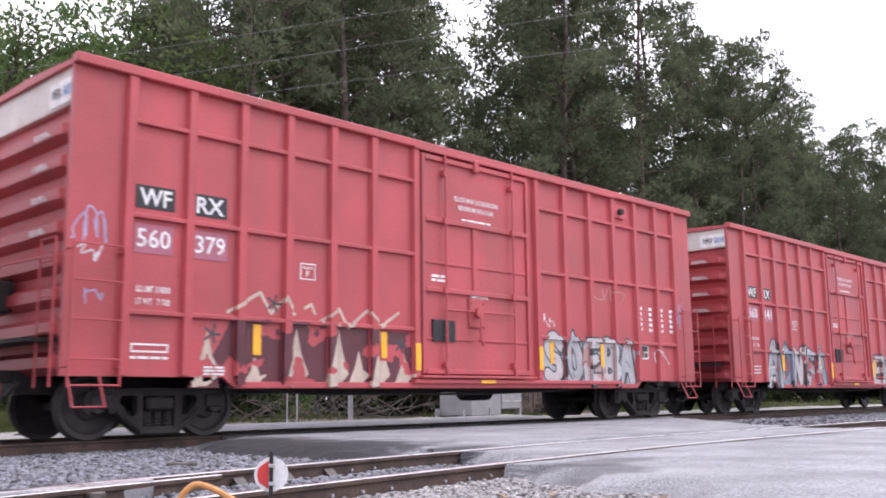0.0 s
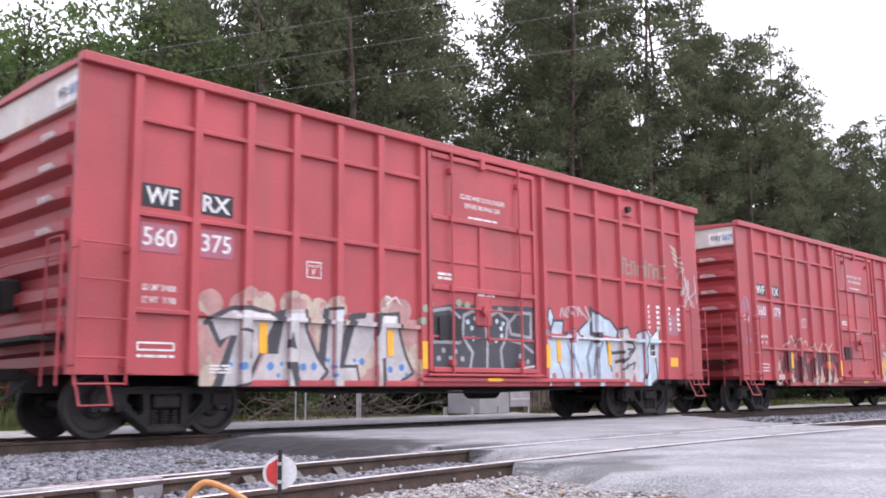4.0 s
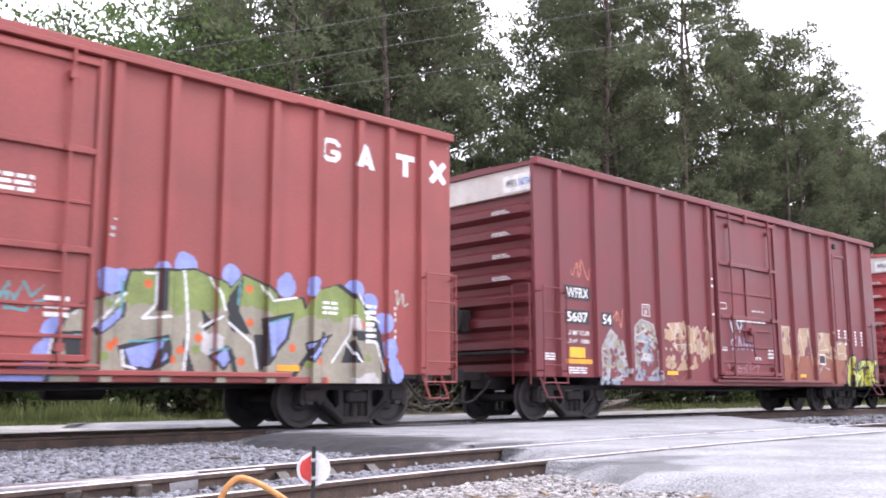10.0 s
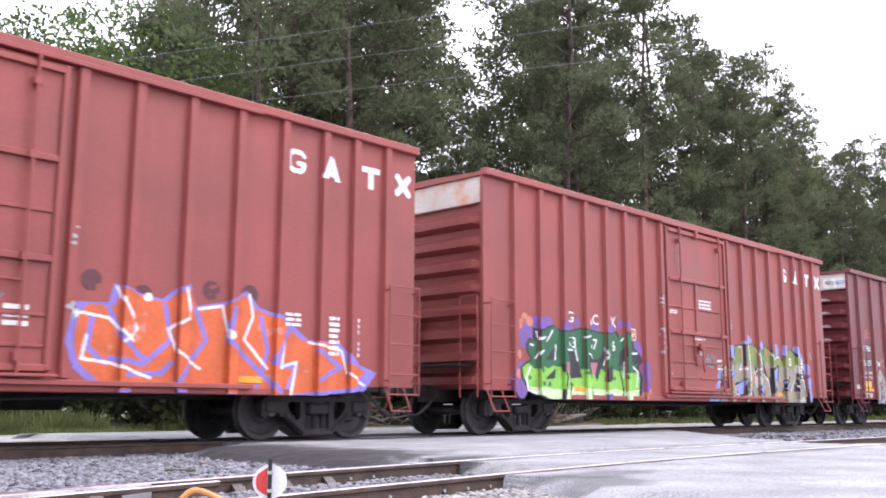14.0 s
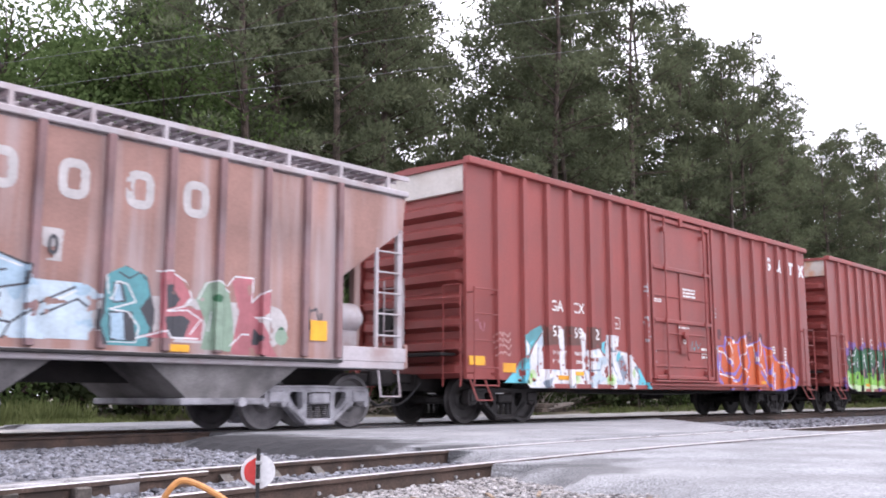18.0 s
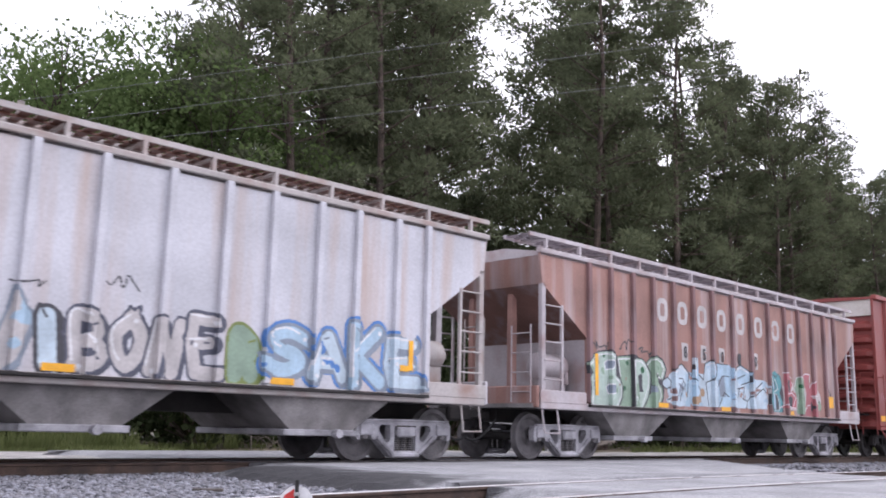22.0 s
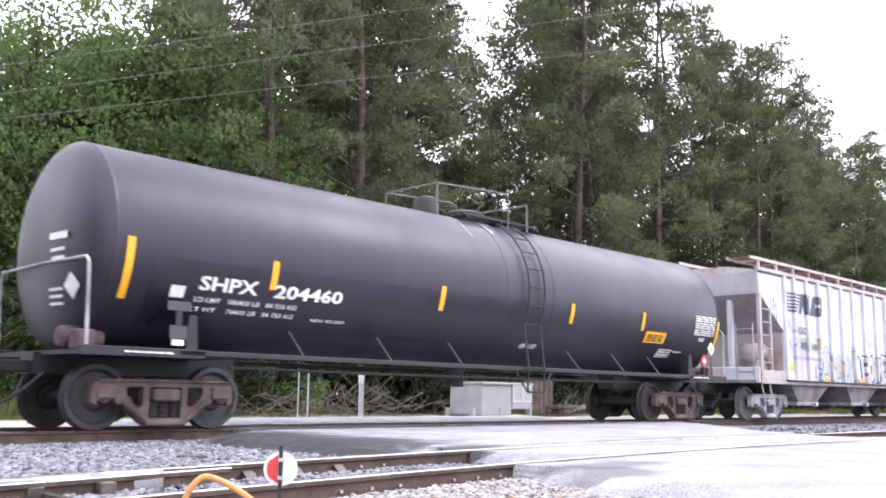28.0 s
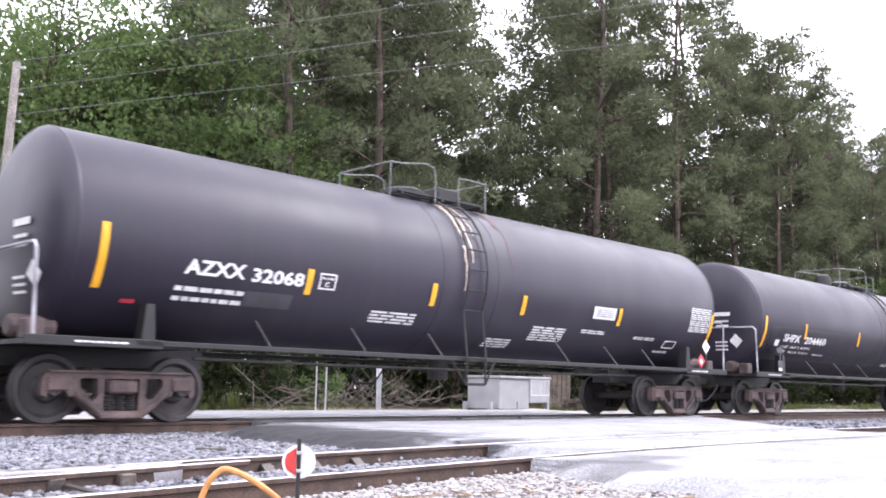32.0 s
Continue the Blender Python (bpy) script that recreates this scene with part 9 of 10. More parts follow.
for x, z in [(4.70, 1.52), (4.74, 1.37), (3.54, 1.93)]:
    c.blob(x, z, 0.06, "dgreen")
for x, z in [(4.70, 1.42)]:
    c.blob(x, z, 0.12, "sage")
for x0, x1, z0, z1, s_ in ((-5.67, -5.15, 2.3, 2.42, 3), (-4.7, -4.35, 2.35, 2.5, 4), (-4.05, -3.5, 2.25, 2.38, 5), (5.2, 5.5, 1.55, 1.9, 6)):
    scribble(c, x0, x1, z0, z1, "char", s_, 0.03, 9)
for k in range(8):                                     # eight pale blocks high on the side
    x = (BROWN_HOP_POSTS[k + 3] + BROWN_HOP_POSTS[k + 4]) / 2
    ring = [(x + 0.15 * math.copysign(abs(math.cos(q)) ** 0.6, math.cos(q)), 3.34 + 0.21 * math.copysign(abs(math.sin(q)) ** 0.6, math.sin(q))) for q in (i * math.pi / 10 for i in range(21))]
    c.line(ring, 0.12, "dust")
c.wear(0.16, 0.5, 11)
lay(brown_hopper, c, hopper_skin(BROWN_HOP_POSTS), "graffiti", "pale green, blue and red sprayed graffiti under faded pale blocks")
for t_, x in (("8", -2.17), ("5", -1.35), ("0", -0.52), ("1", 0.31), ("0", 1.13)):
    letters(brown_hopper, t_, x - 0.07, x + 0.07, 2.30, 2.58, paint_of("char"), HOP_Y - 0.008, bold=0.02)
for car_ in (brown_hopper, grey_hopper):
    for x in (-3.4, -0.68, 2.65):
        tape(car_, x + 0.05, x + 0.47, 1.14, 1.24, HOP_Y - 0.006)
tape(brown_hopper, -5.70, -5.60, 1.3, 2.15, -1.645)
panel(brown_hopper, 5.25, 5.58, 1.4, 1.72, YELLOW, HOP_Y - 0.006, "placard", "amber notice plate")

c = Canvas(-7.25, 7.2, 1.12, 3.75, seed=8)
c.line([(-5.53, 2.78), (-5.68, 2.34), (-5.33, 1.98), (-5.28, 1.74), (-3.50, 1.74)], 0.10, "lilac")
c.line([(-5.53, 2.78), (-5.34, 2.52), (-5.14, 2.48), (-5.14, 2.23), (-5.33, 1.96)], 0.05, "lilac")
c.poly([(-4.95, 1.93), (-4.95, 2.38), (-4.3, 2.38), (-4.3, 1.93)], "dust")
c.poly([(-4.1, 1.93), (-4.1, 2.38), (-3.5, 2.38), (-3.5, 1.93)], "dust")
c.wear(0.30, 0.3)
sprayed(c, "AAN", -3.5, -0.85, 1.14, 2.05, 0.30, 0.035, ["dust", "cream", "dust"], "steel", wild=1.0, seed=14)
c.speckle(["dust", "cream"], "sky", 0.32, 0.4, 5)
c.speckle(["dust"], "tan", 0.18, 0.3, 6)
sprayed(c, "I", -0.85, -0.35, 1.12, 2.05, 0.25, 0.045, ["ice"], "char", seed=15)
sprayed(c, "BONE", -0.35, 1.85, 1.14, 2.05, 0.19, 0.035, "dust", "slate", "white", seed=15)
sprayed(c, "R", 1.95, 2.5, 1.12, 2.0, 0.28, 0.03, ["sage"], "olive", seed=16)
sprayed(c, "SAKE", 2.58, 5.65, 1.2, 2.15, 0.21, 0.04, ["sky", "ice"], "steel", "white", seed=17, halo="blue", halo_w=0.05)
c.speckle(["ice", "sky"], "blue", 0.22, 0.35, 7)
c.wear(0.14, 0.5, 3)
for k in range(6):                                     # dark striped emblem
    z = 3.05 + 0.098 * k
    c.poly([(-5.78, z), (-4.98 + 0.07 * k, z), (-4.95 + 0.07 * k, z + 0.055), (-5.78, z + 0.055)], "slate")
c.poly([(-4.86, 3.02), (-4.66, 3.62), (-4.05, 3.62), (-4.22, 3.02)], "slate")
c.poly([(-4.42, 3.62), (-4.30, 3.34), (-4.22, 3.62)], None)
c.poly([(-4.68, 3.02), (-4.56, 3.28), (-4.46, 3.02)], None)
c.poly([(-4.10, 3.02), (-3.88, 3.56), (-3.74, 3.62), (-3.20, 3.60), (-3.24, 3.12), (-3.36, 3.02)], "slate")
c.poly([(-3.72, 3.30), (-3.66, 3.38), (-3.38, 3.36), (-3.44, 3.28)], None)
c.wear(0.04, 0.12, 21)
scribble(c, -6.6, -6.12, 2.85, 3.6, "char", 9, 0.02, 12)
scribble(c, 0.1, 0.5, 2.3, 2.42, "char", 10, 0.02, 7)
scribble(c, -1.1, -0.6, 2.15, 2.25, "char", 11, 0.018, 7)
scribble(c, -3.9, -3.3, 1.2, 1.6, "char", 12, 0.025, 10)
lay(grey_hopper, c, hopper_skin(GREY_HOP_POSTS), "graffiti", "faded blue, grey and tan sprayed graffiti under a dark striped emblem")
letters(grey_hopper, "SOU", -5.0, -4.43, 2.44, 2.66, paint_of("char"), HOP_Y - 0.006, bold=0.005)
letters(grey_hopper, "85", -4.80, -4.42, 2.0, 2.2, paint_of("char"), HOP_Y - 0.008, bold=0.01)
letters(grey_hopper, "181", -4.02, -3.62, 2.0, 2.2, paint_of("char"), HOP_Y - 0.008, bold=0.01)
letters(grey_hopper, "351", -4.82, -4.42, 2.1, 2.32, paint_of("grey"), HOP_Y - 0.006, bold=0.01)
for x0, x1, z0, z1 in ((-5.70, -5.60, 1.42, 2.02), (-5.60, -5.22, 1.42, 1.54), (5.42, 5.52, 1.5, 2.0), (5.1, 5.42, 1.48, 1.58)):
    tape(grey_hopper, x0, x1, z0, z1, HOP_Y - 0.006)

# tank cars
CURVE = 0.014
RED_PLACARD = paint("red_placard", (0.55, 0.05, 0.07))


def diamond(car, x, z, r, material):
    """A hazard placard in an upright holder before the shell."""
    bm = bmesh.new()
    y = -1.46
    plate(bm, [[(x - r, z), (x, z - r), (x + r, z), (x, z + r)]], y, y + 0.006)
    ob = part("placard", bm, material, car, "hazard placard")
    bm = bmesh.new()
    plate(bm, [[(x - 0.45 * r, z - 0.1 * r), (x, z - 0.55 * r), (x + 0.45 * r, z - 0.1 * r), (x, z + 0.35 * r)]], y - 0.006, y - 0.002)
    part("symbol", bm, paint_of("grey") if material is WHITE else WHITE, ob)
    bm = bmesh.new()
    box(bm, x - 0.02, x + 0.02, y + 0.008, y + 0.02, 1.1, z + 0.5 * r)
    part("bracket", bm, BLACK_STEEL, ob)


def tank_common(car, strips):
    for x, z0, z1 in strips:
        tape(car, x - 0.055, x + 0.055, z0, z1, curve=CURVE)
    for e in (-1, 1):
        bars(car, e * 7.2 - 0.5, e * 7.2 + 0.2, 1.045, 1.085, 1, WHITE, -1.526, words=7, seed=9)


tank_common(tank_a, ((-7.70, 1.75, 2.62), (-5.38, 2.1, 2.54), (-1.80, 2.05, 2.5), (1.98, 2.06, 2.48), (4.62, 2.08, 2.5), (7.95, 1.65, 2.5)))
letters(tank_a, "SHPX", -6.60, -5.62, 1.98, 2.20, WHITE, bold=0.03, curve=CURVE)
letters(tank_a, "204460", -5.33, -4.02, 1.97, 2.19, WHITE, bold=0.03, curve=CURVE)
letters(tank_a, "LD LMT   186400 LB   84 550 KG", -6.62, -4.85, 1.80, 1.88, WHITE, bold=0.015, curve=CURVE)
letters(tank_a, "LT WT     76600 LB   34 750 KG", -6.62, -4.85, 1.64, 1.72, WHITE, bold=0.015, curve=CURVE)
letters(tank_a, "NEW 05-2001", -4.5, -3.82, 1.62, 1.68, WHITE, bold=0.015, curve=CURVE)
panel(tank_a, -7.02, -6.80, 1.84, 2.02, WHITE, curve=CURVE)
# a darker, glossier band along the lower shell, and the plate holder over the saddle
GLOSSY_BLACK = steel_paint("glossy_black_paint", (0.016, 0.014, 0.024), rough=0.34, var=0.1, scale=2.0, dirt=(0.024, 0.02, 0.03), dirt_scale=1.0, dirt_amount=0.4)
panel(tank_a, -7.35, 0.28, 1.36, 2.40, GLOSSY_BLACK, name="repainted_band", label="darker, glossier black band on the lower shell", curve=0.006, thick=0.004)
for dx, z0, z1, mat_ in ((0.18, 1.67, 1.80, paint_of("char")), (0.05, 1.45, 1.67, BLACK_STEEL), (0.13, 1.27, 1.46, paint_of("char")), (0.09, 1.18, 1.26, WHITE)):
    panel(tank_a, -6.91 - dx, -6.91 + dx, z0, z1, mat_, -1.46, "holder_plate", "plate of the card holder", thick=0.012)
panel(tank_a, 4.82, 5.67, 1.80, 2.08, YELLOW, name="placard", label="amber notice with dark print", curve=CURVE)
bars(tank_a, 4.92, 5.57, 1.84, 2.02, 4, paint_of("black"), curve=CURVE + 0.004, words=3)
frame_mark(tank_a, 5.63, 6.2, 1.42, 1.66, WHITE, w=0.03, curve=CURVE)
bars(tank_a, 5.7, 6.14, 1.46, 1.62, 2, WHITE, curve=CURVE, words=2)
bars(tank_a, 6.28, 6.66, 1.58, 1.64, 1, WHITE, curve=CURVE)
for k in range(3):
    bars(tank_a, 6.87, 7.82, 2.10 + 0.17 * k, 2.26 + 0.17 * k, 3, WHITE, curve=CURVE, words=4, seed=k)
bars(tank_a, 7.15, 7.42, 1.95, 2.05, 2, WHITE, curve=CURVE, words=2)
diamond(tank_a, 7.66, 1.80, 0.17, WHITE)
diamond(tank_a, 7.31, 1.50, 0.17, RED_PLACARD)
bars(tank_a, 0.75, 1.25, 1.40, 1.52, 3, WHITE, curve=CURVE, words=2)

tank_common(tank_b, ((-7.40, 1.75, 2.65), (-4.12, 1.95, 2.36), (-1.50, 1.97, 2.38), (0.87, 1.97, 2.36), (3.98, 1.95, 2.34), (7.70, 1.65, 2.45)))
letters(tank_b, "AZXX", -6.22, -5.25, 2.08, 2.30, WHITE, bold=0.03, curve=CURVE)
letters(tank_b, "32068", -5.14, -4.22, 2.06, 2.28, WHITE, bold=0.03, curve=CURVE)
bars(tank_b, -6.3, -5.2, 1.80, 1.92, 1, WHITE, curve=CURVE, words=6)
bars(tank_b, -6.3, -5.2, 1.64, 1.76, 1, WHITE, curve=CURVE, words=6, seed=4)
panel(tank_b, -5.18, -4.35, 1.66, 1.92, paint_of("char"), curve=CURVE)
frame_mark(tank_b, -3.94, -3.62, 2.06, 2.32, WHITE, w=0.025, curve=CURVE)
letters(tank_b, "PLATE", -3.89, -3.67, 2.22, 2.26, WHITE, bold=0.03, curve=CURVE)
letters(tank_b, "C", -3.82, -3.74, 2.10, 2.19, WHITE, bold=0.03, curve=CURVE)
bars(tank_b, -2.75, -1.75, 1.55, 1.80, 4, WHITE, curve=CURVE, words=3, seed=5)
bars(tank_b, 0.25, 0.95, 1.15, 1.42, 4, WHITE, curve=CURVE, words=3, seed=6)
bars(tank_b, 1.35, 2.35, 1.42, 1.78, 6, WHITE, curve=CURVE, words=3, seed=7)
panel(tank_b, 3.05, 3.82, 2.06, 2.32, WHITE, name="placard", label="white notice with fine print", curve=CURVE)
bars(tank_b, 3.15, 3.72, 2.10, 2.28, 4, paint_of("grey"), curve=CURVE + 0.004, words=3)
bars(tank_b, 2.85, 3.65, 1.70, 1.80, 2, WHITE, curve=CURVE, words=3)
bars(tank_b, 4.75, 5.55, 1.66, 1.74, 2, WHITE, curve=CURVE, words=4)
frame_mark(tank_b, 6.02, 6.5, 1.48, 1.70, WHITE, w=0.03, curve=CURVE)
bars(tank_b, 5.8, 6.4, 1.32, 1.40, 2, WHITE, curve=CURVE, words=3)
for k in range(4):
    bars(tank_b, 6.74, 7.62, 1.98 + 0.15 * k, 2.12 + 0.15 * k, 3, WHITE, curve=CURVE, words=4, seed=k)
diamond(tank_b, 7.45, 1.66, 0.17, WHITE)
diamond(tank_b, 7.22, 1.32, 0.17, RED_PLACARD)
panel(tank_b, -7.0, -6.8, 1.55, 1.62, RED_PLACARD, curve=CURVE)


def head_marks(car, shell_x):
    """White print and a placard on the rear head of a tank."""
    for y0, y1, z, h in ((-0.75, -0.25, 2.62, 0.10), (-0.7, -0.3, 2.45, 0.05), (-0.7, -0.35, 2.33, 0.05), (-0.65, -0.3, 1.9, 0.04), (-0.65, -0.3, 1.8, 0.04), (-0.65, -0.3, 1.7, 0.04)):
        bm = bmesh.new()
        vs = []
        for y, zz in ((y0, z), (y1, z), (y1, z + h), (y0, z + h)):
            r = math.hypot(y, zz - TANK_Z)
            vs.append(bm.verts.new((-shell_x - HEAD * math.sqrt(max(0, 1 - (r / TANK_R) ** 2.67)) - 0.025, y, zz)))
        bm.faces.new(vs)
        part("head_stencil", bm, WHITE, car)
    bm = bmesh.new()
    vs = []
    for y, zz in ((-1.05, 1.95), (-0.88, 1.76), (-0.71, 1.95), (-0.88, 2.14)):
        r = math.hypot(y, zz - TANK_Z)
        vs.append(bm.verts.new((-shell_x - HEAD * math.sqrt(max(0, 1 - (r / TANK_R) ** 2.67)) - 0.035, y, zz)))
    bm.faces.new(vs)
    part("placard", bm, WHITE, car, "white hazard placard")


head_marks(tank_a, 7.9)
head_marks(tank_b, 7.74)

# chalky spills beside the manway of the second tank, pale streaks on the first
def spill(car, runs, key, label):
    verts, faces = [], []
    for x, w, a0, a1, seed in runs:
        rng = random.Random(seed)
        n = 26
        for k in range(n + 1):
            a = radians(a0 + (a1 - a0) * k / n)
            ww = w * rng.uniform(0.45, 1.2) * (1 - 0.6 * k / n)
            i = len(verts)
            for s in (-1, 1):
                verts.append((x + s * ww / 2 + 0.015 * math.sin(k * 0.7 + seed), -(TANK_R + 0.009) * math.cos(a), TANK_Z + (TANK_R + 0.009) * math.sin(a)))
            if k:
                faces.append((i - 2, i - 1, i + 1, i))
    soup("spill_streak", verts, faces, paint_of(key), car, label)


spill(tank_b, ((-0.72, 0.17, 88, 22, 3), (-0.58, 0.10, 88, 8, 4), (-0.40, 0.09, 70, 30, 5), (-0.76, 0.07, 20, -12, 6)), "cream", "cream dried spill running down the shell")
spill(tank_b, ((0.42, 0.10, 88, 40, 7), (0.5, 0.05, 88, 10, 8)), "brown", "brown stain running down the shell")
spill(tank_a, ((-0.75, 0.07, 85, 40, 9), (0.02, 0.16, 85, 48, 10), (0.2, 0.10, 80, 55, 11)), "grey", "pale streak on the shell")


# The bodies above are drawn on a 15.6 m base; these are the true lengths and heights over it.
def lengthen(car, kx, kz):
    done = set()
    for ob in car.children:
        ob.location.x *= kx
        if ob.name.split(".")[0] in ("wheelset", "truck_bolster"):
            continue
        ob.location.z *= kz
        for o in (ob, *ob.children):
            if o is not ob:
                o.location.x *= kx
            if o.data.name not in done:
                done.add(o.data.name)
                o.data.transform(Matrix.Diagonal((kx, 1, kz, 1)))


for car_, key_ in CARS:
    lengthen(car_, 1.016 if key_ == "grey_hopper" else 1.031, 1.0 if key_.startswith("tank") else 1.008 if key_.endswith("hopper") else 1.016)


# ---- small things by the tracks ----
SIGN_WHITE = shade("sign_white", (0.74, 0.74, 0.76), 0.5, var=0.06, scale=5, grain=0.03, bump=0.05, dirt=(0.5, 0.48, 0.45), dirt_scale=4, dirt_amount=0.3)
SIGN_RED = shade("sign_red", (0.60, 0.045, 0.04), 0.45, var=0.08, scale=6, grain=0.03, bump=0.03)
ORANGE_PAINT = shade("faded_orange_paint", (0.60, 0.27, 0.08), 0.5, var=0.12, scale=6, grain=0.05, bump=0.05, dirt=(0.35, 0.2, 0.1), dirt_scale=5, dirt_amount=0.4)
GALV = shade("galvanised_steel", (0.46, 0.46, 0.47), 0.45, metal=0.5, var=0.1, scale=5, grain=0.04, bump=0.05)
CABINET = shade("pale_cabinet_paint", (0.36, 0.36, 0.375), 0.6, var=0.06, scale=2, grain=0.03, bump=0.05, dirt=(0.35, 0.33, 0.31), dirt_scale=2, dirt_amount=0.4, streak=True)
GREASY = shade("greasy_steel", (0.10, 0.085, 0.075), 0.5, metal=0.4, var=0.25, scale=5, grain=0.08, bump=0.15)
POLE_WOOD = shade("grey_pole_wood", (0.30, 0.27, 0.25), 0.9, var=0.15, scale=1.5, grain=0.1, bump=0.4, fine=20)

# low switch target: a disc, half red and half white, on a dark staff
target = thing("switch_target", pose(3.24, 4.56, 0.0), "round red and white switch target on a dark staff", "signal")
face_turn = Matrix.Rotation(radians(-36), 4, 'Z')


def turned(ob, m):
    ob.data.transform(m)
    return ob


bm = bmesh.new()
n = 28
plate(bm, [[(0.096 * math.cos(2 * math.pi * k / n), 0.105 + 0.096 * math.sin(2 * math.pi * k / n)) for k in range(n)]], 0.0, 0.006)
turned(part("disc", bm, SIGN_WHITE, target, "white disc"), face_turn)
bm = bmesh.new()
arc = [2.02 + 2.24 * k / 12 for k in range(13)]
plate(bm, [[(0.078 * math.cos(a), 0.105 + 0.084 * math.sin(a)) for a in arc[3:-3]] + [(-0.014, 0.026), (-0.014, 0.184)]], -0.005, -0.001)
turned(part("red_flag", bm, SIGN_RED, target, "red painted half of the disc"), face_turn)
bm = bmesh.new()
box(bm, -0.011, 0.011, -0.022, -0.008, -0.20, 0.235, 0.003)
turned(part("staff", bm, BLACK_STEEL, target), face_turn)
for z in (0.055, 0.155):
    bm = bmesh.new()
    box(bm, -0.016, 0.020, -0.028, -0.008, z - 0.010, z + 0.010, 0.003)
    turned(part("clamp", bm, GALV, target), face_turn)

# bent orange throw lever and the switch stand below it
stand = thing("switch_stand", pose(2.55, 4.30, 0.0), "low switch stand with a bent orange lever among the stones", "switch stand")
bm = bmesh.new()
tube(bm, curve_points([(-0.06, 0.06, -0.2), (-0.045, 0.04, -0.02), (0.01, 0.0, 0.095), (0.09, -0.03, 0.10), (0.25, -0.10, 0.0), (0.42, -0.16, -0.16)], 6), 0.016, 8)
part("lever", bm, ORANGE_PAINT, stand, "bent orange painted lever", smooth=True)
bm = bmesh.new()
box(bm, -0.16, 0.2, -0.14, 0.14, -0.24, -0.17, 0.015)
part("stand_base", bm, GREASY, stand)
bm = bmesh.new()
box(bm, -0.07, 0.07, -0.08, 0.08, -0.17, -0.08, 0.02)
part("gear_box", bm, GREASY, stand)
bm = bmesh.new()
rod(bm, (0, 0.1, -0.13), (0.05, 2.0, -0.13), 0.018, 6)
part("connecting_rod", bm, GREASY, stand)

# switch hardware on the near end of the side track: slide plates, braces, heel bolts
for k in range(9):
    x = 1.3 + 0.53 * k
    for s in (-1, 1):
        y = side_y(x) + s * GAUGE
        b = thing("rail_brace", pose(x, y, SIDE_Z - 0.16, 0, 0, 0 if s > 0 else 180), "steel tie plate with a rail brace and bolts", "rail brace", "rail braces of the switch")
        bm = bmesh.new()
        box(bm, -0.09, 0.09, -0.20, 0.24, -0.012, 0.006, 0.004)
        part("tie_plate", bm, GREASY, b)
        bm = bmesh.new()
        prism(bm, [(-0.19, 0.006), (-0.06, 0.006), (-0.03, 0.09), (-0.05, 0.10)], -0.05, 0.05)
        part("brace", bm, GREASY, b)
        for dx in (-0.045, 0.045):
            bm = bmesh.new()
            rod(bm, (dx, -0.15, 0.0), (dx, -0.15, 0.045), 0.016, 6)
            part("bolt", bm, GALV, b)
for k in range(6):
    x = 4.25 + 0.32 * k + (0.35 if k > 2 else 0)
    for s in (-1, 1):
        bm = bmesh.new()
        y = side_y(x) + s * GAUGE
        rod(bm, (0, 0.012, 0), (0, -0.03, 0), 0.014, 6)
        ob = tagged(part("rail_bolt", bm, GALV), "pale bolt head in the rail web", "bolt", "bolts of the rail joints")
        ob.location = (x, y, SIDE_Z - 0.095)
frog = thing("guard_rail", pose(2.2, side_y(2.2) + GAUGE - 0.10, SIDE_Z, 0, 0, 6.5), "worn bright switch point with its heel block", "switch point")
bm = bmesh.new()
prism(bm, [(-0.045, -0.16), (0.045, -0.16), (0.045, 0.0), (0.03, 0.006), (-0.03, 0.006), (-0.045, 0.0)], -1.6, 1.35)
part("point_rail", bm, RAIL_TOP, frog)
for k in range(5):
    bm = bmesh.new()
    box(bm, -1.3 + 0.52 * k, -1.18 + 0.52 * k, -0.16, -0.05, -0.15, -0.04, 0.01)
    part("heel_clip", bm, GREASY, frog)
# splinter of tie and a dark scrap on the stones
bm = bmesh.new()
box(bm, -0.16, 0.16, -0.035, 0.035, -0.02, 0.025, 0.01)
ob = tagged(part("scrap_block", bm, GREASY), "dark scrap of steel lying on the stones", "scrap")
ob.matrix_world = pose(5.3, 9.05, BED + 0.045, 0, 0, -40)
rngp = random.Random(4)
for k in range(26):
    bm = bmesh.new()
    w = rngp.uniform(0.05, 0.16)
    box(bm, -w, w, -0.012, 0.012, -0.006, 0.006)
    ob = tagged(part("wood_chip", bm, TIE_CHIP), "pale splintered wood chip on the gravel", "wood chip", "wood chips on the gravel")
    x, y = rngp.uniform(3.2, 5.4), rngp.uniform(3.4, 4.6)
    ob.matrix_world = pose(x, y, BED + 0.055, rngp.uniform(-8, 8), rngp.uniform(-8, 8), rngp.uniform(0, 180))


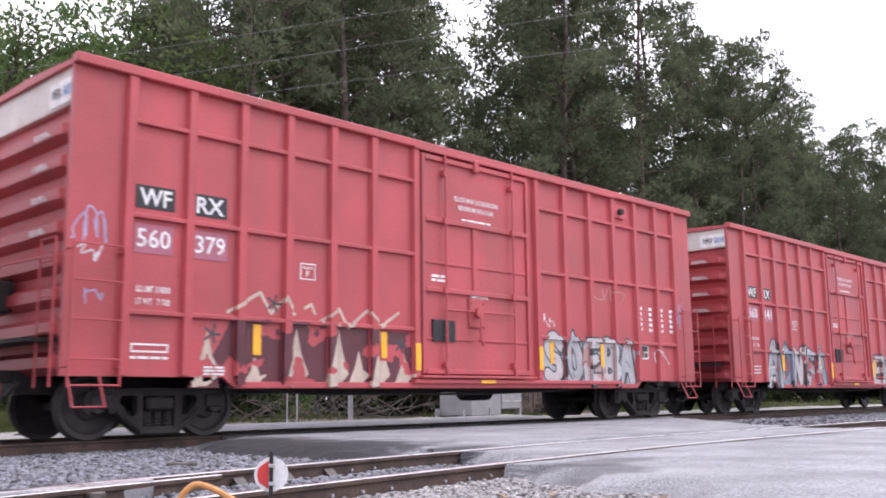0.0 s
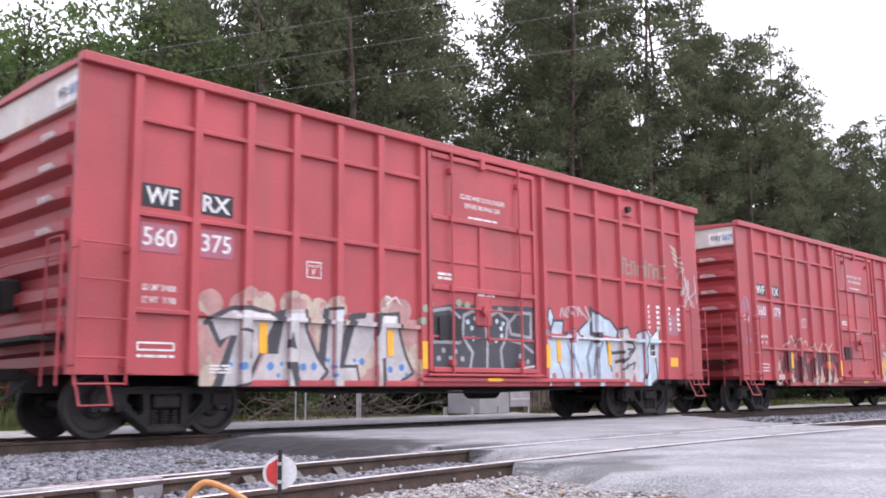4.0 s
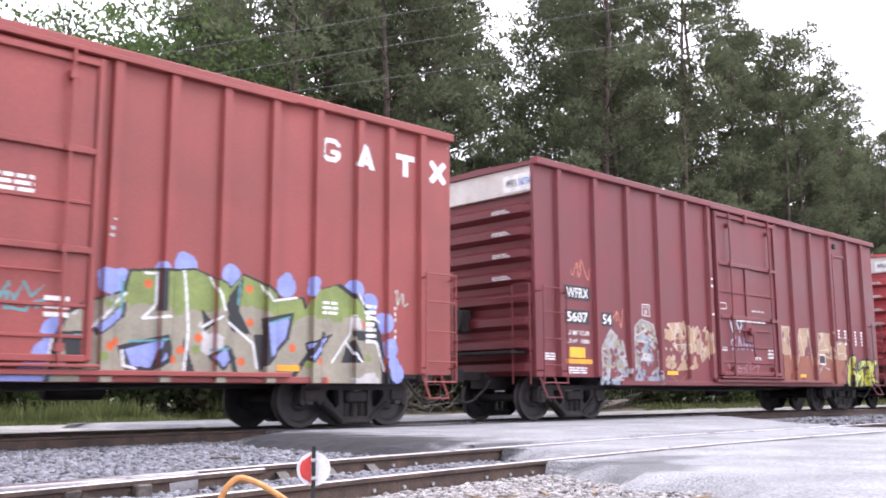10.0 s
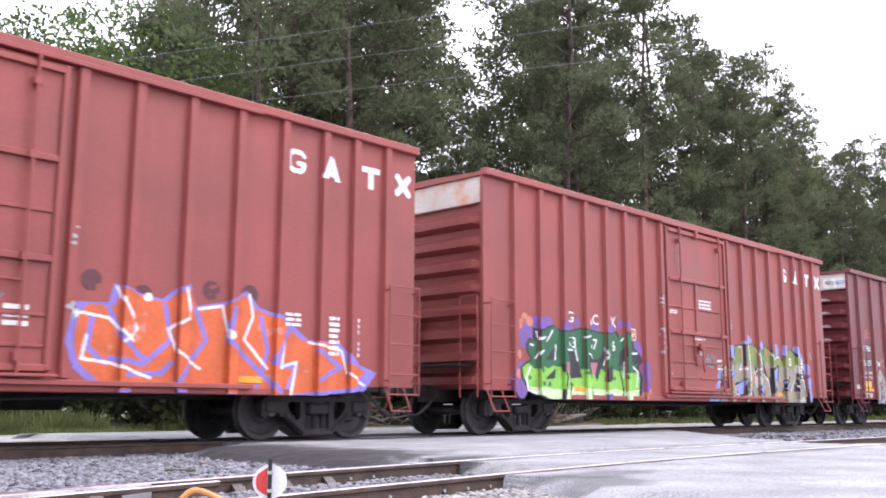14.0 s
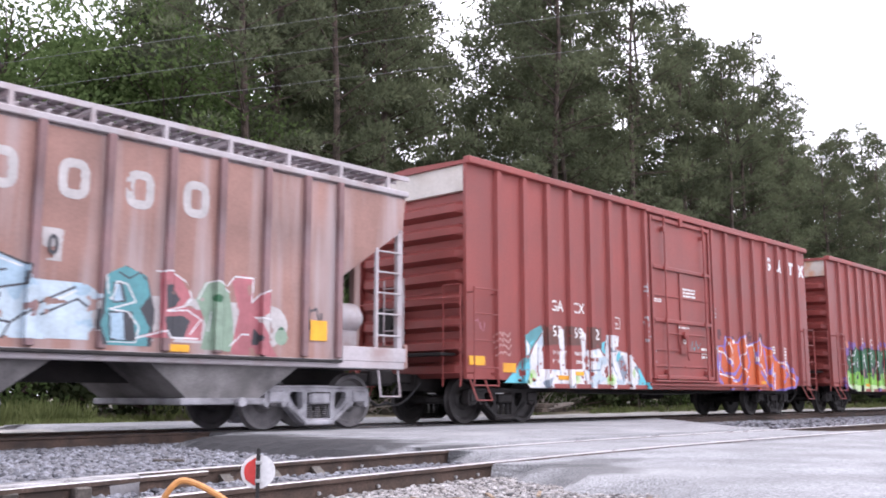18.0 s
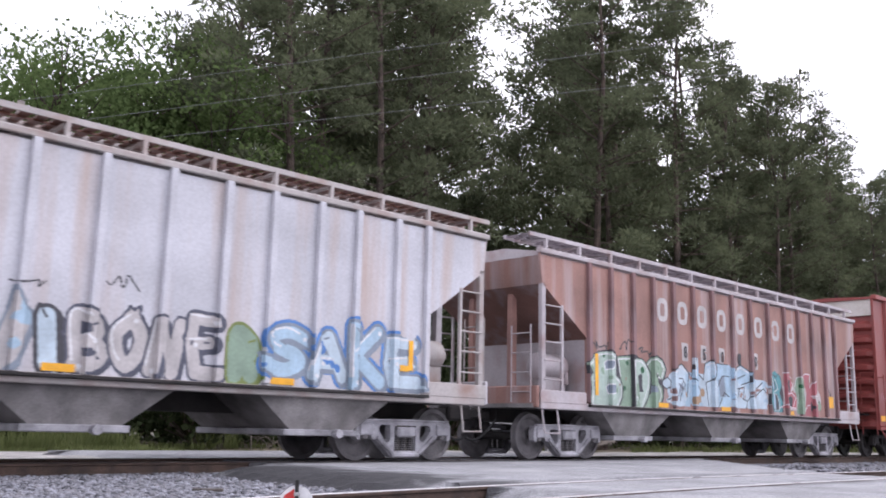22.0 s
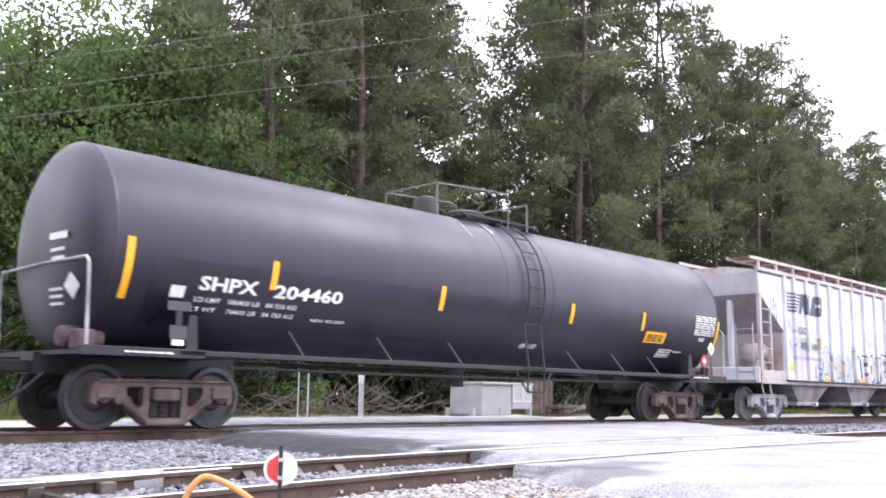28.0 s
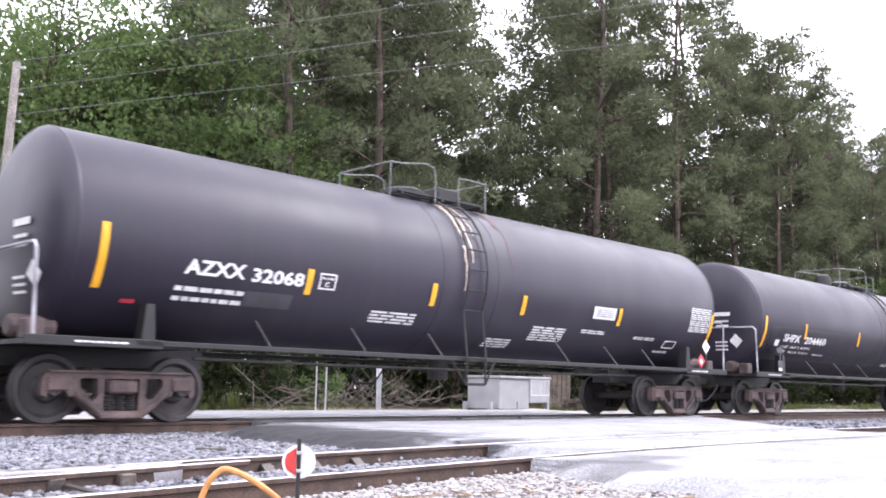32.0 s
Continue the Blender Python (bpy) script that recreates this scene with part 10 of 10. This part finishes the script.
# utility cabinet on legs beyond the track
cab = thing("utility_cabinet", pose(23.0, 20.5, 0.0, 0, 0, 10), "pale grey steel utility cabinet on legs with louvred doors", "cabinet")
bm = bmesh.new()
box(bm, 0.75, 2.05, 0.0, 1.25, 0.14, 0.96, 0.03)
part("body", bm, CABINET, cab)
bm = bmesh.new()
box(bm, -1.05, 0.75, 0.03, 1.25, -0.05, 0.92, 0.03)
part("side_box", bm, CABINET, cab)
bm = bmesh.new()
box(bm, -1.10, 2.10, -0.04, 1.29, 0.92, 1.0, 0.015)
part("cap", bm, CABINET, cab)
for x0 in (0.82, 1.46):
    bm = bmesh.new()
    box(bm, x0 - 0.03, x0 + 0.55, -0.012, 0.0, 0.38, 0.92, 0.004)
    door_ = part("louvre_door", bm, SIGN_WHITE, cab)
    for k in range(8):
        bm = bmesh.new()
        box(bm, x0 + 0.02 + 0.065 * k, x0 + 0.045 + 0.065 * k, -0.022, -0.012, 0.42, 0.88)
        part("louvre", bm, CABINET, door_)
for x, y in ((0.05, 0.06), (1.95, 0.06), (0.05, 1.15), (1.95, 1.15), (-1.3, 0.2), (-1.3, 1.15)):
    bm = bmesh.new()
    box(bm, x - 0.06, x + 0.06, y - 0.06, y + 0.06, -0.2, 0.18)
    part("leg", bm, CABINET, cab)
crate = thing("timber_bin", pose(27.4, 23.2, 0.02, 0, 0, 8), "dark brown timber bin behind the cabinet", "bin")
for k in range(6):
    bm = bmesh.new()
    box(bm, k * 0.34, k * 0.34 + 0.31, -0.02, 0.02, -0.1, 1.15, 0.008)
    part("board", bm, TIE, crate)
bm = bmesh.new()
box(bm, 0.0, 2.02, 0.03, 1.0, -0.1, 1.1)
part("bin_body", bm, TIE, crate)

pile = thing("timber_pile", pose(27.6, 21.0, -0.02, 0, 0, 12), "low pile of old timbers and pale poles", "timber pile")
for k in range(9):
    bm = bmesh.new()
    y, z = (k % 3) * 0.28, (k // 3) * 0.16
    if k < 6:
        box(bm, -1.1 + 0.12 * (k % 2), 1.0 + 0.2 * (k % 3), y - 0.12, y + 0.12, z, z + 0.14, 0.015)
        part("timber", bm, TIE, pile)
    else:
        rod(bm, (-0.9 + 0.3 * (k % 3), -0.3, 0.10 + 0.08 * (k % 3)), (1.2, -0.25 + 0.1 * (k % 3), 0.30), 0.045, 8)
        part("pole", bm, DEAD_WOOD, pile)

for x, y, r, top, lab in ((17.6, 21.0, 0.075, 1.15, "white-topped steel marker post"), (15.4, 21.0, 0.035, 1.2, "thin grey steel post"), (15.95, 21.3, 0.045, 1.1, "grey steel post")):
    post = thing("marker_post", pose(x, y, 0.0), lab + " in the gravel", "post", "posts beside the lane")
    bm = bmesh.new()
    for dx in ((-0.045, 0.045) if r > 0.05 else (0,)):
        rod(bm, (dx, 0, -0.3), (dx, 0, top), r * 0.55, 10)
    part("shaft", bm, GALV, post)
    if r > 0.05:
        bm = bmesh.new()
        box(bm, -0.09, 0.09, -0.03, 0.03, top - 0.28, top, 0.01)
        part("reflector", bm, SIGN_WHITE, post)


# crossing signal
sig = thing("crossing_signal", pose(4.42, 17.0, -0.1, 0, 0, 14), "white crossbuck crossing signal with red flashing lamps", "signal")
bm = bmesh.new()
rod(bm, (0, 0, 0), (0, 0, 4.5), 0.065, 12)
part("mast", bm, GALV, sig)
for s in (-1, 1):
    bm = bmesh.new()
    box(bm, -0.61, 0.61, -0.10 - 0.012 * s, -0.088 - 0.012 * s, -0.115, 0.115, 0.004)
    b_ = part("crossbuck_blade", bm, SIGN_WHITE, sig)
    b_.matrix_local = pose(0, 0, 3.95, 0, s * 45, 0)
bm = bmesh.new()
box(bm, -0.32, 0.32, -0.115, -0.10, 3.18, 3.42, 0.004)
part("track_sign", bm, SIGN_WHITE, sig)
bm = bmesh.new()
rod(bm, (-0.62, -0.05, 2.86), (0.62, -0.05, 2.86), 0.03, 8)
part("lamp_bar", bm, GALV, sig)
for x in (-0.42, 0.42):
    bm = bmesh.new()
    lathe(bm, [(0.24, -0.10), (0.25, -0.09), (0.25, -0.07), (0.12, 0.02)], 'y', 20, (x, -0.1, 2.72))
    lamp = part("lamp_disc", bm, BLACK_STEEL, sig)
    bm = bmesh.new()
    lathe(bm, [(0.10, -0.16), (0.10, -0.11)], 'y', 16, (x, -0.1, 2.72))
    part("lens", bm, SIGN_RED, lamp)
    bm = bmesh.new()
    lathe(bm, [(0.13, -0.30), (0.13, -0.10)], 'y', 16, (x, -0.1, 2.72), close=False)
    part("hood", bm, GALV, lamp)
bm = bmesh.new()
box(bm, -0.38, 0.30, -0.25, 0.25, 1.15, 1.65, 0.03)
part("gate_box", bm, GALV, sig)
bm = bmesh.new()
lathe(bm, [(0.32, 0.0), (0.32, 0.08), (0.16, 0.3), (0.10, 0.5)], 'z', 14)
part("mast_foot", bm, GALV, sig)


# utility pole and its wires
def pole_thing(x, y, top, lean=0.0):
    p = thing("utility_pole", pose(x, y, land(x, y), lean, lean * 0.6, 0), "grey wooden utility pole", "pole", "utility poles")
    bm = bmesh.new()
    rod(bm, (0, 0, -0.5), (0, 0, top), 0.15, 12, 0.10)
    part("shaft", bm, POLE_WOOD, p)
    bm = bmesh.new()
    for k in range(3):
        rod(bm, (0.1, -0.1, top - 0.15 - 0.75 * k), (0.16, -0.2, top - 0.15 - 0.75 * k), 0.04, 8)
    part("insulator", bm, GALV, p)
    return p


pole_thing(8.5, 26.0, 9.2, 1.0)
pole_thing(37.2, -0.6, 16.6)


WIRE_GREY = shade("weathered_wire", (0.22, 0.22, 0.23), 0.7, var=0.1, scale=3, grain=0.05, bump=0.0)


def wire(p, q, sag, r=0.0065):
    p, q = Vector(p), Vector(q)
    bm = bmesh.new()
    tube(bm, [p.lerp(q, k / 20) - Vector((0, 0, 4 * sag * (k / 20) * (1 - k / 20))) for k in range(21)], r, 5)
    tagged(part("overhead_wire", bm, WIRE_GREY), "thin grey overhead wire between two poles", "wire", "overhead wires")


for k, (za, zb) in enumerate(((9.15, 16.0), (8.35, 14.85), (7.65, 13.3))):
    wire((8.6, 25.9, za), (37.2, -0.6, zb), 0.02)
wire((8.6, 25.9, 8.0), (13.0, 28.5, 3.0), 0.1)
wire((8.6, 25.9, 8.0), (7.2, 24.2, 0.0), 0.05)


# ---- movement ----
def rolled(t):
    ts, ss = zip(*ROLLED)
    return float(np.interp(t, ts, ss))


def motions():
    for car, key in CARS:
        walk(car, [(t, on_track(CENTRES[key] + s)) for t, s in ROLLED])
    spins = []
    for k in range(241):
        t = k * 4 / 30
        spins.append((t, math.degrees(rolled(t) / WHEEL_R)))
    for axle in AXLES:
        x, _, z = axle.location
        walk(axle, [(t, pose(x, 0, z, 0, a, 0)) for t, a in spins])


motions()
